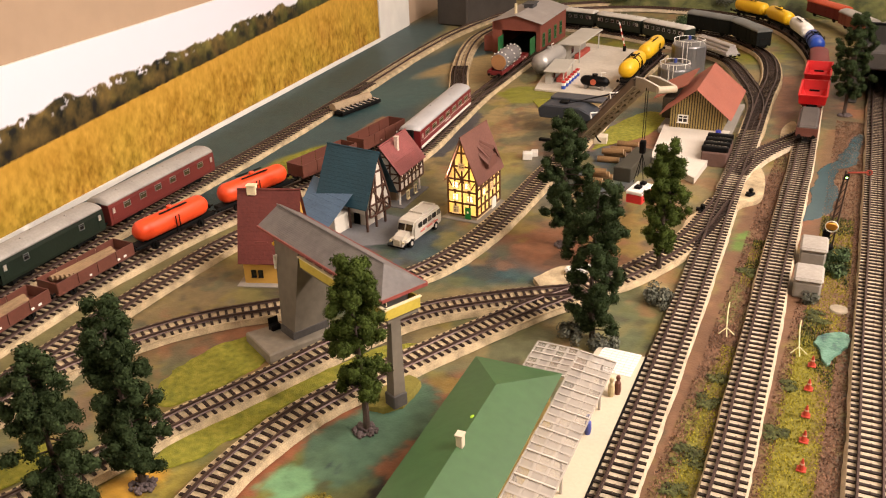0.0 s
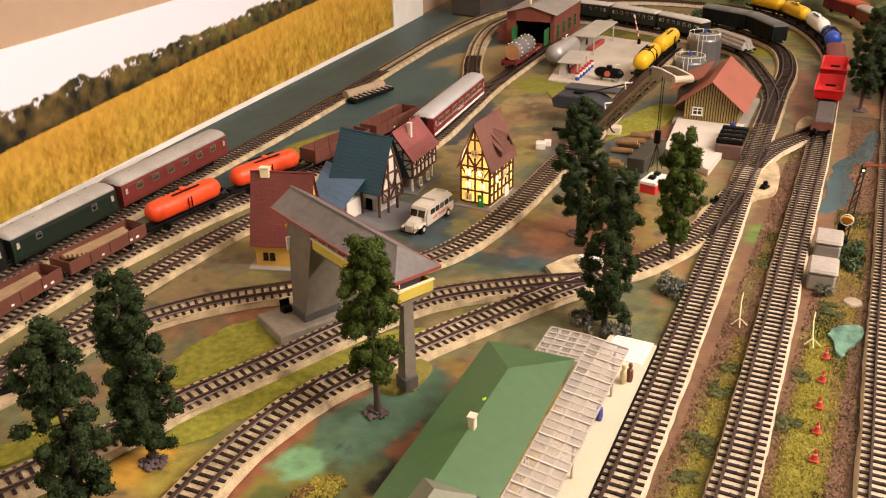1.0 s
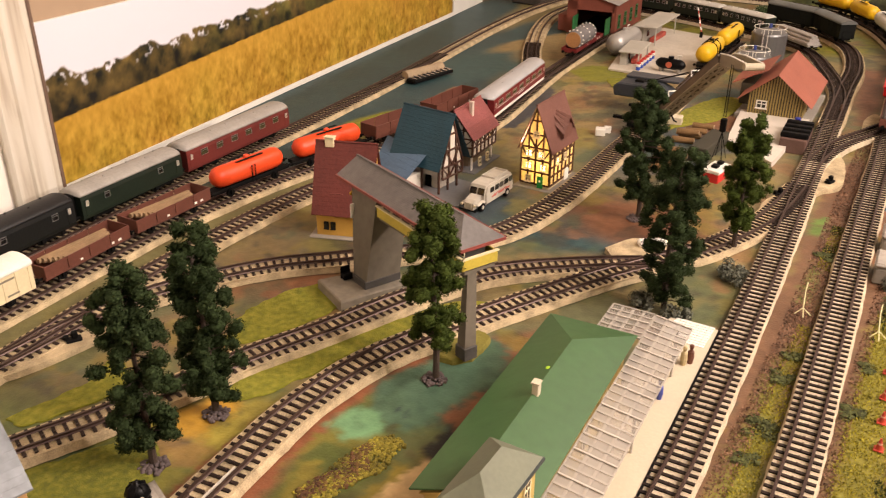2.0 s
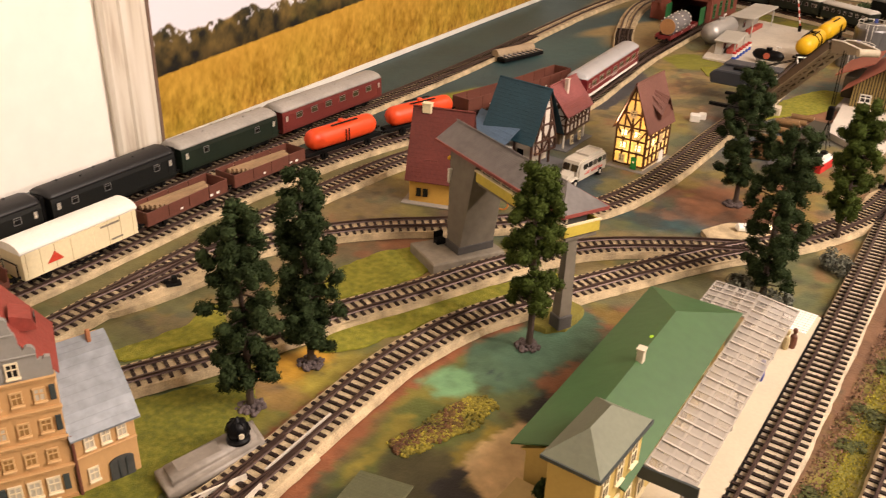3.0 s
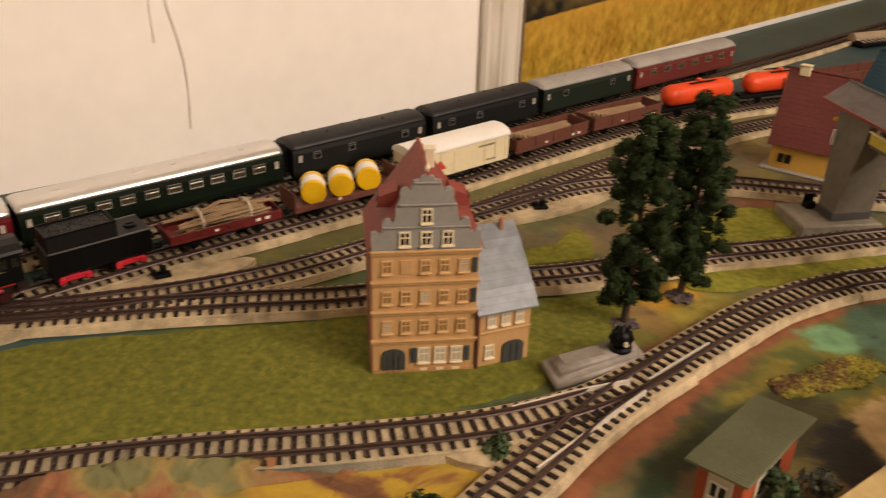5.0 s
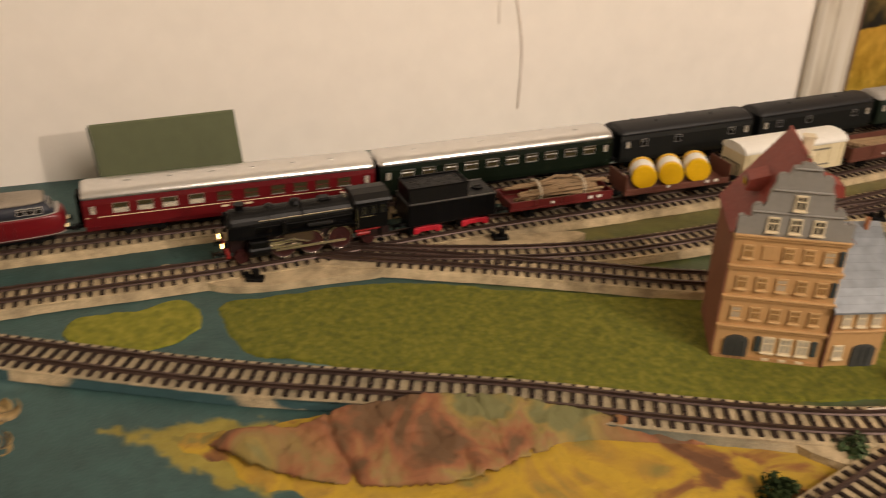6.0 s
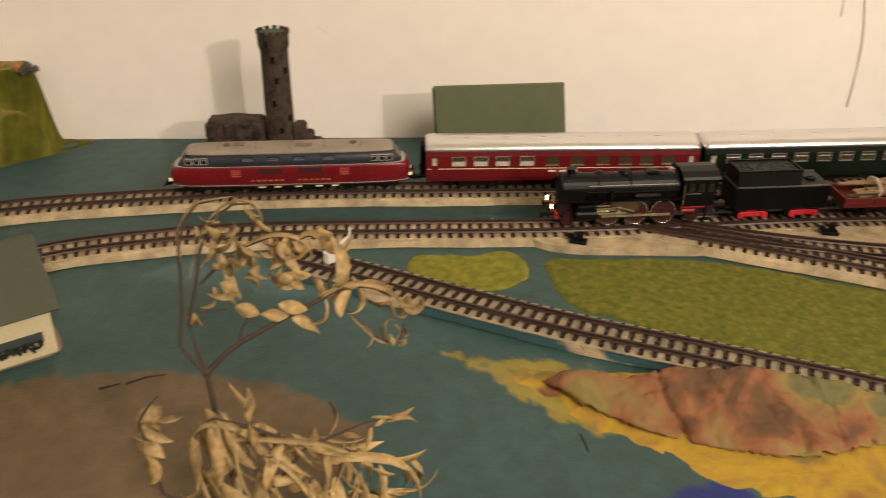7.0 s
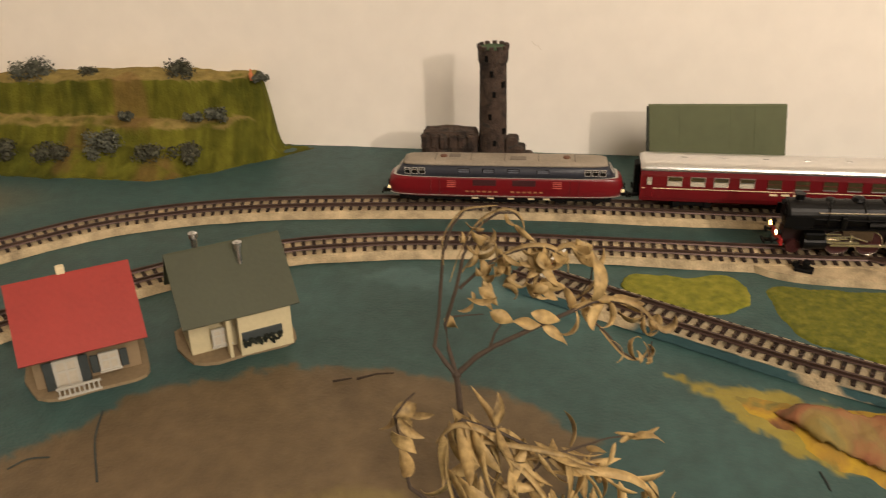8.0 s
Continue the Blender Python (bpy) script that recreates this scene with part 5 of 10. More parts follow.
def gable_roof(parent, x0, x1, y0, y1, eave, ridge, material, rows=9, over=.003, along="x", thick=.00035):
    """Two slopes with tile courses. along: the ridge's direction."""
    if along == "x":
        ym = (y0 + y1) / 2
        part("roof", courses(B(), (x0 - over, y0 - over, eave), (x1 + over, y0 - over, eave), (x1 + over, ym, ridge), (x0 - over, ym, ridge), rows, thick), material, parent)
        part("roof", courses(B(), (x0 - over, y1 + over, eave), (x1 + over, y1 + over, eave), (x1 + over, ym, ridge), (x0 - over, ym, ridge), rows, thick), material, parent)
        part("ridge_tile", cyl(B(), (x0 - over, ym, ridge), (x1 + over, ym, ridge), .0012, n=8), material, parent)
    else:
        xm = (x0 + x1) / 2
        part("roof", courses(B(), (x0 - over, y0 - over, eave), (x0 - over, y1 + over, eave), (xm, y1 + over, ridge), (xm, y0 - over, ridge), rows, thick), material, parent)
        part("roof", courses(B(), (x1 + over, y0 - over, eave), (x1 + over, y1 + over, eave), (xm, y1 + over, ridge), (xm, y0 - over, ridge), rows, thick), material, parent)
        part("ridge_tile", cyl(B(), (xm, y0 - over, ridge), (xm, y1 + over, ridge), .0012, n=8), material, parent)


def beam(parent, a, b, w=.0018, d=.0012, material=None):
    """A straight timber between two points, square in section."""
    a, b = Vector(a), Vector(b)
    bm = B()
    m = Matrix.Translation((a + b) / 2) @ (b - a).to_track_quat("Z", "Y").to_matrix().to_4x4() @ Matrix.Diagonal((w, w, (b - a).length, 1))
    bmesh.ops.create_cube(bm, size=1, matrix=m)
    return part("timber", bm, material or M_TIMBER, parent)


def half_timber(parent, x0, x1, y, z0, z1, posts, rails, face="y", apex=None, brace=True, wood=None):
    """Posts, rails and braces on one wall face, at y (or x) = y."""
    def p(u, z):
        return (u, y, z) if face == "y" else (y, u, z)
    for k in range(posts + 1):
        u = x0 + (x1 - x0) * k / posts
        top = z1
        if apex:
            top = z1 + (apex - z1) * (1 - abs(u - (x0 + x1) / 2) / ((x1 - x0) / 2)) - .002
        beam(parent, p(u, z0), p(u, max(top, z0 + .004)), material=wood)
    for k in range(rails + 1):
        z = z0 + (z1 - z0) * k / rails
        beam(parent, p(x0, z), p(x1, z), material=wood)
    if apex:
        n = 3
        for k in range(1, n):
            f = k / n
            z = z1 + (apex - z1) * f
            h = (x1 - x0) / 2 * (1 - f)
            beam(parent, p((x0 + x1) / 2 - h, z), p((x0 + x1) / 2 + h, z), material=wood)
        for s in (-1, 1):
            beam(parent, p((x0 + x1) / 2 + s * (x1 - x0) / 2, z1), p((x0 + x1) / 2, apex - .001), material=wood)
            beam(parent, p((x0 + x1) / 2, z1), p((x0 + x1) / 2 + s * (x1 - x0) * .30, z1 + (apex - z1) / n), material=wood)
    if brace:
        for k in range(posts):
            ua, ub = x0 + (x1 - x0) * k / posts, x0 + (x1 - x0) * (k + 1) / posts
            za, zb = z0 + (z1 - z0) * (rails - 1) / rails, z1
            beam(parent, p(ua, za) if k % 2 else p(ub, za), p(ub, zb) if k % 2 else p(ua, zb), .0014, material=wood)


def townhouse():
    t = thing("townhouse", pose(-.4425, .0465, 0, 0, 0, 62), "ochre town house with grey scrolled gable and red roof", "house", "model houses")
    W, D, E = .066, .055, .091
    part("wall", box(B(), W / 2, D / 2, 0, W, D, E, .0004), M_OCHREW, t)
    part("side_wall", box(B(), -.0004, D / 2, 0, .0012, D, E), mat("brick_brown", (.22, .085, .045), .7, var=.2), t, "red brown brick side wall")
    for z in (.0265, .048, .0695, .0905):
        part("cornice", box(box(B(), W / 2, -.0010, z - .0010, W + .002, .0030, .0016, .0004), W / 2, -.0006, z - .0026, W + .001, .0018, .0014), M_OCHREW, t)
    part("plinth", box(B(), W / 2, -.0006, 0, W, .0018, .004), mat("plinth_ochre", (.4, .22, .09), .6), t)
    rng = random.Random(2)
    for r, z in enumerate((.0315, .0530, .0745)):
        for k in range(5):
            x = .0095 + k * .0118
            if r == 2 and k == 1:
                part("blind_window", box(B(), x, -.0003, z, .0078, .0012, .0095, .0003), M_OCHREW, t)
                continue
            pane_window(t, pose(x, -.0004, z + .0008), .0056, .0082, M_GLASSL if (2 * k + r) % 5 == 0 else mat("ochre_glass", (.30, .165, .055), .3, bump=0), mat("frame_ochre", (.56, .36, .17), .5, var=.08))
        if r:
            part("shutter", box(B(), .0635, -.0008, z, .0032, .0012, .0100, .0002), M_SHUT, t)
    for k in range(3):
        pane_window(t, pose(.033 + k * .0105, -.0004, .0090), .0066, .0105, M_GLASSL)
        part("vent", box(B(), .033 + k * .0105, -.0012, .0028, .0045, .0008, .0016), M_FRAMEC, t)
    for x in (.0265, .0610):
        part("shutter", box(B(), x, -.0008, .0090, .0036, .0012, .0110, .0002), M_SHUT, t)
    gate = [(.006, .0005), (.006, .0150)] + [(.0135 - .0075 * math.cos(a), .0150 + .0045 * math.sin(a)) for a in np.linspace(.2, math.pi - .2, 7)] + [(.021, .0150), (.021, .0005)]
    g = part("gate", prism(B(), gate, -.0014, .0006, "y"), mat("gate_dark", (.05, .052, .05), .55), t)
    part("gate_board", box(box(box(B(), .0135, -.0016, .001, .0005, .0008, .0175), .0098, -.0016, .001, .0005, .0008, .015), .0172, -.0016, .001, .0005, .0008, .015), M_SHUT, g)
    # scrolled gable
    def outline():
        right = [(.033, E), (.033, .1030), (.0300, .1035), (.0295, .1020), (.0265, .1025)]
        right += [(.0230 + .0035 * math.cos(a), .1075 + .0042 * math.sin(a)) for a in np.linspace(-.6, 2.6, 8)]
        right += [(.0185, .1150), (.0180, .1200), (.0172, .1210)]
        right += [(.0125 + .0035 * math.cos(a), .1275 + .0040 * math.sin(a)) for a in np.linspace(-.5, 2.4, 7)]
        right += [(.0085, .1330), (.0080, .1360), (.0045, .1365), (.0035, .1385), (0, .1390)]
        return [(W / 2 + u, z) for u, z in right] + [(W / 2 - u, z) for u, z in reversed(right[:-1])]
    part("gable", prism(B(), outline(), -.0012, .0022, "y"), M_GREYG, t, "light grey scrolled plaster gable")
    for z in (.1060, .1205, .1345):
        h = .0265 if z < .11 else .017 if z < .13 else .0080
        part("gable_moulding", box(B(), W / 2, -.0016, z, h * 2, .0016, .0011, .0003), M_GREYG, t)
    for x, z in ((.020, .0945), (.033, .0945), (.046, .0945), (.033, .1095)):
        pane_window(t, pose(x, -.0014, z), .0060, .0088, M_GLASSD)
    gable_roof(t, 0, W, .003, D, E - .001, .1400, M_ROOFRED, 11, .003, "y")
    part("rear_gable", prism(B(), [(0, E), (W, E), (W / 2, .138)], D - .002, D, "y"), M_OCHREW, t)
    for s in (-1, 1):
        d = part("dormer", B() if False else prism(B(), [(W / 2 + s * .016, .112), (W / 2 + s * .029, .112), (W / 2 + s * .027, .119), (W / 2 + s * .016, .123)], .016, .032, "y"), M_ROOFRED, t)
        part("dormer_window", box(B(), W / 2 + s * .0285, .024, .1125, .0006, .008, .005), M_GLASSD, d)
    part("chimney", box(box(B(), W / 2 + .004, .028, .133, .006, .006, .012, .0006), W / 2 + .004, .028, .1445, .0072, .0072, .0012), M_FRAMEC, t)
    part("finial", lathe(B(), [(.0016, .138), (.0010, .141), (.0018, .143), (.0004, .146)], 8, (W / 2, .002, 0)), M_FRAMEC, t)


def townhouse_annex():
    t = thing("townhouse_annex", pose(-.4110, .1055, 0, 0, 0, 76), "ochre annex with grey blue slate roof and dark gate", "house", "model houses")
    W, D, E = .038, .046, .047
    part("wall", box(B(), W / 2, D / 2, 0, W, D, E, .0004), M_OCHREW, t)
    part("cornice", box(B(), W / 2, -.0008, .0275, W, .0020, .0016, .0004), M_OCHREW, t)
    part("downpipe", cyl(B(), (.0006, -.0010, 0), (.0006, -.0010, E), .0011, n=8), M_BROWNW, t)
    for k in range(3):
        pane_window(t, pose(.010 + k * .0098, -.0004, .0325), .0052, .0088, M_GLASSL)
    pane_window(t, pose(.0095, -.0004, .0085), .0056, .0090, M_GLASSL)
    gate = [(.019, .0005), (.019, .0150)] + [(.0265 - .0075 * math.cos(a), .0150 + .0032 * math.sin(a)) for a in np.linspace(.2, math.pi - .2, 7)] + [(.034, .0150), (.034, .0005)]
    g = part("gate", prism(B(), gate, -.0014, .0006, "y"), mat("gate_dark", (.05, .052, .05), .55), t)
    part("gate_board", box(box(B(), .0245, -.0016, .001, .0005, .0008, .0155), .0290, -.0016, .001, .0005, .0008, .0155), M_SHUT, g)
    m = mat("roof_zinc", (.20, .22, .24), .5, metal=.15, var=.4, scale=45)
    prof = [(-.004, E - .003), (.006, .056), (.018, .067), (.030, .078), (.040, .085)]
    dense = [(ya + (yb - ya) * k / 3, za + (zb - za) * k / 3) for (ya, za), (yb, zb) in zip(prof, prof[1:]) for k in range(3)] + [prof[-1]]
    line = [(prof[0][0], prof[0][1] - .001)]
    for p, q in zip(dense, dense[1:]):
        line += [(p[0], p[1] + .00035), (q[0], q[1] + .0002)]
    line += [(y, z - .001) for y, z in reversed(dense)][:-1]
    part("roof", prism(B(), line, -.001, W + .003, "x"), m, t, "grey blue concave roof")
    part("gable_wall", prism(B(), [(0.001, E), (.006, .053), (.018, .065), (.030, .076), (.040, .082), (D, .082), (D, E)], W - .001, W, "x"), M_OCHREW, t)
    part("gable_wall", prism(B(), [(0.001, E), (.006, .053), (.018, .065), (.030, .076), (.040, .082), (D, .082), (D, E)], 0, .001, "x"), M_OCHREW, t)
    part("back_wall", box(B(), W / 2, D - .001, E, W, .002, .035), M_OCHREW, t)
    part("chimney", box(B(), W - .008, .036, .078, .0026, .0026, .012, .0004), mat("chimney_brick", (.35, .14, .06), .7), t)


def bridge_signal_box():
    t = thing("signal_box", pose(-.359, .5065, 0, 0, 0, -23.7), "grey and yellow railway signal box bridging two tracks", "signal box", "model houses")
    z0 = .012
    bm = B()
    bot = [(-.058, -.031), (-.0365, -.031), (-.0365, .006), (-.058, .006)]
    top = [(-.079, -.017), (-.034, -.017), (-.034, .017), (-.079, .017)]
    lo = [bm.verts.new((x, y, z0)) for x, y in bot]
    hi = [bm.verts.new((x, y, .104)) for x, y in top]
    bm.faces.new(lo)
    bm.faces.new(hi)
    for k in range(4):
        bm.faces.new((lo[k], lo[(k + 1) % 4], hi[(k + 1) % 4], hi[k]))
    pyl = part("pylon", bm, M_GREYP, t)
    part("base_course", box(B(), -.0472, -.0125, z0, .0235, .0390, .0075, .0004), mat("base_dark", (.06, .055, .05), .7), t)
    part("door", box(box(B(), -.0605, -.020, z0 + .002, .0018, .0085, .020), -.0617, -.020, z0 + .002, .0006, .010, .0215), mat("door_brown", (.12, .06, .04), .6), pyl)
    part("clock", box(cyl(box(B(), -.0715, -.0185, .070, .0022, .0105, .0140, .0003), (-.0728, -.0185, .077), (-.0732, -.0185, .077), .0042, n=16), -.0733, -.0185, .077, .0004, .0006, .0034), M_WHITE, pyl, "white clock face in dark frame")
    part("lamp", box(cyl(B(), (-.077, -.014, .090), (-.083, -.016, .091), .0010, n=6), -.083, -.016, .088, .003, .003, .003, .0006), M_YELLOW, pyl)
    part("bench", box(box(B(), -.066, -.034, z0, .008, .010, .006, .001), -.069, -.034, z0, .001, .010, .012), M_BLACKM, t)
    m_y = mat("panel_yellow", (.50, .39, .055), .55, var=.18)
    part("floor_beam", box(B(), .036, -.004, .0835, .128, .030, .0025), M_GREYP, t)
    part("yellow_panel", box(B(), .036, -.0205, .0870, .128, .0016, .0095, .0003), m_y, t)
    part("yellow_panel", box(B(), .0995, -.0035, .0870, .0016, .0340, .0095, .0003), m_y, t)
    part("yellow_panel", box(B(), .036, .0130, .0870, .128, .0016, .0095, .0003), m_y, t)
    part("panel_cap", box(box(B(), .036, -.0208, .0965, .131, .0026, .0011), .0998, -.0035, .0965, .0026, .036, .0011), M_CREAM, t)
    part("cabin", box(B(), .030, -.0035, .0862, .118, .026, .0200), mat("cabin_dark", (.07, .065, .055), .5), t)
    for x in np.linspace(-.022, .084, 8):
        part("window_post", box(B(), float(x), -.0190, .097, .0014, .0012, .0095), M_FRAMEC, t)
        piece("window", window_mesh(.0115, .0075, M_FRAMEC, M_GLASSD), t, pose(float(x) + .007, -.0172, .1015))
    piece("window", window_mesh(.018, .0075, M_FRAMEC, M_GLASSD), t, pose(.0895, -.0035, .1015, 0, 0, 90))
    leg = B()
    lo = [leg.verts.new(p) for p in ((.0935, -.021, .010), (.1045, -.021, .010), (.1045, -.0095, .010), (.0935, -.0095, .010))]
    hi = [leg.verts.new(p) for p in ((.0935, -.0150, .084), (.0985, -.0150, .084), (.0985, -.006, .084), (.0935, -.006, .084))]
    leg.faces.new(lo)
    leg.faces.new(hi)
    for k in range(4):
        leg.faces.new((lo[k], lo[(k + 1) % 4], hi[(k + 1) % 4], hi[k]))
    part("leg", leg, M_GREYP, t)
    part("leg_foot", box(B(), .0990, -.0152, .006, .0130, .0135, .012, .0006), mat("base_dark", (.06, .055, .05), .7), t)
    e, r, X, Y = .1050, .1200, .098, .0225
    xr = .072
    bm = courses(B(), (-X, -Y, e), (X, -Y, e), (xr, 0, r), (-X, .002, r), 16, .00022)
    part("roof", bm, M_SLATEB, t)
    part("roof", courses(B(), (-X, Y, e), (X, Y, e), (xr, 0, r), (-X, .002, r), 16, .00022), M_SLATEB, t)
    part("roof", slab(B(), [(X, -Y, e + .0004), (X, Y, e + .0004), (xr, 0, r + .0004)], .0008), M_SLATEB, t)
    part("fascia", box(box(box(B(), 0, -Y - .0005, e - .0022, 2 * X, .0012, .0026), 0, Y + .0005, e - .0022, 2 * X, .0012, .0026), X + .0005, 0, e - .0022, .0012, 2 * Y, .0026), mat("fascia_red", (.22, .05, .04), .5), t)
    part("soffit", box(B(), 0, 0, e - .0022, 2 * X - .001, 2 * Y - .001, .0014), M_GREYP, t)
    part("ridge_cap", cyl(B(), (-X, 0, r + .0004), (xr, 0, r + .0004), .0007, n=6), M_SLATEB, t)


def signal_box_plinth():
    bm = prism(B(), [(-.456, .486), (-.4105, .4625), (-.377, .529), (-.414, .546)], 0, .0118)
    es = [e for e in bm.edges if all(v.co.z > .01 for v in e.verts)]
    bmesh.ops.bevel(bm, geom=es, offset=.0012, segments=1, affect="EDGES")
    solo("concrete_plinth", bm, mat("plinth_stained", (.22, .19, .145), .75, var=.35, scale=50), pose(0, 0, 0), "flat grey concrete plinth under the signal box", "plinth")


def red_roof_house():
    t = thing("farmhouse", pose(-.533, .5815, 0, 0, 0, 20), "yellow farmhouse under a tall steep maroon roof", "house", "model houses")
    W, D, E, R = .060, .048, .026, .100
    part("base_slab", box(B(), W / 2 - .002, D / 2 - .002, 0, W + .010, D + .012, .0016, .0005), M_CONCRETE, t)
    m = mat("wall_yellow", (.55, .32, .06), .6, var=.1)
    part("wall", box(B(), W / 2, D / 2, .0014, W, D, E, .0003), m, t)
    for x in (-0.0004, W + .0004):
        part("gable", prism(B(), [(0, E), (D, E), (D / 2, R - .002)], x - .001, x + .001, "x"), m, t)
    gable_roof(t, 0, W, 0, D, E, R, M_ROOFRED2, 16, .004, "x")
    for x in (.011, .0185):
        pane_window(t, pose(x, -.0004, .0100), .0045, .0070, M_GLASSD, M_BLACKM, False)
    part("chimney", box(box(B(), .012, D / 2, R - .006, .010, .007, .010, .0006), .012, D / 2, R + .004, .011, .008, .001), M_CREAM, t)
    part("gutter", cyl(B(), (.018, -.004, .052), (.032, -.004, .052), .0008, n=6), M_ROOFRED2, t)
    part("cart_shed", box(box(B(), W + .013, .030, .0016, .020, .026, .024, .0006), W + .013, .030, .0256, .026, .032, .0015), mat("shed_wood", (.14, .08, .06), .7), t)
    for k in range(2):
        part("cart_wheel", tube(B(), [(W + .030 + .011 * k, .012, .008 + .006 * math.sin(a)) if False else (W + .030 + .011 * k + .006 * math.cos(a), .010, .0075 + .006 * math.sin(a)) for a in np.linspace(0, 6.283, 19)], .0010, 5), mat("wheel_orange", (.55, .2, .04), .6), t)


def blue_roof_house():
    t = thing("timber_house", pose(-.545, .748, 0, 0, 0, -6), "half-timbered house with a huge dark blue roof", "house", "model houses")
    W, D, E, R = .070, .052, .034, .096
    part("base_slab", prism(B(), [(-.020, -.050), (.060, -.052), (.105, -.010), (.100, .060), (-.010, .058)], 0, .0014), mat("yard_grey", (.15, .15, .155), .7, var=.2), t)
    part("wall", box(B(), W / 2 - .004, D / 2 + .008, .0014, W - .020, D - .020, E + .004, .0003), M_PLASTERW, t)
    part("gable", prism(B(), [(.006, E), (D - .006, E), (D / 2, R - .003)], W - .003, W - .001, "x"), M_PLASTERW, t)
    part("gable", prism(B(), [(.006, E), (D - .006, E), (D / 2, R - .003)], .001, .003, "x"), M_PLASTERW, t)
    half_timber(t, .006, D - .006, W, .020, E, 3, 1, "x", R - .004)
    part("upper_floor", box(B(), W / 2, D / 2, .0220, W - .006, D - .012, .013, .0003), M_PLASTERW, t)
    gable_roof(t, 0, W, -.002, D + .002, E, R, M_ROOFBLUE, 15, .004, "x")
    for x, y in ((W - .004, .004), (W - .004, .022), (W - .004, .040), (W - .030, .004)):
        beam(t, (x, y, .0014), (x, y, E), .0022)
    pane_window(t, pose(.022, .0175, .010), .0055, .0065, M_GLASSD, M_TIMBER)
    part("door", box(B(), .040, .0175, .0014, .009, .0012, .018), M_BLACKM, t)
    lean = courses(B(), (-.014, -.030, .022), (.046, -.046, .020), (.050, .004, .050), (-.026, .020, .052), 7, .00025)
    part("lean_to_roof", lean, M_ROOFLB, t, "light blue concave lean-to roof")
    part("lean_to_wall", box(B(), .014, -.008, .0014, .050, .030, .022, .0004), M_PLASTERW, t)


def red_timber_house():
    t = thing("timber_house", pose(-.531, .828, 0, 0, 0, 3), "small half-timbered house with worn red roof", "house", "model houses")
    W, D, E, R = .050, .068, .044, .079
    part("base_slab", box(B(), W / 2, D / 2, 0, W + .012, D + .010, .0014), mat("yard_grey", (.15, .15, .155), .7, var=.2), t)
    part("lower_wall", box(B(), W / 2 - .004, D / 2 + .006, .0012, W - .018, D - .016, .022), mat("lower_wall_brown", (.22, .16, .1), .7), t)
    part("wall", box(B(), W / 2, D / 2, .0215, W, D, E - .0215, .0003), M_PLASTERW, t)
    for y in (.0005, D - .0005):
        part("gable", prism(B(), [(0, E), (W, E), (W / 2, R - .002)], y - .0009, y + .0009, "y"), M_PLASTERW, t)
    half_timber(t, 0, W, -.0008, .0215, E, 4, 2, "y", R - .003)
    half_timber(t, 0, D, W + .0006, .0215, E, 6, 2, "x")
    gable_roof(t, 0, W, 0, D, E, R, mat("roof_worn_red", (.22, .06, .055), .65, var=.25, bump=.4), 11, .004, "y")
    for y in (.004, D - .006):
        beam(t, (W - .003, y, .0012), (W - .003, y, .022), .002, material=M_WHITE)
    part("chimney", box(box(B(), W * .68, .028, R - .018, .005, .005, .022, .0005), W * .68, .028, R + .004, .0058, .0058, .001), mat("chimney_white", (.6, .5, .42), .7), t)
    for k in range(2):
        pane_window(t, pose(W + .0008, .020 + .022 * k, .005, 0, 0, 90), .006, .010, M_GLASSD, M_CREAM)


def glow_wall():
    """Thin plastic wall that lets the light of the bulb inside through."""
    m = bpy.data.materials.new("lit_infill")
    m.use_nodes = True
    nt = m.node_tree
    n, ln = nt.nodes, nt.links
    b = n["Principled BSDF"]
    b.inputs["Base Color"].default_value = (.80, .68, .40, 1)
    b.inputs["Roughness"].default_value = .6
    tr = n.new("ShaderNodeBsdfTranslucent")
    tr.inputs[0].default_value = (.95, .84, .48, 1)
    mx = n.new("ShaderNodeMixShader")
    mx.inputs[0].default_value = .6
    ln.new(b.outputs[0], mx.inputs[1])
    ln.new(tr.outputs[0], mx.inputs[2])
    ln.new(mx.outputs[0], n["Material Output"].inputs["Surface"])
    return m


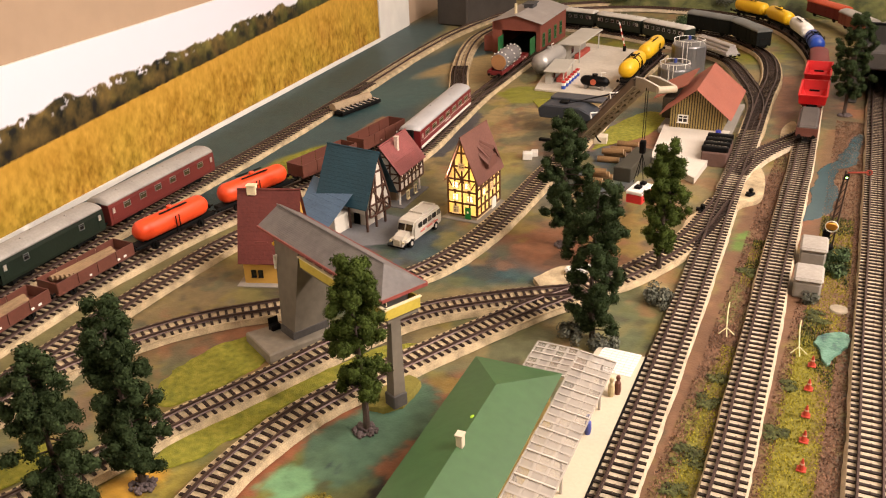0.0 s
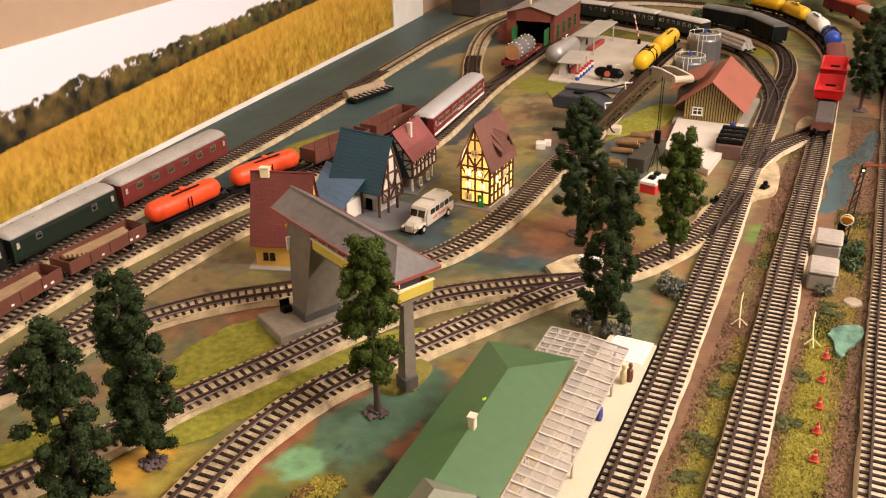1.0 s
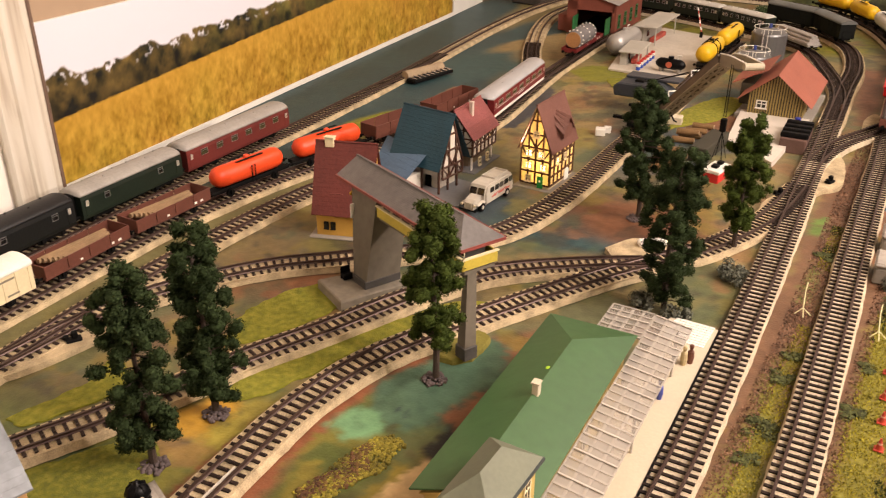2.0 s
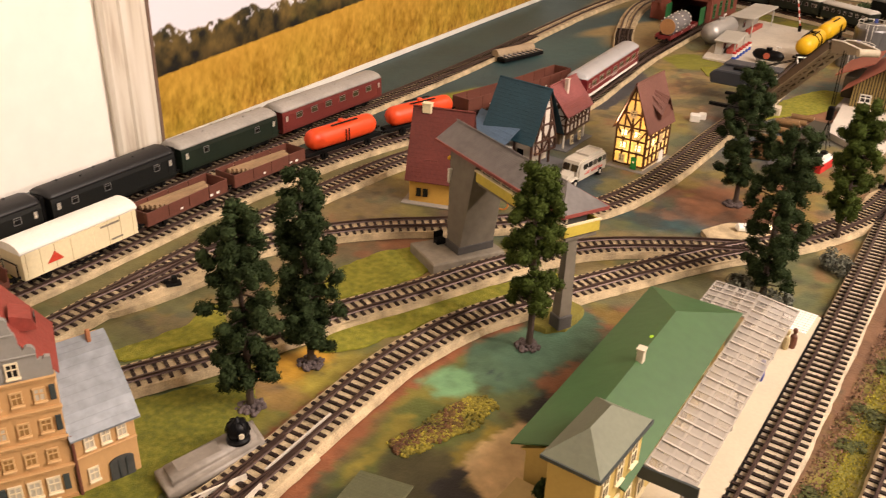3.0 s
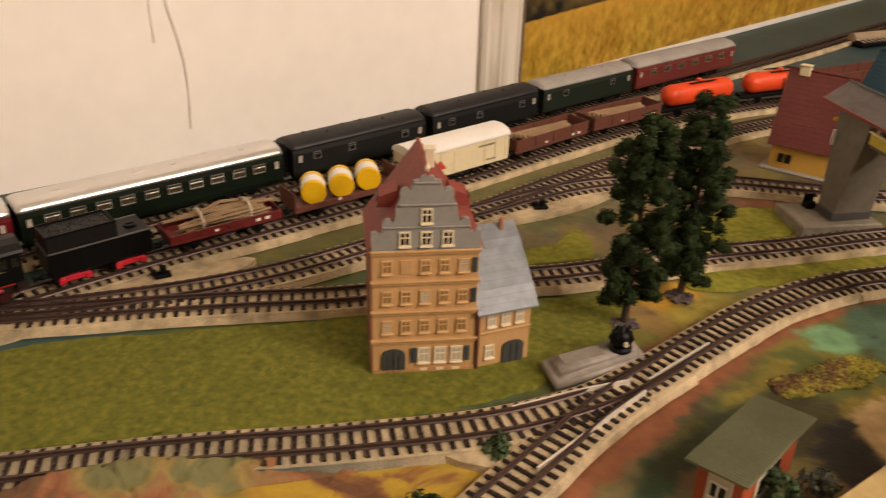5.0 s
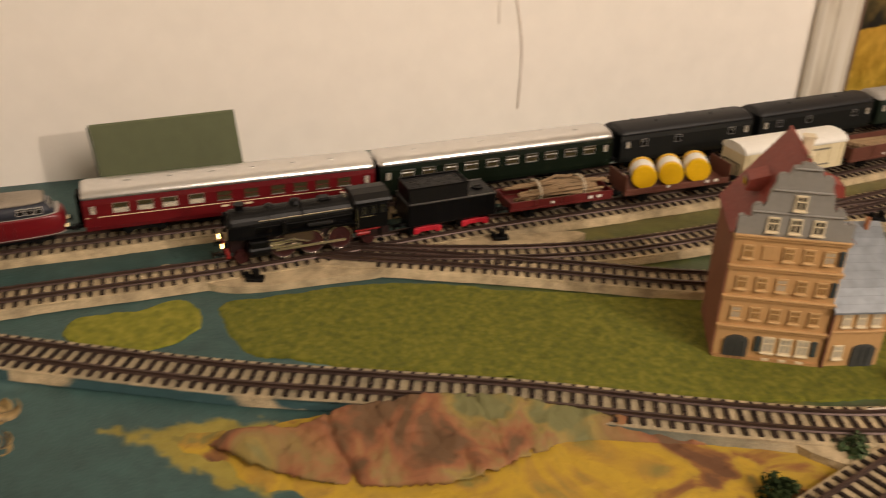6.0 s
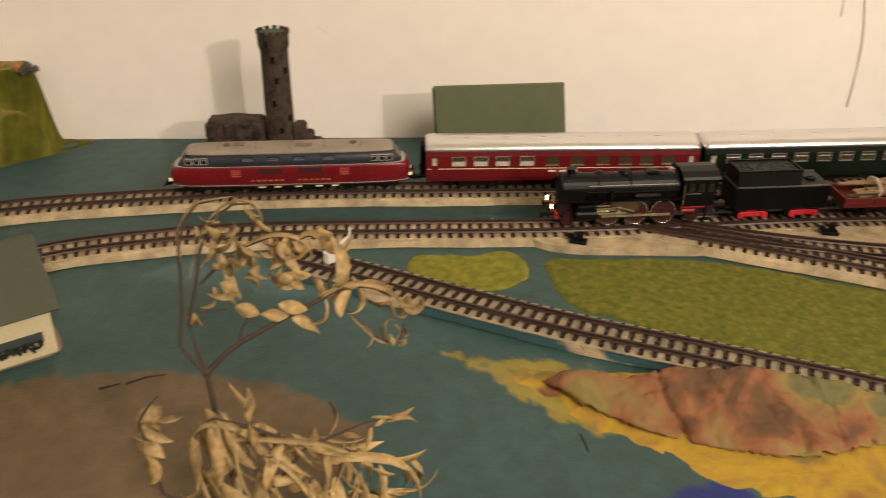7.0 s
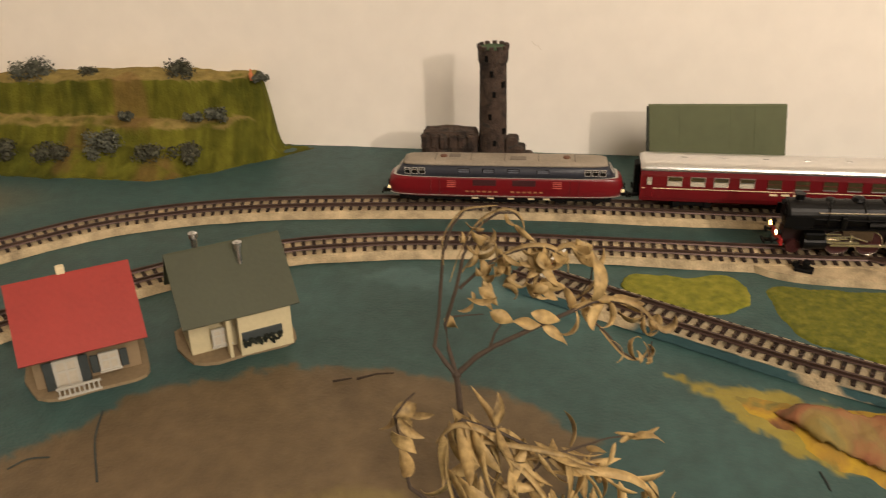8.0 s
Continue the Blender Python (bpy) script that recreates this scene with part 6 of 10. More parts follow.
def lit_house():
    t = thing("timber_house", pose(-.4105, .8265, 0, 0, 0, -1), "lit half-timbered house with glowing windows and green door", "house", "model houses")
    W, D, E, R = .0385, .066, .052, .1055
    g = glow_wall()
    part("base_slab", box(B(), W / 2, D / 2, 0, W + .014, D + .014, .0016, .0005), M_CONCRETE, t)
    part("foundation", box(B(), W / 2, D / 2, .0015, W, D, .0045), mat("foundation_cream", (.55, .47, .3), .7), t)
    th = .0008
    for nm, x, y, sx, sy in (("front_wall", W / 2, th / 2, W, th), ("rear_wall", W / 2, D - th / 2, W, th), ("side_wall", th / 2, D / 2, th, D - 2 * th), ("side_wall", W - th / 2, D / 2, th, D - 2 * th)):
        part(nm, box(B(), x, y, .006, sx, sy, E - .006), g, t, "cream infill glowing from the bulb inside")
    for y in (0, D - th):
        part("gable", prism(B(), [(0, E), (W, E), (W / 2, R - .002)], y, y + th, "y"), g, t)
    wood = mat("timber_red_brown", (.085, .035, .014), .7, var=.25)
    half_timber(t, 0, W, -.0006, .0060, E, 4, 3, "y", R - .003, wood=wood)
    half_timber(t, 0, D, W + .0006, .0060, E, 6, 4, "x", wood=wood)
    glow = mat("bulb_window", (1, .78, .34), .4, emit=7)
    for x, z in ((.0105, .041), (.0270, .041), (.0105, .0255), (.0300, .0250)):
        pane_window(t, pose(x, -.0010, z), .0075, .0075, glow, M_CREAM)
    pane_window(t, pose(W / 2, -.0010, .0655), .0075, .0070, M_GLASSL, M_CREAM)
    pane_window(t, pose(.0105, -.0010, .0085), .0070, .0080, M_GLASSL, M_CREAM)
    for y in (.018, .040):
        pane_window(t, pose(W + .0010, y, .030, 0, 0, 90), .006, .008, glow if y < .02 else M_GLASSL, M_CREAM)
    d = part("door", box(B(), .0270, -.0016, .0020, .0075, .0016, .0150, .0003), mat("door_green", (.01, .30, .06), .45), t, "bright green door")
    part("door_window", box(B(), .0270, -.0027, .0100, .0020, .0006, .0025), M_WHITE, d)
    part("arch", prism(B(), [(.040, .0015), (.040, .012)] + [(.046 - .006 * math.cos(a), .012 + .005 * math.sin(a)) for a in np.linspace(.2, 2.9, 6)] + [(.052, .012), (.052, .0015)], W, W + .002, "x"), M_WHITE, t)
    roof = mat("roof_brown", (.15, .062, .045), .65, var=.2, bump=.35)
    gable_roof(t, 0, W, 0, D, E - .004, R, roof, 14, .0045, "y")
    dm = part("dormer", prism(B(), [(W / 2 + .002, .060), (W + .004, .060), (W + .004, .074), (W / 2 + .002, .092)], .026, .050, "y"), roof, t)
    part("dormer_roof", courses(B(), (W / 2 - .002, .022, .088), (W + .006, .022, .066), (W + .006, .038, .086), (W / 2 - .002, .038, .094), 5, .0007), roof, dm)
    part("dormer_roof", courses(B(), (W / 2 - .002, .054, .088), (W + .006, .054, .066), (W + .006, .038, .086), (W / 2 - .002, .038, .094), 5, .0007), roof, dm)
    bulb = bpy.data.lights.new("house_bulb", "POINT")
    bulb.energy, bulb.color, bulb.shadow_soft_size = 2.3, (1, .84, .52), .004
    o = new("house_bulb", bulb)
    o.location = (-.4105 + .021, .8265 + .014, .030)


def station():
    t = thing("station_building", pose(0, 0, 0), "yellow station building with a large green hipped roof", "station", "model houses")
    hall = pose(-.1968, .2480, 0, 0, 0, 3.4)
    W, L, e, r = .0700, .2235, .0585, .0725
    hip = L - .050

    def put(name, bm, material, label=""):
        bmesh.ops.transform(bm, matrix=hall, verts=bm.verts)
        return part(name, bm, material, t, label)
    put("wall", box(B(), W / 2, L / 2, 0, W - .014, L - .012, e - .001, .0005), M_YELLOWW)
    put("roof", slab(B(), [(0, 0, e), (0, L, e), (W / 2, hip, r), (W / 2, 0, r)], .0011), M_ROOFGRN)
    put("roof", slab(B(), [(W, 0, e), (W, L, e), (W / 2, hip, r), (W / 2, 0, r)], .0011), M_ROOFGRN)
    put("roof", slab(B(), [(0, L, e), (W, L, e), (W / 2, hip, r)], .0011), M_ROOFGRN)
    put("south_gable", prism(B(), [(.006, e - .002), (W - .006, e - .002), (W / 2, r - .0025)], .0010, .0060, "y"), M_YELLOWW)
    put("soffit", box(B(), W / 2, L / 2 + .004, e - .0026, W - .004, L - .012, .0012), M_CREAM)
    put("chimney", box(box(B(), W * .52, .1025, r - .006, .0046, .0052, .0140, .0004), W * .52, .1025, r + .0078, .0056, .0062, .0009), M_PLAT)
    put("roof_spot", lathe(B(), [(.0022, r - .0022), (.0022, r - .0010), (.0010, r - .0006)], 10, (W * .47, .1340, 0)), mat("lime_spot", (.30, .52, .03), .6), "small lime green dab")
    for y in (.05, .09, .13, .17):
        for x, a in ((.0068, -90), (W - .0068, 90)):
            o = pane_window(t, hall @ pose(x, y, .016, 0, 0, a), .012, .020, M_GLASSD, M_CREAM)
    # flat roofed annex
    part("annex", box(B(), -.1610, .1930, 0, .0580, .1090, .0345, .0006), M_YELLOWW, t)
    part("terrace", box(B(), -.1610, .1930, .0345, .0600, .1110, .0018, .0005), mat("terrace_ochre", (.45, .33, .14), .75, var=.2, scale=60), t, "flat ochre terrace roof")
    # taller end block
    a0, a1, b0, b1, e2, r2 = -.1625, -.1285, .219, .281, .0875, .1010
    part("end_block", box(B(), (a0 + a1) / 2, (b0 + b1) / 2, 0, a1 - a0 - .006, b1 - b0 - .006, e2, .0005), M_YELLOWW, t)
    m = mat("roof_grey_green", (.135, .145, .10), .6, var=.15)
    am, bm_ = (a0 + a1) / 2, (b0 + b1) / 2
    part("end_roof", slab(slab(slab(slab(B(), [(a0, b0, e2), (a1, b0, e2), (am, bm_ - .012, r2)], .001), [(a0, b1, e2), (a1, b1, e2), (am, bm_ + .012, r2)], .001), [(a0, b0, e2), (a0, b1, e2), (am, bm_ + .012, r2), (am, bm_ - .012, r2)], .001), [(a1, b0, e2), (a1, b1, e2), (am, bm_ + .012, r2), (am, bm_ - .012, r2)], .001), m, t, "grey green hipped roof")
    part("eave_board", box(box(B(), am, b0, e2 - .002, a1 - a0, .0014, .0022), a1, bm_, e2 - .002, .0014, b1 - b0, .0022), M_SHUT, t)
    for z in (.010, .040, .066):
        for y in (.232, .249, .266):
            pane_window(t, pose(a1 - .0026, y, z, 0, 0, 90), .007, .014, M_GLASSD, M_CREAM)


def platform():
    t = thing("platform", pose(0, 0, 0), "pale station platform, shaded gap at the track drawn as a black strip", "platform")
    part("slab", prism(B(), [(-.1494, .262), (-.0935, .262), (-.1065, .600), (-.1494, .600)], 0, .0080), M_PLAT, t)
    # Black strip draws the shade in the gap between platform and track.
    part("edge", prism(B(), [(-.0933, .262), (-.0915, .262), (-.1045, .600), (-.1063, .600)], 0, .0083), M_BLACKM, t)
    bm = B()
    for j in range(9):
        for k in range(7):
            box(bm, -.1420 + k * .0050, .566 + j * .0042, .0080, .0046, .0036, .0005)
    part("tile_field", bm, M_WHITE, t)


def canopy():
    t = thing("platform_canopy", pose(-.1195, .400, 0) @ pose(0, 0, 0, 0, 0, 2.6) @ pose(.1195, -.400, 0), "glazed platform canopy with grey plastic glazing bars", "canopy")
    gl = bpy.data.materials.new("canopy_glass")
    gl.use_nodes = True
    b = gl.node_tree.nodes["Principled BSDF"]
    b.inputs["Base Color"].default_value = (.35, .32, .29, 1)
    b.inputs["Roughness"].default_value, b.inputs["Alpha"].default_value = .30, .55
    bar = mat("canopy_bar", (.44, .40, .35), .5, var=.12)
    flat = bpy.data.materials.new("canopy_milky_plastic")
    flat.use_nodes = True
    b = flat.node_tree.nodes["Principled BSDF"]
    b.inputs["Base Color"].default_value = (.47, .435, .385, 1)
    b.inputs["Roughness"].default_value, b.inputs["Alpha"].default_value = .35, .50
    y0, y1, xa, xb = .282, .515, -.134, -.1055
    clear = gl.copy()
    clear.name = "canopy_glass_clear"
    clear.node_tree.nodes["Principled BSDF"].inputs["Alpha"].default_value = .38

    def bay(px, py, qx, qy, za, zb, cols, rows, seed):
        """A glazed field from (px, py) to (qx, qy), falling from za to zb along x."""
        rng = random.Random(seed)

        def z(x):
            return za + (zb - za) * (x - px) / (qx - px)
        for i in range(cols):
            for j in range(rows):
                a, b = px + (qx - px) * i / cols, px + (qx - px) * (i + 1) / cols
                c, d = py + (qy - py) * j / rows, py + (qy - py) * (j + 1) / rows
                part("pane", slab(B(), [(a + .0004, c + .0004, z(a)), (b - .0004, c + .0004, z(b)), (b - .0004, d - .0004, z(b)), (a + .0004, d - .0004, z(a))], .0005), clear if rng.random() < .35 else gl, t)
        for i in range(cols + 1):
            x = px + (qx - px) * i / cols
            h = .0007 if i in (0, cols) else .0011
            part("glazing_bar", slab(B(), [(x - h, py, z(x) + .0006), (x + h, py, z(x) + .0006), (x + h, qy, z(x) + .0006), (x - h, qy, z(x) + .0006)], .0005), flat, t)
        for j in range(rows + 1):
            y = py + (qy - py) * j / rows
            if j % 3 == 0:
                part("glazing_bar", beam_mesh((px, y, za + .0006), (qx, y, zb + .0006), .0014), bar, t)
            else:
                part("glazing_bar", slab(B(), [(px, y - .0009, za + .0010), (qx, y - .0009, zb + .0010), (qx, y + .0009, zb + .0010), (px, y + .0009, za + .0010)], .0004), flat, t)

    bay(xa, y0, xb, y1, .0555, .0515, 3, 27, 3)
    bay(-.169, .476, xa - .001, .516, .0562, .0556, 4, 5, 4)
    part("end_panel", box(B(), (xa + xb) / 2, y0 - .001, .0470, xb - xa + .006, .0018, .0085), M_SHUT, t)
    for y in (.300, .405, .510):
        part("post", cyl(B(), (-.1150, float(y), .008), (-.1150, float(y), .0520), .0011, n=8), bar, t)


def beam_mesh(a, b, w):
    a, b = Vector(a), Vector(b)
    bm = B()
    bmesh.ops.create_cube(bm, size=1, matrix=Matrix.Translation((a + b) / 2) @ (b - a).to_track_quat("Z", "Y").to_matrix().to_4x4() @ Matrix.Diagonal((w, w, (b - a).length, 1)))
    return bm


def cottage(m, wall, roof, label, W=.074, D=.050, E=.024, R=.060, porch=True, steel=False):
    """A small holiday house: local x along the front, front at y = 0."""
    t = thing("cottage", m, label, "house", "holiday cottages")
    rng = random.Random(len(label))
    trim = mat("cottage_trim", (.46, .44, .38), .5, var=.12)
    pts = [(W / 2 + (W * .585 + rng.uniform(-.004, .003)) * math.copysign(abs(math.cos(a)) ** .55, math.cos(a)), D / 2 + (D * .63 + rng.uniform(-.004, .003)) * math.copysign(abs(math.sin(a)) ** .55, math.sin(a))) for a in np.linspace(0, 2 * math.pi, 25)[:-1]]
    part("base", prism(B(), pts, 0, .0022), mat("cottage_base", (.24, .175, .10), .8, var=.2, bump=.4), t)
    part("wall", box(B(), W / 2, D / 2 + .005, .002, W, D - .010, E, .0004), wall, t)
    for x in (.0004, W - .0004):
        part("gable", prism(B(), [(0.006, E), (D, E), (D / 2, R - .004)], x - .0008, x + .0008, "x"), wall, t)
    ym = D * .55
    part("roof", slab(B(), [(-.005, -.009, E - .002), (W + .005, -.009, E - .002), (W + .005, ym, R), (-.005, ym, R)], .0016), roof, t)
    part("roof", slab(B(), [(-.005, D + .006, E + .001), (W + .005, D + .006, E + .001), (W + .005, ym, R), (-.005, ym, R)], .0016), roof, t)
    part("roof_joint", slab(B(), [(-.005, .002, E + .0070), (W + .005, .002, E + .0070), (W + .005, .0034, E + .0082), (-.005, .0034, E + .0082)], .0014), roof, t)
    for s in (-1, 1):
        x = W * .30 if s < 0 else W * .70
        tall = porch and s < 0
        pane_window(t, pose(x, .0046, .0035 if tall else .0085), .0125 if tall else .010, .0180 if tall else .011, M_GLASSL, trim)
        for k in (-1, 1):
            if porch:
                part("shutter", box(B(), x + k * (.0100 if tall else .0085), .0044, .0030 if tall else .0080, .0055 if tall else .0045, .0012, .0195 if tall else .012, .0003), M_SHUT, t)
    if porch:
        bm = B()
        for x in np.linspace(.012, .034, 9):
            box(bm, float(x), -.0050, .0022, .0009, .0009, .006)
        box(box(bm, .023, -.0050, .0080, .025, .0012, .0012), .023, -.0050, .0020, .025, .0012, .0012)
        part("balcony_rail", bm, trim, t, "white turned balcony railing")
        part("chimney", box(B(), W * .45, ym + .002, R - .004, .005, .005, .008, .0006), M_CREAM, t)
    else:
        part("partition", box(B(), W * .36, .001, .002, .0022, .010, E - .003), wall, t)
        part("long_window", box(B(), W * .68, -.0058, .0125, .026, .0012, .0065, .0004), M_SHUT, t)
        bm = B()
        for k in range(60):
            f, g = rng.uniform(-.0135, .0135), rng.uniform(0, .004)
            tube(bm, [(W * .66 + f, -.0062, .0105 + g), (W * .66 + f + rng.uniform(-.002, .002), -.0088 - rng.uniform(0, .0015), .0095 + g + rng.uniform(-.001, .003))], .0008, 4)
        part("window_box", bm, mat("box_plants", (.012, .016, .010), .8, var=.3), t, "dark plants in a window box")
        part("front_bay", box(B(), W * .72, -.0002, .002, W * .54, .0105, E - .0045, .0004), wall, t)
    if steel:
        for x, y, z in ((W * .62, ym - .010, R - .008), (W * .25, ym + .008, R - .004)):
            part("stovepipe", lathe(B(), [(.0020, z - .004), (.0020, z + .007), (.0030, z + .0075), (.0030, z + .0105), (.0012, z + .0115)], 14, (x, y, 0)), mat("steel", (.6, .6, .6), .2, metal=.95), t, "shiny steel stovepipe")


townhouse()
townhouse_annex()
bridge_signal_box()
signal_box_plinth()
red_roof_house()
blue_roof_house()
red_timber_house()
lit_house()
station()
platform()
canopy()
cottage(pose(-.4545, -.6165, 0, 0, 0, 125), mat("cottage_cream", (.55, .48, .30), .55, var=.12), mat("roof_olive", (.056, .062, .036), .6, var=.12), "cream cottage with olive roof and steel stovepipes", .063, .047, .0345, .0685, False, True)
cottage(pose(-.4070, -.6940, 0, 0, 0, 125), mat("cottage_tan", (.25, .18, .105), .65, var=.12), mat("roof_scarlet", (.31, .032, .024), .5, var=.12), "tan cottage with bright red roof and white balcony", .061, .050, .0335, .067, True, False)

# ---------------------------------------------------------------- vegetation and scenery
def island_tint(m, amount=.5):
    """Each loose leaf or flake takes its own shade."""
    nt = m.node_tree
    b = nt.nodes["Principled BSDF"]
    src = b.inputs["Base Color"].links[0].from_socket
    g = nt.nodes.new("ShaderNodeNewGeometry")
    rng = nt.nodes.new("ShaderNodeMapRange")
    rng.inputs[3].default_value, rng.inputs[4].default_value = 1 - amount, 1 + amount
    hsv = nt.nodes.new("ShaderNodeHueSaturation")
    nt.links.new(g.outputs["Random Per Island"], rng.inputs[0])
    nt.links.new(rng.outputs[0], hsv.inputs["Value"])
    nt.links.new(src, hsv.inputs["Color"])
    nt.links.new(hsv.outputs[0], b.inputs["Base Color"])
    return m


M_LEAF = island_tint(mat("tree_foliage", (.030, .046, .018), .9, var=.40, scale=260, bump=.6, spec=.06), .38)
M_LEAFL = island_tint(mat("tree_foliage_light", (.050, .072, .015), .9, var=.40, scale=260, bump=.6, spec=.06), .38)
M_BARK = mat("bark", (.06, .04, .03), .8, var=.3, scale=250, bump=.5)
M_SAGE = island_tint(mat("sage_moss", (.11, .115, .085), .85, var=.3, bump=0), .45)
M_SAGED = island_tint(mat("sage_dark", (.080, .080, .052), .9, var=.35, bump=0), .5)
M_BUSH = island_tint(mat("bush_green", (.05, .085, .03), .85, var=.3, bump=0), .5)
def ramp_material(name, stops, scale, rough=.8, bump=.5, detail=6, twist=.6):
    m = bpy.data.materials.new(name)
    m.use_nodes = True
    nt = m.node_tree
    n, ln = nt.nodes, nt.links
    b = n["Principled BSDF"]
    b.inputs["Roughness"].default_value = rough
    tc = n.new("ShaderNodeTexCoord")
    nz = n.new("ShaderNodeTexNoise")
    nz.inputs["Scale"].default_value, nz.inputs["Detail"].default_value = scale, detail
    nz.inputs["Distortion"].default_value = twist
    ln.new(tc.outputs["Object"], nz.inputs["Vector"])
    r = n.new("ShaderNodeValToRGB")
    while len(r.color_ramp.elements) < len(stops):
        r.color_ramp.elements.new(.5)
    for e, (p, c) in zip(r.color_ramp.elements, stops):
        e.position, e.color = p, (*c, 1)
    ln.new(nz.outputs["Fac"], r.inputs["Fac"])
    ln.new(r.outputs["Color"], b.inputs["Base Color"])
    f = n.new("ShaderNodeTexNoise")
    f.inputs["Scale"].default_value, f.inputs["Detail"].default_value = scale * 6, 4
    ln.new(tc.outputs["Object"], f.inputs["Vector"])
    bp = n.new("ShaderNodeBump")
    bp.inputs["Strength"].default_value, bp.inputs["Distance"].default_value = bump, .002
    ln.new(f.outputs["Fac"], bp.inputs["Height"])
    ln.new(bp.outputs["Normal"], b.inputs["Normal"])
    return m


M_GRASS = ramp_material("grass_mat", [(.32, (.160, .168, .012)), (.44, (.210, .212, .014)), (.54, (.245, .238, .018)), (.66, (.31, .285, .032))], 160, .95, 1.0, 10, 0)
M_GRASSD = ramp_material("grass_mat_dark", [(.32, (.105, .116, .008)), (.44, (.142, .151, .009)), (.54, (.168, .172, .011)), (.66, (.225, .216, .020))], 210, .95, 1.0, 10, 0)


def flakes(n, centres, radius, size, seed):
    """Loose small leaves round clump centres, as one mesh."""
    rng = np.random.default_rng(seed)
    c = np.repeat(np.asarray(centres), n, 0)
    d = rng.normal(size=c.shape)
    d /= np.linalg.norm(d, axis=1)[:, None]
    p = c + d * radius * rng.uniform(.15, 1.0, (len(c), 1)) ** .5 * rng.uniform(.8, 1.1, (len(c), 1))
    a = rng.normal(size=c.shape)
    a = a - d * (a * d).sum(1)[:, None] * .6
    a /= np.linalg.norm(a, axis=1)[:, None]
    b = np.cross(a, d)
    b /= np.linalg.norm(b, axis=1)[:, None] + 1e-9
    s = size * rng.uniform(.6, 1.3, (len(c), 1))
    v = np.stack([p - a * s, p - b * s * .7, p + a * s, p + b * s * .7 + d * s * .3], 1).reshape(-1, 3)
    me = bpy.data.meshes.new("flakes")
    k = len(c)
    me.vertices.add(4 * k)
    me.vertices.foreach_set("co", v.ravel().astype(np.float32))
    me.loops.add(4 * k)
    me.loops.foreach_set("vertex_index", np.arange(4 * k))
    me.polygons.add(k)
    me.polygons.foreach_set("loop_start", np.arange(0, 4 * k, 4))
    me.update(calc_edges=True)
    return me


def tree(x, y, height, width, label, seed, bare=.20, leaf=None, lean=(0, 0), base=True):
    t = thing("tree", pose(x, y, 0), label, "tree", "model trees")
    rng = random.Random(seed)
    h = height
    spine = [(lean[0] * f + .0015 * math.sin(5 * f + seed), lean[1] * f + .0015 * math.cos(4 * f), h * .97 * f) for f in np.linspace(0, 1, 9)]
    part("trunk", tube(B(), spine, .0030, 8, .25), M_BARK, t)
    centres = []
    bm = B()
    levels = 13
    for k in range(levels):
        f = bare + (1 - bare) * k / (levels - 1)
        g = (f - bare) / (1 - bare)
        env = min(1, .60 + g * 1.6) * (1 - max(0, g - .55) ** 1.6 * 1.75)
        n = rng.choice((4, 5, 5)) if k < levels - 2 else 3
        a0 = rng.uniform(0, 6.28)
        for j in range(n):
            if rng.random() < .14 and k < 9:
                continue
            a = a0 + 6.283 * j / n + rng.uniform(-.4, .4)
            r = width * .5 * env * rng.uniform(.42, 1.02)
            z = h * f + rng.uniform(-.005, .003)
            sx, sy = lean[0] * f, lean[1] * f
            tip = (sx + r * math.cos(a), sy + r * math.sin(a), z - .002)
            tube(bm, [(sx, sy, z - .006), tip], .0009, 4, .4)
            centres.append(tip)
            for _ in range(2):
                centres.append((tip[0] + rng.uniform(-.005, .005), tip[1] + rng.uniform(-.005, .005), tip[2] + rng.uniform(-.004, .006)))
            if r > .009:
                centres.append((sx + r * .5 * math.cos(a + .2), sy + r * .5 * math.sin(a + .2), z + rng.uniform(-.003, .005)))
    part("branchwork", bm, M_BARK, t)
    lumps = foam(centres, .0030, seed)
    lumps.materials.append(leaf or M_LEAF)
    crown = piece("crown", lumps, t, pose(0, 0, 0))
    frizz = flakes(230, centres, .0058, .0010, seed)
    frizz.materials.append(leaf or M_LEAF)
    piece("loose_flock", frizz, crown, pose(0, 0, 0))
    if base:
        ring = [(rng.uniform(0, 6.283), .0100 * rng.random() ** .5) for _ in range(70)]
        foot = foam([(r * math.cos(a), r * math.sin(a), .0004 + .0016 * (1 - r / .011)) for a, r in ring], .0016, seed + 5)
        foot.materials.append(mat("tree_foot", (.10, .075, .072), .85, var=.4))
        piece("foot", foot, t, pose(0, 0, .0005))
    return t


tree(-.3955, .2280, .150, .050, "tall dark green model tree with a bare trunk", 11, .20)
tree(-.4010, .2930, .152, .046, "dark green model tree on a stone foot", 12, .16)
tree(-.2835, .4170, .153, .044, "slim green model tree beside the signal box", 13, .26, M_LEAFL)
tree(-.2530, .8040, .152, .060, "dark model tree on a brown ground ring", 14, .20)
tree(-.1635, .6240, .149, .060, "dark leafy model tree behind the station", 15, .14, base=False)
tree(-.1370, .7740, .140, .040, "slim light green model tree beside the main track", 16, .28, M_LEAFL, base=False)
tree(-.0010, 1.4330, .157, .058, "tall model tree beside the outer track", 17, .26)


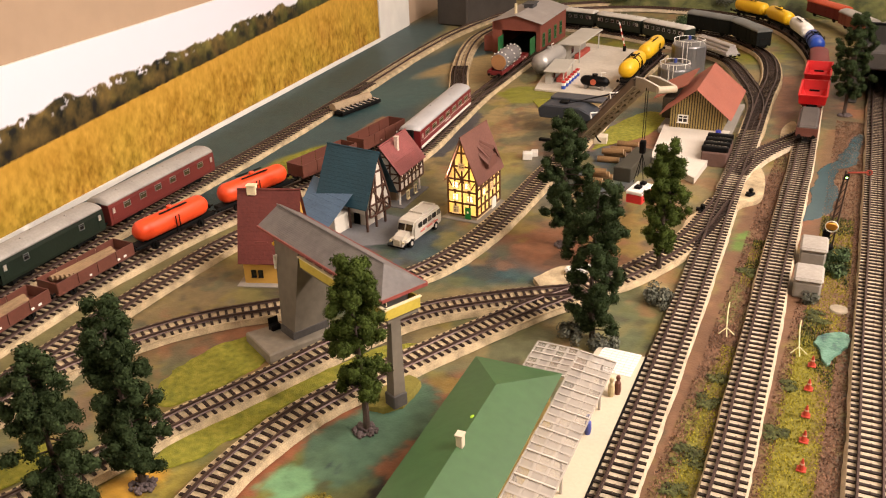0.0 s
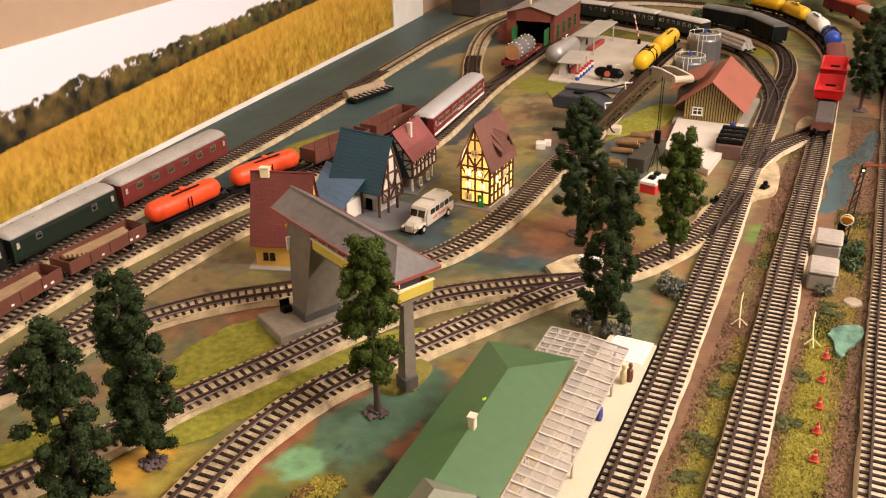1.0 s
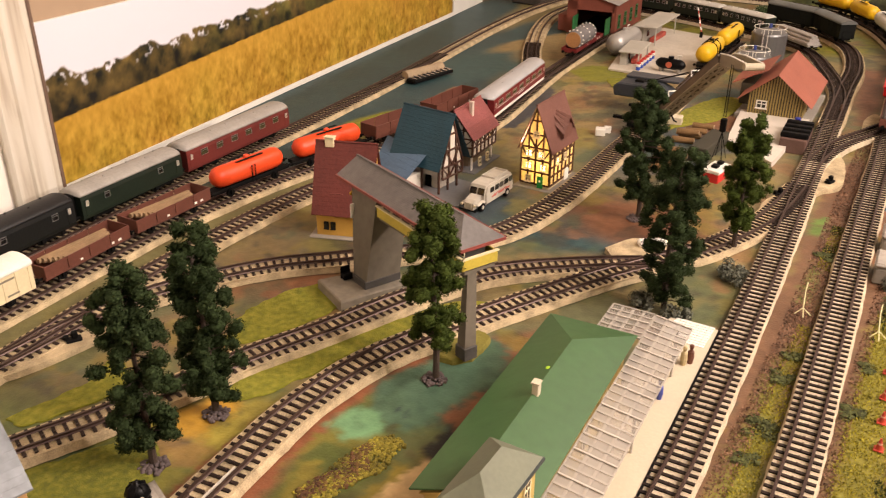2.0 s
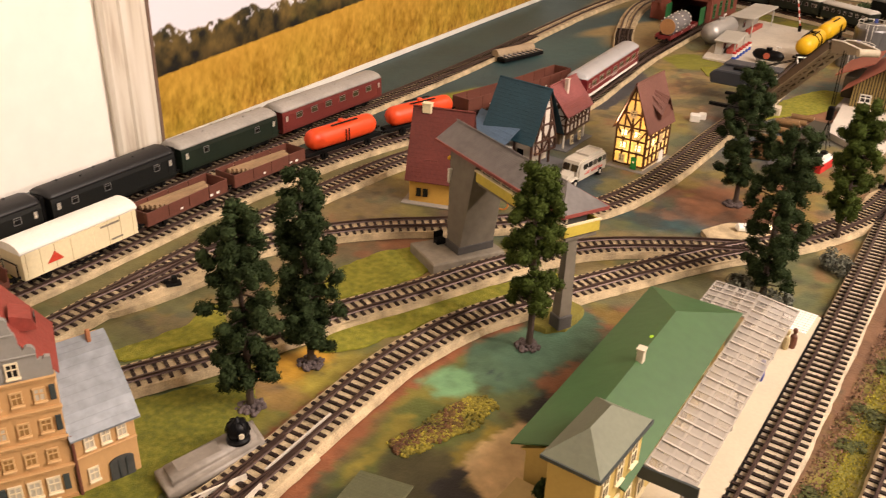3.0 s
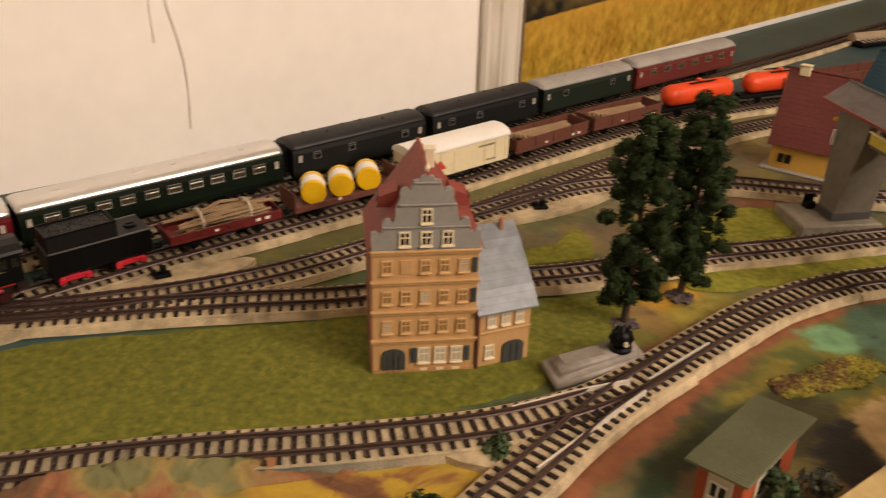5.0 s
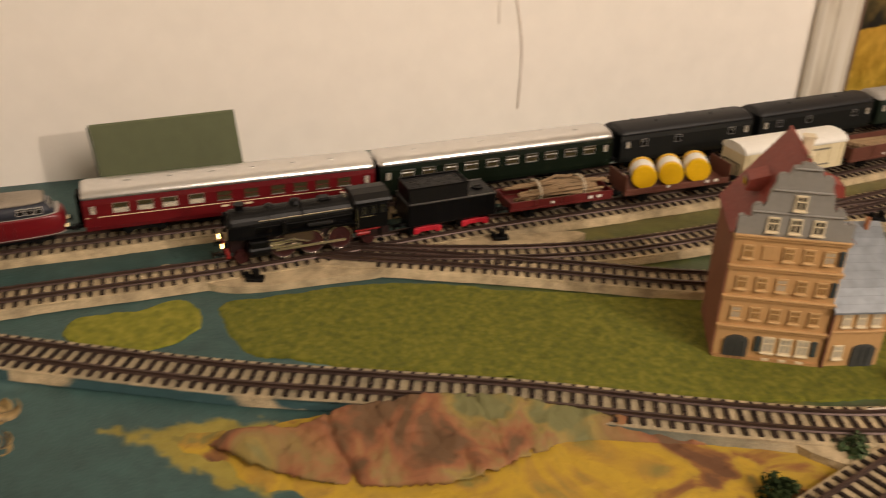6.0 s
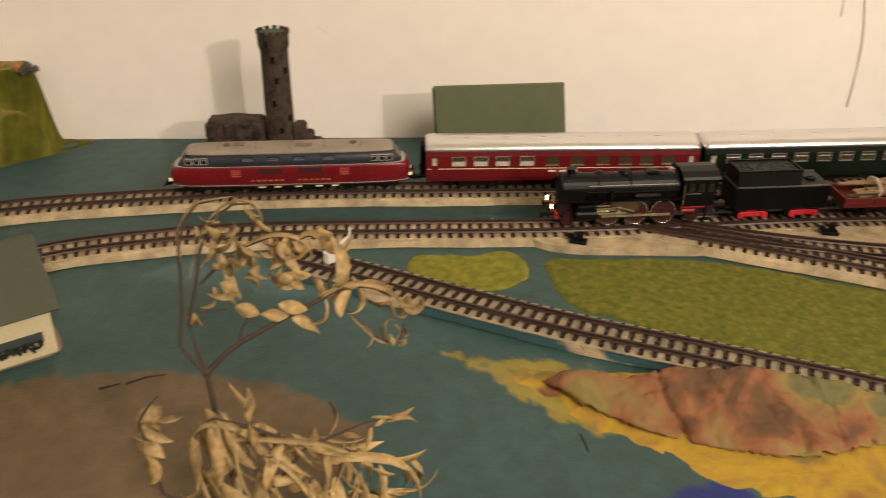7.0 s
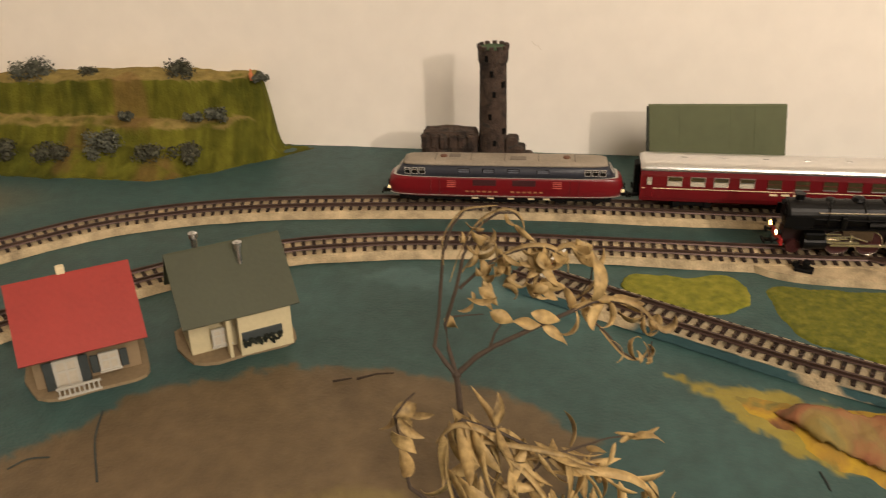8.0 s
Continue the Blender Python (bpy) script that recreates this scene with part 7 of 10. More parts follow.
def bush(x, y, r, label, material, seed, z=0.0, flat=.8, name="bush", squash=1.0):
    rng = random.Random(seed)
    cs = [(x + rng.uniform(-r, r) * .6, y + rng.uniform(-r, r) * .6, z + r * flat * rng.uniform(.2, .85)) for _ in range(max(8, int(r * 900)))]
    me = flakes(60, [(a - x, b - y, c - z) for a, b, c in cs], r * .42, .0016, seed)
    me.materials.append(material)
    o = new(name, me)
    o.matrix_world = pose(x, y, z) @ Matrix.Diagonal((1, 1, squash, 1))
    return tagged(o, label, "bush", "bushes")


M_MOSSC = island_tint(mat("moss_clump", (.070, .078, .022), .95, var=.4, bump=0), .5)
bush(-.123, .715, .019, "grey green lichen bush by the track", M_SAGE, 1)
bush(-.148, .607, .016, "grey green lichen bush behind the station", M_SAGE, 2)
bush(-.180, .615, .016, "grey green lichen bush under the tree", M_SAGE, 3)
bush(.028, .880, .016, "green lichen bush by the signal", M_BUSH, 4)
bush(.030, .845, .013, "dark green lichen bush by the huts", M_BUSH, 5)
bush(.012, .775, .012, "pale lichen bush at the hut", M_SAGE, 6)
bush(-.3350, .0670, .0135, "low dark green bush between the tracks", M_BUSH, 7)
bush(-.3210, .0065, .013, "small dark fir bush on the slope", M_LEAF, 8)
for k, (x, y) in enumerate(((-.045, .603), (-.045, .567), (-.046, .490), (-.046, .451), (-.055, .814), (.024, .745), (.009, .617), (.012, .544), (-.048, .38))):
    bush(x, y, .0105 + .003 * (k % 3), "flat dark green moss clump between the main tracks", M_MOSSC, 20 + k, .0006, .10, "moss_clump", .30)
bush(-.1690, .2080, .0075, "dark green bush on the station terrace", M_LEAF, 9, .0362)
bush(-.1700, .2420, .0065, "dark green creeper below the station roof", M_LEAF, 19, .0362, 2.2)


def mat_patch(name, pts, material, label, height=.0018, seed=0, wobble=.004, category="grass mat"):
    """A mat with a soft irregular edge, laid on the board."""
    loop, _ = spline([*pts, pts[0]], .0032)
    loop = loop[:-1]
    ex, ey = np.array([p[0] for p in loop]), np.array([p[1] for p in loop])
    ox, oy = (fractal(ex, ey, .022, 300 + seed) - .5) * 2.6 * wobble, (fractal(ex, ey, .022, 400 + seed) - .5) * 2.6 * wobble
    cx, cy = sum(p[0] for p in loop) / len(loop), sum(p[1] for p in loop) / len(loop)
    rng = random.Random(seed)
    bm = B()
    edge = [(p[0] + u + rng.uniform(-wobble, wobble) * .12, p[1] + v + rng.uniform(-wobble, wobble) * .12) for p, u, v in zip(loop, ox, oy)]
    rings = [[bm.verts.new((cx + (x - cx) * f, cy + (y - cy) * f, z)) for x, y in edge] for f, z in ((1.0, .0002), (.988, height * .75), (.95, height))]
    n = len(edge)
    for a, b in zip(rings, rings[1:]):
        for k in range(n):
            bm.faces.new((a[k], a[(k + 1) % n], b[(k + 1) % n], b[k]))
    bm.faces.new(rings[-1])
    bmesh.ops.triangulate(bm, faces=[f for f in bm.faces if len(f.verts) > 4])
    o = part(name, bm, material, None)
    return tagged(o, label, category, "", "structure")


mat_patch("grass_mat", [(-.600, -.222), (-.604, -.243), (-.586, -.251), (-.556, -.245), (-.529, -.234), (-.502, -.189), (-.468, -.112), (-.420, -.014), (-.388, .060), (-.375, .130), (-.385, .215), (-.425, .245), (-.470, .175), (-.509, .075), (-.545, -.012), (-.585, -.105), (-.600, -.160)], M_GRASSD, "mossy green grass mat round the town house", .0020, 1)
mat_patch("grass_mat", [(-.590, -.352), (-.606, -.341), (-.606, -.307), (-.613, -.278), (-.597, -.263), (-.576, -.263), (-.556, -.290), (-.564, -.318), (-.576, -.340)], M_GRASS, "small grass mat island on the blue paint", .0018, 2)
mat_patch("grass_mat", [(-.470, .372), (-.446, .382), (-.428, .430), (-.418, .474), (-.455, .500), (-.478, .462), (-.486, .412)], M_GRASS, "yellow green grass mat by the signal box", .0018, 3)
mat_patch("grass_mat", [(-.415, .318), (-.398, .314), (-.373, .365), (-.362, .410), (-.322, .500), (-.300, .548), (-.335, .530), (-.380, .440), (-.415, .360)], M_GRASS, "narrow grass strip between two curved tracks", .0018, 4)
mat_patch("grass_mat", [(-.530, .206), (-.512, .210), (-.486, .265), (-.487, .290), (-.526, .305), (-.518, .268)], M_GRASS, "grass mat beside the turnout", .0016, 5)
mat_patch("grass_mat", [(-.700, .80), (-.718, .86), (-.728, .95), (-.706, 1.00), (-.690, .93), (-.690, .84)], M_GRASS, "long yellow green grass patch between tracks", .0014, 6)
mat_patch("grass_mat", [(-.294, .441), (-.276, .446), (-.268, .470), (-.273, .492), (-.288, .494), (-.297, .470)], mat("moss_yellow", (.19, .165, .03), .9, var=.3, scale=160, bump=.8), "raised mossy mound round the signal box leg", .0065, 7)


def flock_patch(pts, n, size, stops, label, seed):
    """Torn foam crumbs glued down in a ragged patch."""
    rng = np.random.default_rng(seed)
    lo, hi = np.min(pts, 0) - .004, np.max(pts, 0) + .004
    p = rng.uniform(lo, hi, (n, 2))
    d = field_depth(p[:, 0], p[:, 1], pts) + .007 * (fractal(p[:, 0], p[:, 1], .012, seed) - .5)
    p, d = p[d > 0], d[d > 0]
    me = foam([(x, y, .0004 + size * .5 * min(1, k / .006)) for (x, y), k in zip(p, d)], size, seed)
    me.materials.append(island_tint(ramp_material("flock_%d" % seed, stops, 60, .95, .6), .45))
    tagged(new("flock_patch", me), label, "flock patch", "", "structure")


flock_patch([(-.296, .258), (-.280, .253), (-.266, .284), (-.258, .308), (-.259, .335), (-.271, .343), (-.282, .333), (-.288, .316), (-.289, .288)], 2000, .0012, [(.3, (.10, .085, .014)), (.5, (.21, .175, .022)), (.7, (.30, .25, .03))], "yellow green flock patch with a dark rim", 8)
flock_patch([(-.2945, .260), (-.2850, .2545), (-.2770, .270), (-.2660, .288), (-.2655, .306), (-.2720, .311), (-.2755, .326), (-.2830, .325), (-.2870, .308), (-.2840, .292), (-.2890, .280)], 1300, .0014, [(.3, (.06, .026, .014)), (.5, (.12, .055, .022)), (.7, (.15, .10, .02))], "brown flock in the middle of the patch", 18)
mat_patch("grass_mat", [(-.47, 1.30), (-.40, 1.29), (-.38, 1.34), (-.44, 1.37), (-.50, 1.35)], M_GRASS, "yellow green grass patch in the yard", .0012, 9)
mat_patch("grass_mat", [(-.325, 1.13), (-.27, 1.22), (-.26, 1.33), (-.30, 1.34), (-.33, 1.24)], M_GRASS, "yellow green grass patch beside the crane", .0012, 10)


M_TUFT = island_tint(mat("tuft_green", (.25, .215, .018), .9, var=.3, bump=0), .5)
def strips(name, edges, n, material, label, seed, h, cell=.03, keep=.5, wide=.0006):
    """Loose bits scattered between two lines of track, in natural patches. edges: (x at y0, x at y1, half width, y0, y1)."""
    rng = np.random.default_rng(seed)
    vs = []
    for xa, xb, half, y0, y1 in edges:
        k = int(n * (y1 - y0) * half * 60)
        y = rng.uniform(y0, y1, k)
        x = xa + (xb - xa) * (y - y0) / (y1 - y0) + rng.uniform(-half, half, k)
        ok = fractal(x, y, cell, seed) > keep
        x, y = x[ok], y[ok]
        a, q = rng.uniform(0, 6.283, len(x)), h * rng.uniform(.3, 1.2, len(x))
        dx, dy = wide * np.cos(a), wide * np.sin(a)
        z = np.full(len(x), .0003)
        vs.append(np.stack([np.stack([x - dx, y - dy, z], 1), np.stack([x + dx, y + dy, z], 1), np.stack([x + dy * 1.6, y - dx * 1.6, q], 1)], 1).reshape(-1, 3))
    v = np.concatenate(vs)
    me = bpy.data.meshes.new(name)
    me.from_pydata(v.tolist(), [], np.arange(len(v)).reshape(-1, 3).tolist())
    me.materials.append(material)
    return tagged(new(name, me), label, "scatter", "", "stuff")


BEDS = [(-.055, -.055, .008, .05, .70), (-.048, -.060, .015, .66, 1.25), (.008, .006, .005, .10, .80), (.055, .047, .008, .10, 1.05), (.028, .012, .022, .95, 1.40), (-.105, -.105, .004, .60, .80)]
strips("gravel", BEDS, 15000, island_tint(mat("gravel_brown", (.165, .088, .052), .9, var=.4, bump=0), .6), "loose rust brown gravel beside the main tracks", 6, .0018, .02, .22, .0009)
GREENS = [(-.041, -.042, .009, .10, .66), (-.050, -.052, .007, .78, .90), (.027, .026, .018, .10, .72), (.030, .022, .018, .72, 1.00)]
strips("grass_fibre", GREENS, 26000, M_TUFT, "loose yellow green grass fibres along the main tracks", 5, .0018, .045, .30, .0006)
strips("moss_fibre", GREENS, 16000, island_tint(mat("tuft_dark", (.050, .062, .014), .9, var=.3, bump=0), .5), "dark green moss tufts along the main tracks", 9, .0028, .030, .57, .0008)


def relief(name, x0, x1, y0, y1, step, height, material, label, category, kind=""):
    """A modelled lump of ground given by its height above the board."""
    nx, ny = int((x1 - x0) / step) + 1, int((y1 - y0) / step) + 1
    gx, gy = np.meshgrid(np.linspace(x0, x1, nx), np.linspace(y0, y1, ny))
    x, y = gx.ravel(), gy.ravel()
    z = height(x, y)
    i = np.arange(nx * ny).reshape(ny, nx)
    q = np.stack([i[:-1, :-1], i[:-1, 1:], i[1:, 1:], i[1:, :-1]], -1).reshape(-1, 4)
    q = q[(z[q] > -.001).any(1)]
    me = bpy.data.meshes.new(name)
    me.from_pydata(np.stack([x, y, np.maximum(z, -.004)], 1).tolist(), [], q.tolist())
    for p in me.polygons:
        p.use_smooth = True
    if material:
        me.materials.append(material)
    return tagged(new(name, me), label, category, "", kind)


def smooth01(v):
    v = np.clip(v, 0, 1)
    return v * v * (3 - 2 * v)


M_ROCKPAINT = ramp_material("painted_rock", [(.38, (.12, .062, .026)), (.445, (.24, .090, .038)), (.49, (.26, .122, .047)), (.53, (.23, .145, .053)), (.575, (.26, .185, .050)), (.63, (.15, .145, .055))], 22, .8, .7, 13, .8)


ROCK_Y = [-.272, -.262, -.251, -.240, -.226, -.212, -.198, -.184, -.161, -.139, -.122, -.108, -.095, -.070, -.040, -.005]
ROCK_BACK = [-.452, -.453, -.451, -.448, -.443, -.445, -.448, -.449, -.447, -.444, -.441, -.434, -.427, -.414, -.396, -.372]
ROCK_FRONT = [-.449, -.441, -.429, -.418, -.408, -.401, -.395, -.390, -.385, -.383, -.386, -.391, -.393, -.392, -.380, -.366]


def rock_height(x, y):
    """A long flat rock: sheer towards the track, sloping to a low broken front edge."""
    n = fractal(x, y, .030, 91) - .5
    m = fractal(x, y, .008, 95) - .5
    back, front = np.interp(y, ROCK_Y, ROCK_BACK), np.interp(y + n * .010, ROCK_Y, ROCK_FRONT)
    k = (x + n * .005 - back) / (front - back + 1e-4)
    inside = smooth01((k + .02) / .06) * smooth01((1.03 - k) / .05) * (y > -.272) * (y < -.003)
    crest = np.interp(y, [-.27, -.23, -.20, -.15, -.12, -.06, 0], [.0085, .0090, .011, .013, .011, .009, .004])
    top = crest * np.clip(1.08 - k, 0, 1) ** .55 + .0030
    end = np.sqrt(np.clip((y + .273) / .012, 0, 1)) * np.sqrt(np.clip((-.001 - y) / .05, 0, 1))
    crack = .0040 * np.exp(-((y + .204 + n * .02 + .1 * (x + .42)) / .0016) ** 2) + .003 * np.exp(-((y + .120 + n * .06) / .0025) ** 2) + .0018 * np.exp(-((y + .165 - .5 * (x + .42) + n * .05) / .0018) ** 2)
    ridge = .0022 * np.abs(fractal(x, y, .018, 97) - .5) * 4
    return inside * (top * end + .0010 + n * .006 + m * .0026 + ridge - .0022 - crack) - .0012


relief("rock_mound", -.47, -.33, -.29, .03, .0014, rock_height, M_ROCKPAINT, "orange brown painted plaster rock mound", "rock")
# the front edge overhangs its foot
for v in bpy.data.objects["rock_mound"].data.vertices:
    near = max(0.0, 1 - abs(v.co.x - float(np.interp(v.co.y, ROCK_Y, ROCK_FRONT))) / .012)
    v.co.x += (.010 * min(1.0, max(0.0, (v.co.z + .0005) / .003)) - .0065) * min(1.0, near * 2) * (v.co.y < -.09)
M_YELLOWPAINT = ramp_material("yellow_scree", [(.35, (.13, .055, .022)), (.42, (.24, .105, .028)), (.465, (.36, .23, .028)), (.53, (.44, .28, .022)), (.58, (.36, .21, .030)), (.64, (.20, .165, .040))], 22, .85, 1.0, 10, .8)


def apron_height(x, y):
    a = radians(70)
    u = (x + .390) * math.cos(a) + (y + .110) * math.sin(a)
    v = -(x + .390) * math.sin(a) + (y + .110) * math.cos(a)
    n = fractal(x, y, .05, 14) - .5
    d = 1 - np.sqrt((u / .185) ** 2 + ((v + n * .02) / .040) ** 2) + n * .35
    return np.clip(d * .008, -.01, .0016) + n * .0014 + (fractal(x, y, .010, 15) - .5) * .0012


relief("yellow_slope", -.51, -.28, -.34, .10, .003, apron_height, M_YELLOWPAINT, "yellow ochre textured slope below the rocks", "slope", "structure")

def hill_height(x, y):
    """A low skirt and two steps with sloping paths between them."""
    n = fractal(x, y, .07, 44) - .5
    m = fractal(x, y, .014, 45) - .5
    foot = np.interp(y, [-1.3, -.95, -.79, -.74, -.70, -.66], [-.735, -.740, -.748, -.772, -.815, -.850]) + n * .012
    front = -.786 - .020 * smooth01((y + .80) / .12) + n * .014
    d = front - x
    rise = -.012 * smooth01((-.76 - y) / .45)
    z = .020 * smooth01((foot - x) / .036) + .016 * smooth01(d / .012) + .005 * smooth01((d - .010) / .014) + (.036 + rise) * smooth01((d - .028) / .011) + .003 * smooth01((d - .038) / .02)
    z = z * smooth01((-.682 - y + n * .03 + .12 * (x + .80)) / .022)
    return np.where(x < foot + .002, z + (n * .007 + m * .0055) * smooth01((foot - x) / .012), -.01)


hill = relief("hill", -.870, -.72, -1.30, -.66, .0022, hill_height, None, "terraced grassy hill against the wall", "hill", "structure")


def turf_hill():
    """Grassy banks, straw-coloured paths and dark hollows as one worn coat."""
    me = hill.data
    me.materials.clear()
    n = len(me.vertices)
    co, no = np.empty(n * 3), np.empty(n * 3)
    me.vertices.foreach_get("co", co)
    me.vertices.foreach_get("normal", no)
    x, y, z = co.reshape(-1, 3).T
    up = no.reshape(-1, 3)[:, 2]
    a = fractal(x + z, y, .020, 501)[:, None]
    b = fractal(x + z * .5, y, .006, 511)[:, None]
    bank = np.array((.052, .062, .010)) * (1 - a) + np.array((.165, .155, .020)) * a
    bank = bank * (.45 + 1.1 * b)
    path = np.array((.27, .205, .070)) * (.70 + .6 * b)
    k = smooth_step((up - .80 + .22 * (fractal(x, y, .012, 521) - .5)) / .14) * smooth_step((z - .024) / .012)
    rust = smooth_step((fractal(x, y, .05, 531) - .56) * 7)[:, None] * .5
    rgb = bank * (1 - k[:, None]) + path * k[:, None]
    rgb = rgb * (1 - rust) + np.array((.20, .105, .045)) * rust
    at = me.color_attributes.new("paint", "FLOAT_COLOR", "POINT")
    at.data.foreach_set("color", np.concatenate([rgb, np.ones((n, 1))], 1).astype(np.float32).ravel())
    m = ground_material()
    m.name = "hill_turf"
    m.node_tree.nodes["Principled BSDF"].inputs["Roughness"].default_value = .95
    m.node_tree.nodes["Principled BSDF"].inputs["Specular IOR Level"].default_value = .1
    m.node_tree.nodes["Bump"].inputs["Strength"].default_value = 1.0
    me.materials.append(m)


turf_hill()
for k, (x, y, z, r) in enumerate(((-.842, -.955, .068, .026), (-.845, -.890, .070, .014), (-.845, -.790, .074, .018), (-.812, -.745, .040, .013), (-.806, -.765, .040, .010), (-.778, -.765, .010, .017), (-.774, -.800, .008, .019), (-.772, -.850, .016, .021), (-.768, -.900, .006, .022), (-.768, -.955, .010, .020), (-.768, -1.02, .010, .022), (-.800, -.835, .042, .009))):
    bush(x, y, r, "grey green lichen shrub on the grassy hill", M_SAGE if k in (0, 3, 4, 7, 11) else M_SAGED, 60 + k, z, .9)
bush(-.838, -.704, .009, "tiny bare shrub at the hill edge", M_SAGE, 80, .074)
solo("figurine", lathe(B(), [(.0018, 0), (.0024, .004), (.0020, .007), (.0009, .0085), (.0014, .010), (.0004, .0115)], 8), mat("figure_orange", (.6, .2, .08), .6), pose(-.836, -.712, .0755), "tiny plain orange figure on the hill edge", "figurine")

# castle tower
t = thing("castle_ruin", pose(-.766, -.4630, 0), "dark brown castle ruin with a round tower", "castle")
M_STONE = ramp_material("castle_stone", [(.36, (.016, .010, .007)), (.47, (.045, .027, .018)), (.56, (.065, .040, .028)), (.66, (.035, .028, .022))], 90, .85, .8)
bm = lathe(B(), [(.0136, 0), (.0126, .02), (.0116, .114), (.0130, .118), (.0132, .1285)], 26)
part("tower", bm, M_STONE, t)
for k in range(12):
    a = 2 * math.pi * k / 12
    part("merlon", box(B(), .0125 * math.cos(a), .0125 * math.sin(a), .1280, .0028, .0038, .0034, .0003, math.degrees(a)), M_STONE, t)
part("tower_top", lathe(B(), [(.0116, .1270), (.0114, .1292)], 20), mat("moss_top", (.05, .09, .045), .9), t)
for z, a in ((.044, 12), (.068, -6), (.088, 10), (.106, 0), (.119, -20), (.054, 55), (.096, 50)):
    part("slit_window", box(B(), .0118 * math.cos(radians(a)), .0118 * math.sin(radians(a)), z, .0026, .0030, .0052, 0, a), M_BLACKM, t)
rng = random.Random(8)
bm = box(B(), -.004, -.039, 0, .026, .050, .054, .004)
bmesh.ops.subdivide_edges(bm, edges=bm.edges[:], cuts=4, use_grid_fill=True)
for v in bm.verts:
    v.co += Vector((rng.uniform(-1, 1), rng.uniform(-1, 1), rng.uniform(-1, .4))) * .0014
part("keep_wall", bm, M_STONE, t)
for k in range(18):
    part("stone_block", box(B(), .0085 + rng.uniform(-.001, .0015), -.060 + .0082 * (k % 6) + .003 * (k // 6 % 2), .006 + .0165 * (k // 6), .0050, .0068, .0130, .0014, rng.uniform(-5, 5)), M_STONE, t)
for y, z in ((.017, .020), (.023, .012), (.030, .005), (.037, -.002)):
    part("ruin_wall", box(B(), 0, y, 0, .016, .011, z + .030, .002, rng.uniform(-8, 8)), M_STONE, t)

# green card panel standing before the wall
t = thing("green_panel", pose(-.782, -.2695, 0, 0, 0, 5), "plain dull green card panel standing before the wall", "panel")
M_GBOX = mat("green_card", (.105, .12, .060), .7, var=.14, scale=30)
bm = prism(B(), [(.004, .0005), (-.004, .0760), (-.006, .0770), (-.009, .0760), (-.012, .0005)], -.0585, .0590, "y")
part("cover", bm, M_GBOX, t)
for y, w in ((-.0555, .0030), (-.031, .0018), (.012, .0014), (.033, .0020)):
    part("fold", prism(B(), [(.0042, .001), (-.0036, .0750), (-.0042, .0750), (.0036, .001)], y - w / 2, y + w / 2, "y"), M_GBOX, t)
part("side_flap", prism(B(), [(.003, .001), (-.0045, .0745), (-.0085, .0745), (-.0115, .001)], -.0600, -.0588, "y"), mat("green_card_dark", (.03, .034, .024), .7), t, "darker green strip on the left end")
for leaf in t.children:
    for v in leaf.data.vertices:
        v.co.y += (.077 - v.co.z) * .07


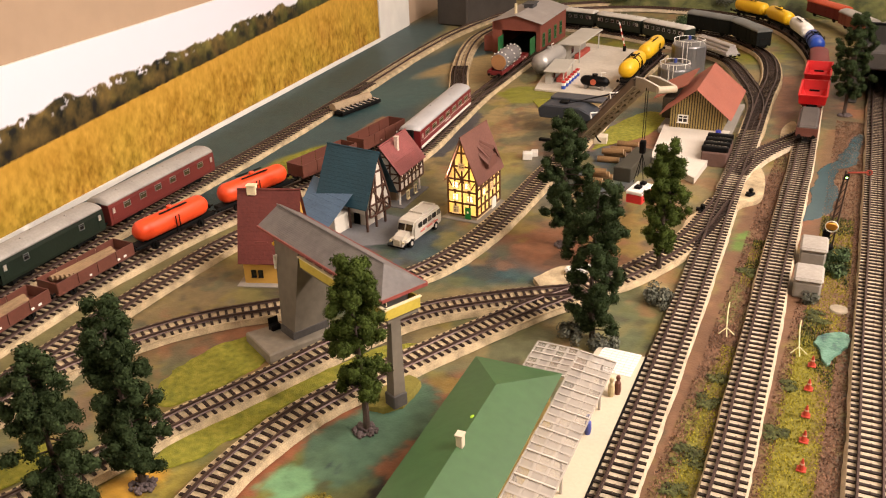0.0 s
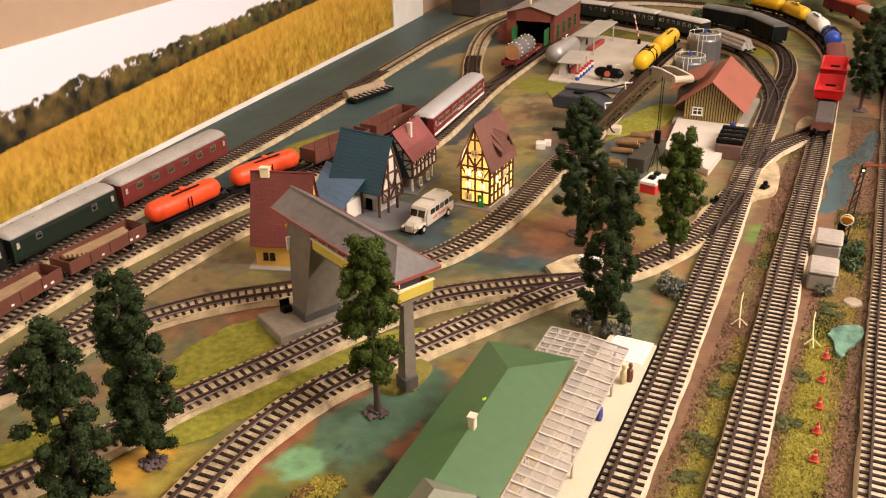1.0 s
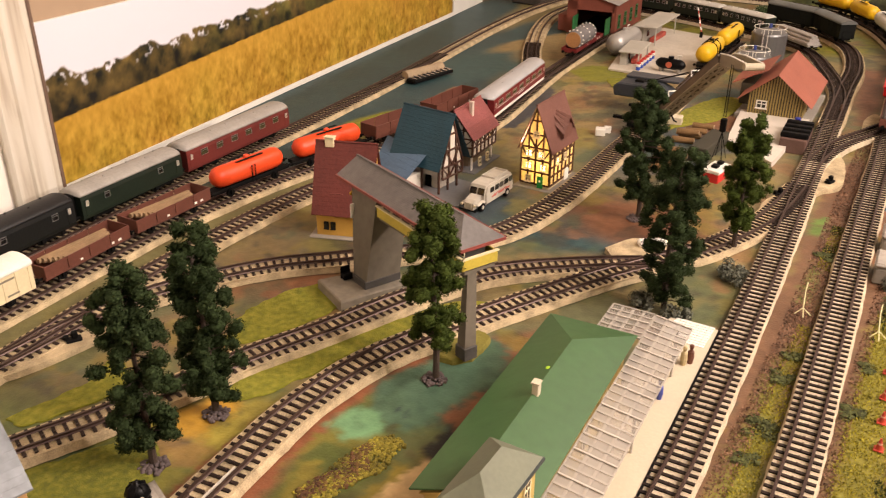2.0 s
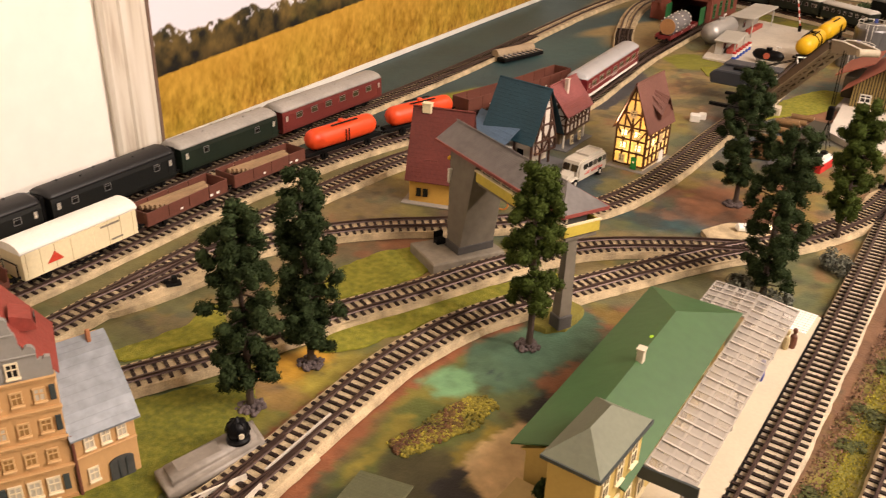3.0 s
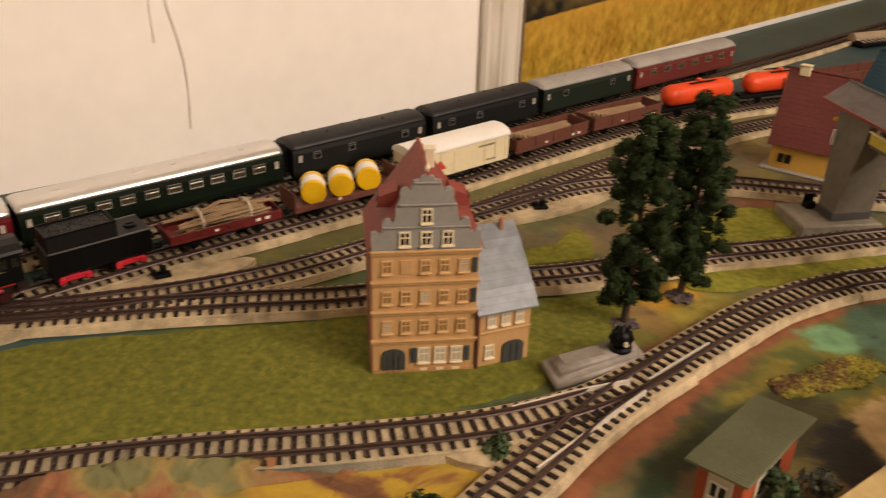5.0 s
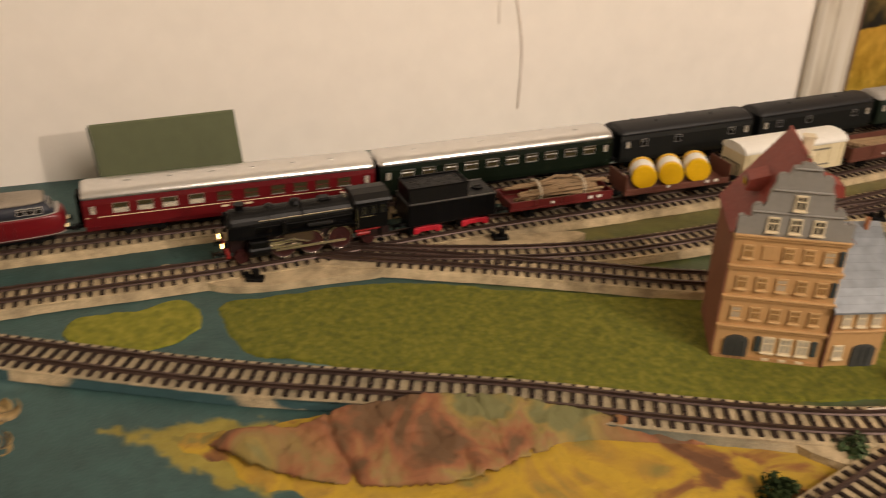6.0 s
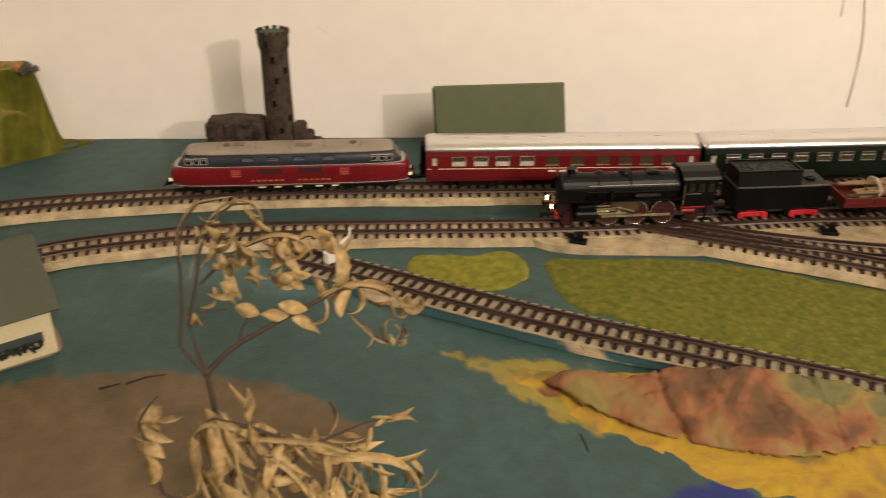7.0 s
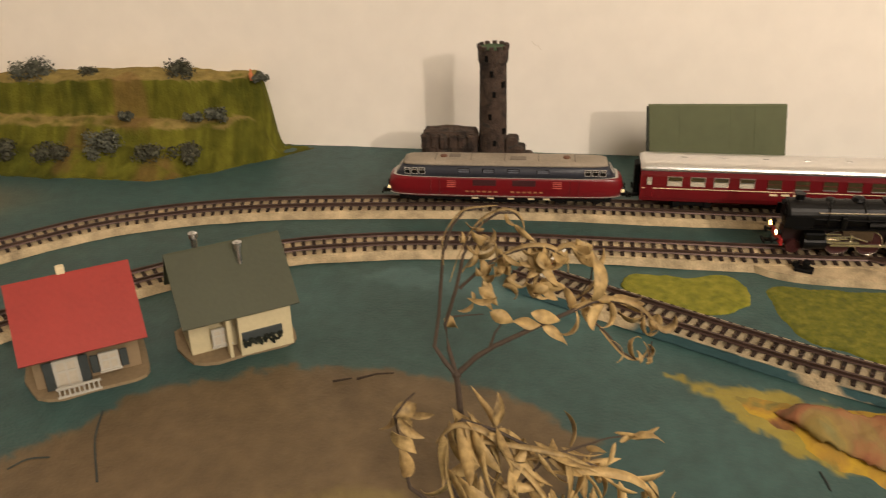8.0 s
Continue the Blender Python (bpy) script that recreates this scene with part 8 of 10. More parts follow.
# ---------------------------------------------------------------- poster, batten, wire
def poster():
    a, b = Vector((-.8675, .512)), Vector((-1.0060, 1.672))
    d = b - a
    L = d.length
    n = Vector((d.y, -d.x)).normalized()
    H = .198
    nu, nv = 700, 120
    gu, gv = np.meshgrid(np.linspace(0, 1, nu), np.linspace(0, 1, nv))
    u, v = gu.ravel() * L, gv.ravel() * H
    field = .084 + .058 * gu.ravel() ** .9
    tree_h = (.049 - .028 * gu.ravel()) * (.62 + .75 * fractal(u, v * 0 + 3.0, .05, 7)) + .006 * (fractal(u, v, .012, 17) - .5)
    wheat = .5 + .55 * (fractal(u, v * .7, .010, 5) - .5) + .45 * (fractal(u, v * .6, .004, 6) - .5)
    f = np.clip(v / field, 0, 1)
    stalk = (1 - f)[:, None] ** .8
    hue = fractal(u, v, .06, 13)[:, None] - .5
    low = np.stack([.36 + .95 * (wheat - .5), .215 + .62 * (wheat - .5), .020 + .12 * (wheat - .5)], 1) + hue * np.array([.10, .16, .02])
    high = np.stack([.52 + .30 * (wheat - .5), .29 + .17 * (wheat - .5), .035 + .05 * (wheat - .5)], 1)
    col = low * stalk + high * (1 - stalk)
    leafy = fractal(u, v, .016, 27)
    autumn = smooth01((fractal(u, v * .6, .05, 37) - .40) * 5)[:, None]
    wood = np.stack([.050 + .30 * (leafy - .42), .036 + .19 * (leafy - .42), .010 + .05 * (leafy - .42)], 1) * (1 - autumn * gu.ravel()[:, None]) + np.stack([.045 + .22 * (leafy - .42), .055 + .24 * (leafy - .42), .010 + .05 * (leafy - .42)], 1) * autumn * gu.ravel()[:, None]
    wood = wood * (.55 + .9 * np.clip((v - field) / (tree_h + 1e-3), 0, 1))[:, None]
    sky = np.array([.74, .74, .82]) * np.ones((len(u), 1))
    kf = np.clip((field + .003 * (fractal(u, v, .01, 3) - .5) - v) / .0018, 0, 1)[:, None]
    kt = np.clip((field + tree_h - v) / .0025, 0, 1)[:, None]
    hole = np.clip((fractal(u, v, .010, 71) - .64) * 9, 0, 1) * np.clip((v - field - tree_h * .6) / .006, 0, 1)
    kt = kt * (1 - hole[:, None])
    rgb = sky * (1 - kt) + wood * kt
    rgb = np.clip(rgb * (1 - kf) + col * kf, .004, 1)
    px, py = a.x + d.x * gu.ravel(), a.y + d.y * gu.ravel()
    me = bpy.data.meshes.new("picture")
    i = np.arange(nu * nv).reshape(nv, nu)
    q = np.stack([i[:-1, :-1], i[:-1, 1:], i[1:, 1:], i[1:, :-1]], -1).reshape(-1, 4)
    me.vertices.add(nu * nv)
    me.vertices.foreach_set("co", np.stack([px, py, v + .0015], 1).ravel())
    me.loops.add(q.size)
    me.loops.foreach_set("vertex_index", q.ravel())
    me.polygons.add(len(q))
    me.polygons.foreach_set("loop_start", np.arange(0, q.size, 4))
    me.update(calc_edges=True)
    at = me.color_attributes.new("print", "FLOAT_COLOR", "POINT")
    at.data.foreach_set("color", np.concatenate([rgb, np.ones((len(u), 1))], 1).astype(np.float32).ravel())
    m = bpy.data.materials.new("printed_poster")
    m.use_nodes = True
    bs = m.node_tree.nodes["Principled BSDF"]
    bs.inputs["Roughness"].default_value = .5
    an = m.node_tree.nodes.new("ShaderNodeAttribute")
    an.attribute_name = "print"
    m.node_tree.links.new(an.outputs["Color"], bs.inputs["Base Color"])
    me.materials.append(m)
    t = thing("landscape_poster", pose(0, 0, 0), "printed backdrop poster of a golden wheat field and woods", "poster")
    piece("picture", me, t, pose(0, 0, 0))
    bm = prism(B(), [(a.x - n.x * .0006, a.y - n.y * .0006), (b.x - n.x * .0006, b.y - n.y * .0006), (b.x - n.x * .004, b.y - n.y * .004), (a.x - n.x * .004, a.y - n.y * .004)], .001, H + .002)
    part("backing_board", bm, M_WHITE, t)
    bm = prism(B(), [(a.x + n.x * .0010, a.y + n.y * .0010), (b.x + n.x * .0010, b.y + n.y * .0010), (b.x + n.x * .0035, b.y + n.y * .0035), (a.x + n.x * .0035, a.y + n.y * .0035)], .0005, .0085)
    part("foot_strip", bm, M_WHITE, t, "white border strip along the foot")


poster()
_b = prism(B(), [(-1.005, 1.676), (-1.030, 1.86), (-1.036, 1.86), (-1.011, 1.676)], 0, .185)
tagged(part("white_panel", _b, M_WHITE, None), "plain white backdrop panel next to the poster", "panel", "", "structure")
t = thing("wooden_batten", pose(0, 0, 0), "whitewashed wooden batten at the wall corner", "batten")
m = ramp_material("limed_wood", [(.35, (.38, .30, .22)), (.5, (.62, .56, .46)), (.65, (.70, .65, .56))], 14, .7, .2)
m.node_tree.nodes["Noise Texture"].inputs["Scale"].default_value = 60
mp = m.node_tree.nodes.new("ShaderNodeMapping")
mp.inputs["Scale"].default_value = (1, 1, .05)
m.node_tree.links.new(m.node_tree.nodes["Texture Coordinate"].outputs["Object"], mp.inputs["Vector"])
m.node_tree.links.new(mp.outputs[0], m.node_tree.nodes["Noise Texture"].inputs["Vector"])
part("board", box(box(B(), -.8565, .4775, 0, .013, .060, ROOM_H - .01, .004), -.8515, .4830, 0, .008, .030, ROOM_H - .01, .003), m, t)
part("edge_strip", box(B(), -.8600, .5105, 0, .012, .0045, ROOM_H - .01, .0006), mat("strip_dark", (.16, .10, .07), .6), t, "thin dark edge strip")
pts = [(-.8606, .0850 + .004 * math.sin(17 * z) - .012 * math.exp(-((z - .17) / .05) ** 2), z) for z in np.linspace(.03, ROOM_H - .02, 60)]
solo("wall_wire", tube(B(), pts, .0007, 6), mat("wire_grey", (.70, .63, .55), .6), pose(0, 0, 0), "thin grey wire hanging down the wall", "wire")
pts = [(-.8612, .0590 + .003 * math.sin(11 * z + 1), z) for z in np.linspace(.12, ROOM_H - .02, 50)]
solo("wall_wire", tube(B(), pts, .0006, 5), mat("wire_pale", (.76, .70, .62), .6), pose(0, 0, 0), "faint pale wire painted over on the wall", "wire")
bm = B()
for y, z, w in ((-.436, .112, .004), (-.430, .108, .003), (-.40, .20, .010)):
    tube(bm, [(-.8620, y, z), (-.8619, y + w * .3, z - .002), (-.8620, y + w, z - .004)], .0004, 4)
solo("plaster_crack", bm, mat("crack_grey", (.7, .64, .56), .8), pose(0, 0, 0), "fine scratches in the wall plaster", "crack")

# ---------------------------------------------------------------- dried plant
def dried_plant():
    t = thing("dried_plant", pose(-.350, -.432, 0), "dried twig with curled pale brown leaves", "dried plant")
    U, V = Vector((-.175, .984, 0)), Vector((-.10, -.02, .99)).normalized()
    Wd = Vector((-.98, -.17, -.02))
    m_leaf = island_tint(mat("dry_leaf", (.20, .120, .040), .6, var=.7, scale=90, bump=.5, tint=(.40, .28, .12)), .6)
    m_twig = mat("dry_twig", (.06, .042, .03), .75, var=.3)

    def at(u, v, w=0.0):
        return Vector((-.008, -.005, .070)) + U * u + V * v + Wd * w

    def curve(pts, r, taper=.5):
        part("twig", tube(B(), [at(*p) for p in pts], r, 6, taper), m_twig, t)

    rng = random.Random(21)

    def leaf(p, direction, length, width, curl):
        """A thin dry leaf, slightly folded along its rib, curling more towards the tip."""
        bm = B()
        side = Vector((rng.uniform(-1, 1), rng.uniform(-1, 1), rng.uniform(-1, 1)))
        side = (side - direction * side.dot(direction)).normalized()
        nrm = direction.cross(side)
        n = 12
        fold = rng.uniform(.05, .55)
        twist = Matrix.Rotation(rng.uniform(-.16, .16), 3, direction)
        lo, hi, pos, d = [], [], p.copy(), direction.copy()
        for k in range(n + 1):
            f = k / n
            w = width * (math.sin(math.pi * min(1, f ** .8)) ** .9 * .98 + .04)
            cup = nrm * w * fold
            lo.append([bm.verts.new(pos - side * w + cup), bm.verts.new(pos), bm.verts.new(pos + side * w + cup)])
            hi.append([bm.verts.new(pos - side * w + cup + nrm * .0002), bm.verts.new(pos + nrm * .0002), bm.verts.new(pos + side * w + cup + nrm * .0002)])
            d = (d + nrm * curl * (.45 + 1.1 * f) / n).normalized()
            side = twist @ side
            side = (side - d * side.dot(d)).normalized()
            nrm = d.cross(side)
            pos = pos + d * (length / n)
        for s in (lo, hi):
            for a, b in zip(s, s[1:]):
                bm.faces.new((a[0], a[1], b[1], b[0]))
                bm.faces.new((a[1], a[2], b[2], b[1]))
        for a, b, c, e in zip(lo, lo[1:], hi, hi[1:]):
            bm.faces.new((a[0], b[0], e[0], c[0]))
            bm.faces.new((a[2], b[2], e[2], c[2]))
        part("leaf", bm, m_leaf, t, smooth=True)

    def ribbon(pts, width):
        """A long narrow leaf blade arching along a line."""
        line = [at(*p) for p in pts]
        fine = []
        for k in range(len(line) - 1):
            p0, p1, p2, p3 = line[max(0, k - 1)], line[k], line[k + 1], line[min(len(line) - 1, k + 2)]
            for g in (0, .25, .5, .75):
                fine.append(.5 * (2 * p1 + (p2 - p0) * g + (2 * p0 - 5 * p1 + 4 * p2 - p3) * g * g + (3 * p1 - p0 - 3 * p2 + p3) * g ** 3))
        fine.append(line[-1])
        bm = B()
        rows = []
        for k, q in enumerate(fine):
            f = k / (len(fine) - 1)
            d = (fine[min(k + 1, len(fine) - 1)] - fine[max(k - 1, 0)]).normalized()
            side = (Wd * .8 + V * .5 + U * .3)
            side = (side - d * side.dot(d)).normalized()
            w = width * (.25 + .75 * math.sin(math.pi * min(1, f * .9 + .1)))
            nrm = d.cross(side) * .0002
            rows.append([bm.verts.new(q - side * w + nrm), bm.verts.new(q + side * w + nrm), bm.verts.new(q + side * w - nrm), bm.verts.new(q - side * w - nrm)])
        for a, b in zip(rows, rows[1:]):
            for k in range(4):
                bm.faces.new((a[k], a[(k + 1) % 4], b[(k + 1) % 4], b[k]))
        part("leaf_blade", bm, m_leaf, t, smooth=True)

    F = (.0009, .0058)
    curve([(.008, -.072, .004), (.005, -.045, .002), (.0026, -.017), (.0016, -.0036), F], .0017, .85)
    curve([F, (-.004, .0124), (-.0087, .0207), (-.0063, .035, .002), (-.0047, .0524, .003), (-.0036, .066), (.0006, .0783), (.0061, .0847), (.014, .0857)], .0012, .35)
    curve([F, (-.0022, .0188), (-.0036, .0314), (.0017, .0505, -.003), (.0051, .0658, -.003), (.0123, .078), (.0202, .0832), (.0272, .0831), (.0309, .0792)], .0011, .35)
    curve([F, (.0102, .0148), (.0185, .020), (.0365, .0286), (.0511, .0353), (.0623, .0403), (.0688, .041), (.0786, .039), (.0854, .0344)], .0014, .35)
    curve([(.0600, .034), (.0695, .0241), (.0765, .0148), (.0833, .0106), (.089, .0127), (.0898, .0199)], .0006)
    curve([(.0032, .0488), (.0138, .0588), (.0218, .0637), (.0344, .0675), (.0424, .0665), (.0489, .0613)], .0008)
    curve([(.0432, .0631), (.0487, .0667), (.0551, .0658), (.0617, .0593), (.0611, .0516), (.0565, .0439)], .0007)
    curve([(.0165, .0197), (.0185, .0263), (.0221, .0316)], .0007)
    curve([(-.0027, .0349), (.0055, .0356), (.0136, .0359)], .0005)
    part("knot", lathe(B(), [(.0006, -.0022), (.0021, -.001), (.0022, .001), (.0006, .0024)], 8, at(*F)), m_twig, t)

    def spray(pts, n, lo, hi, width, curl, drop):
        """Curled leaves hanging along a twig."""
        for _ in range(n):
            k = rng.uniform(0, len(pts) - 1.001)
            a, b = pts[int(k)], pts[int(k) + 1]
            g = k - int(k)
            w = (a[2] if len(a) > 2 else 0) * (1 - g) + (b[2] if len(b) > 2 else 0) * g
            p = at(a[0] + (b[0] - a[0]) * g + rng.gauss(0, .0015), a[1] + (b[1] - a[1]) * g + rng.gauss(0, .0012), w + rng.gauss(0, .004))
            d = U * rng.gauss(.35, .45) + V * rng.gauss(drop, .35) + Wd * rng.gauss(0, .5)
            leaf(p, d.normalized(), rng.uniform(lo, hi), rng.uniform(.45, 1.0) * width, rng.choice((-1, 1)) * rng.uniform(.5, 1) * curl)

    ribbon([(-.0036, .060), (-.0036, .072), (.0006, .0800), (.0061, .0852), (.0140, .0862), (.0202, .0866)], .0006)
    ribbon([(-.0010, .052), (.0030, .0640), (.0090, .0760), (.0160, .0826), (.0235, .0848), (.0290, .0825), (.0315, .0765), (.0300, .0715)], .0007)
    ribbon([(.0040, .0560), (.0100, .0640), (.0150, .0690), (.0190, .0690), (.0200, .0640), (.0185, .0590)], .0009)
    ribbon([(.0420, .0610), (.0480, .0672), (.0560, .0668), (.0625, .0610), (.0640, .0535), (.0600, .0465), (.0545, .0425)], .0017)
    ribbon([(.0180, .0610), (.0260, .0660), (.0350, .0682), (.0440, .0668), (.0500, .0615), (.0510, .0550)], .0011)
    ribbon([(.0520, .0360), (.0640, .0420), (.0760, .0405), (.0860, .0350), (.0900, .0280), (.0880, .0230)], .0012)
    ribbon([(.0660, .0270), (.0720, .0190), (.0790, .0120), (.0850, .0115), (.0880, .0160), (.0860, .0200)], .0007)
    spray([(.0051, .0790), (.0061, .0760), (.0100, .0740)], 4, .008, .013, .0012, 6.0, -.6)
    spray([(.0051, .0658), (.0123, .072), (.0202, .066), (.012, .058)], 11, .012, .020, .0026, 4.6, -.8)
    spray([(.0250, .0790), (.0272, .0760)], 2, .010, .013, .0032, 1.0, -.9)
    spray([(.0080, .0480), (.0150, .0520)], 5, .011, .018, .0030, 2.6, -1.0)
    spray([(.0138, .0588), (.0218, .0637), (.0344, .0675), (.0424, .0665), (.0489, .0613)], 15, .013, .024, .0036, 3.8, -.9)
    spray([(.0218, .0540), (.0344, .0520), (.0460, .0500)], 9, .010, .017, .0034, 2.8, -.5)
    spray([(.0487, .0667), (.0551, .0658), (.0617, .0593)], 5, .018, .028, .0034, 3.8, -.6)
    spray([(.0511, .0353), (.0623, .0403), (.0688, .041), (.0786, .039), (.0854, .0344), (.094, .028)], 17, .011, .020, .0034, 3.2, -.8)
    spray([(.0695, .0241), (.0765, .0148), (.0833, .0106), (.089, .0127)], 5, .010, .018, .0020, 4.2, .2)
    for p, q in (((.0165, .037), .012), ((.0267, .0316), .013), ((.0348, .0357), .014), ((.0400, .0290), .018), ((-.004, .034), .008)):
        leaf(at(*p), (U * .8 - V * .35).normalized(), q, .0032, 1.0)
    # lower bunch, nearer the front
    arch = [(-.0056, -.011, -.020), (.0026, -.0043, -.020), (.017, -.0098, -.020), (.0366, -.0215, -.020), (.0614, -.0298, -.020), (.0885, -.044, -.020)]
    curve([(.008, -.070, -.012), (-.004, -.040, -.018), *arch], .0012, .4)
    curve([(.004, -.070, -.012), (-.0219, -.0389, -.02), (-.0252, -.0161, -.02), (-.027, -.0013, -.02), (-.022, .006, -.02), (-.0178, .0101, -.02)], .0010, .4)
    curve([(.020, -.050, -.02), (.0399, -.0254, -.02), (.0545, -.0201, -.02), (.0674, -.0158, -.02), (.0884, -.0136, -.02)], .0008, .4)
    ribbon([(-.0090, -.0150, -.021), (-.0020, -.0060, -.022), (.0080, -.0060, -.023), (.0170, -.0120, -.024), (.0240, -.0250, -.025), (.0270, -.0420, -.026)], .0016)
    ribbon([(-.0040, -.0120, -.022), (-.0050, -.0260, -.024), (-.0020, -.0420, -.026), (.0040, -.0570, -.026)], .0012)
    ribbon([(.0080, -.0140, -.022), (.0300, -.0170, -.023), (.0520, -.0240, -.023), (.0700, -.0360, -.024)], .0014)
    ribbon([(.0200, -.0200, -.023), (.0330, -.0330, -.024), (.0420, -.0480, -.026), (.0470, -.0620, -.026)], .0015)
    ribbon([(.0480, -.0310, -.022), (.0640, -.0310, -.023), (.0780, -.0350, -.023), (.0880, -.0430, -.023)], .0024)
    spray(arch[:3], 10, .020, .036, .0036, 1.6, -1.0)
    spray(arch[1:5], 22, .022, .038, .0034, 1.7, -.9)
    spray(arch[3:], 14, .020, .034, .0032, 1.6, -.5)
    spray([(-.004, -.030, -.02), (.020, -.036, -.02), (.050, -.046, -.02), (.075, -.052, -.02)], 34, .020, .036, .0036, 1.7, -.7)
    spray([(-.0252, -.0161, -.02), (-.027, -.0013, -.02), (-.0178, .0101, -.02)], 6, .014, .022, .0036, 1.5, -.9)
    leaf(at(-.0280, -.0020, -.02), (U * .9 + V * .35).normalized(), .014, .0042, 1.4)
    spray([(.0545, -.0201, -.02), (.0674, -.0158, -.02), (.0884, -.0136, -.02)], 7, .010, .016, .0022, 1.0, .1)
    leaf(at(.0180, -.0080, -.020), (U * .25 + V * .9).normalized(), .016, .0034, .8)


dried_plant()


# ---------------------------------------------------------------- small things near the front
def turnout_plate(pts, label):
    bm = B()
    loop, _ = spline([*pts, pts[0]], .010)
    prism(bm, [(p[0], p[1]) for p in loop[:-1]], .0002, .0060)
    solo("turnout_plate", bm, M_CORK, pose(0, 0, 0), label, "cork plate", "turnout plates")


for pts in ([(-.598, .215), (-.574, .235), (-.560, .285), (-.556, .345), (-.566, .395), (-.588, .400), (-.602, .30)],
            [(-.646, -.090), (-.634, -.025), (-.622, .045), (-.603, .010), (-.612, -.055), (-.630, -.105)],
            [(-.660, -.285), (-.628, -.262), (-.610, -.232), (-.606, -.175), (-.606, -.125), (-.630, -.130)],
            [(-0.138, 0.882), (-0.138, 0.924), (-0.118, 0.986), (-0.113, 0.942), (-0.123, 0.868)],
            [(-0.092, 1.14), (-0.076, 1.095), (-0.069, 1.018), (-0.088, 0.986), (-0.096, 0.949), (-0.106, 1.044)],
            [(-0.076, 1.233), (-0.081, 1.311), (-0.07, 1.358), (-0.058, 1.308), (-0.058, 1.251)],
            [(-.252, .705), (-.232, .745), (-.200, .742), (-.175, .735), (-.190, .700), (-.225, .68)],
            [(-.368, .030), (-.335, .045), (-.315, .078), (-.326, .150), (-.345, .130)]):
    turnout_plate(pts, "pale cork plate beside a turnout")


def point_motor(x, y, rz):
    t = thing("point_lever", pose(x, y, .0060, 0, 0, rz), "small black turnout lever on a cork plate", "turnout lever", "turnout levers")
    part("base", box(B(), 0, 0, 0, .013, .008, .003, .0008), M_BLACKM, t)
    part("lantern", box(B(), .001, 0, .003, .005, .005, .006, .0010), M_BLACKM, t)
    part("weight", cyl(B(), (-.006, 0, .003), (-.006, 0, .006), .0024, n=10), M_BLACKM, t)


for x, y, rz in ((-.570, .300, 60), (-.628, -.026, 80), (-.617, -.222, 70), (-0.1280, 0.9470, 50), (-0.0830, 1.0200, 70)):
    point_motor(x, y, rz)

t = thing("stone_ramp", pose(-.0100, .0100, 0), "smooth grey loading ramp beside the turnout", "ramp")
bm = prism(B(), [(-.3765, .1310), (-.3510, .1230), (-.3425, .1930), (-.3670, .2030)], .0015, .0130)
bmesh.ops.bevel(bm, geom=[e for e in bm.edges if all(v.co.z > .012 for v in e.verts)], offset=.0048, segments=4, affect="EDGES")
part("slab", bm, mat("ramp_grey", (.27, .24, .205), .45, var=.34, scale=60), t, smooth=True)
part("inset", prism(B(), [(-.3705, .1400), (-.3600, .1370), (-.3545, .1660), (-.3650, .1700)], .0125, .0131), mat("ramp_dark", (.215, .188, .155), .7, var=.2), t, "darker worn inset")
t = thing("signal_lantern", pose(-.3640, .1900, .0130), "round black lantern with a pale disc", "lantern")
part("base", lathe(B(), [(.0078, 0), (.0078, .0018), (.0060, .0032)], 20), M_BLACK, t)
part("body", lathe(B(), [(.0055, .0030), (.0074, .0062), (.0076, .0098), (.0060, .0132), (.0030, .0150), (.0014, .0156), (.0012, .0172), (.0002, .0176)], 20), M_BLACK, t, smooth=True)
for k in range(8):
    c, d = math.cos(k * .7854), math.sin(k * .7854)
    part("rib", tube(B(), [(.0058 * c, .0058 * d, .0028), (.0080 * c, .0080 * d, .0080), (.0062 * c, .0062 * d, .0134), (.0030 * c, .0030 * d, .0154)], .0005, 5), M_BLACKM, t)
part("disc", cyl(B(), (.0070, -.0032, .0082), (.0082, -.0038, .0082), .0018, n=16), M_PLAT, t)

# bright rails at the front turnout
for pts, lab in (([(-.3570, .092), (-.3470, .138), (-.3370, .172)], "bright check rail in the turnout"), ([(-.3310, .182), (-.3345, .215), (-.3375, .248)], "bright point rail in the turnout"), ([(-.3080, .070), (-.3170, .125), (-.3240, .172)], "bright closure rail in the turnout")):
    line, _ = spline(pts, .008)
    solo("point_rail", sweep(B(), line, [(-.0007, .0075), (-.0007, .0116), (.0007, .0116), (.0007, .0075)]), M_RAIL_BRIGHT, pose(0, 0, 0), lab, "rail", "point rails")

# little hut with a low sloping roof
t = thing("track_hut", pose(-.2440, .1640, 0, 0, 0, 10), "small orange and white hut with a grey green ribbed roof", "hut", "model houses")
part("wall", box(B(), 0, .001, 0, .026, .064, .0320, .0005), mat("hut_orange", (.36, .075, .028), .6), t)
part("end_panel", box(B(), .0006, -.0314, .001, .0140, .0012, .0290, .0003), M_PLAT, t, "white end panel")
part("side_panel", box(B(), .0134, -.004, .001, .0012, .026, .0290, .0003), M_PLAT, t, "white side panel")
part("door", box(B(), .0142, .004, .001, .0010, .0090, .0230, .0003), M_BLACKM, t, "dark door")
part("window", box(B(), .0142, -.010, .012, .0010, .0080, .0100, .0003), M_GLASSD, t)
w = part("window", box(B(), .0006, -.0322, .012, .0080, .0010, .0100, .0003), M_GLASSD, t)
part("window_frame", box(box(box(B(), .0006, -.0329, .0115, .0098, .0006, .0012), .0006, -.0329, .0215, .0098, .0006, .0012), .0006, -.0329, .0120, .0010, .0006, .0100), M_WHITE, w)
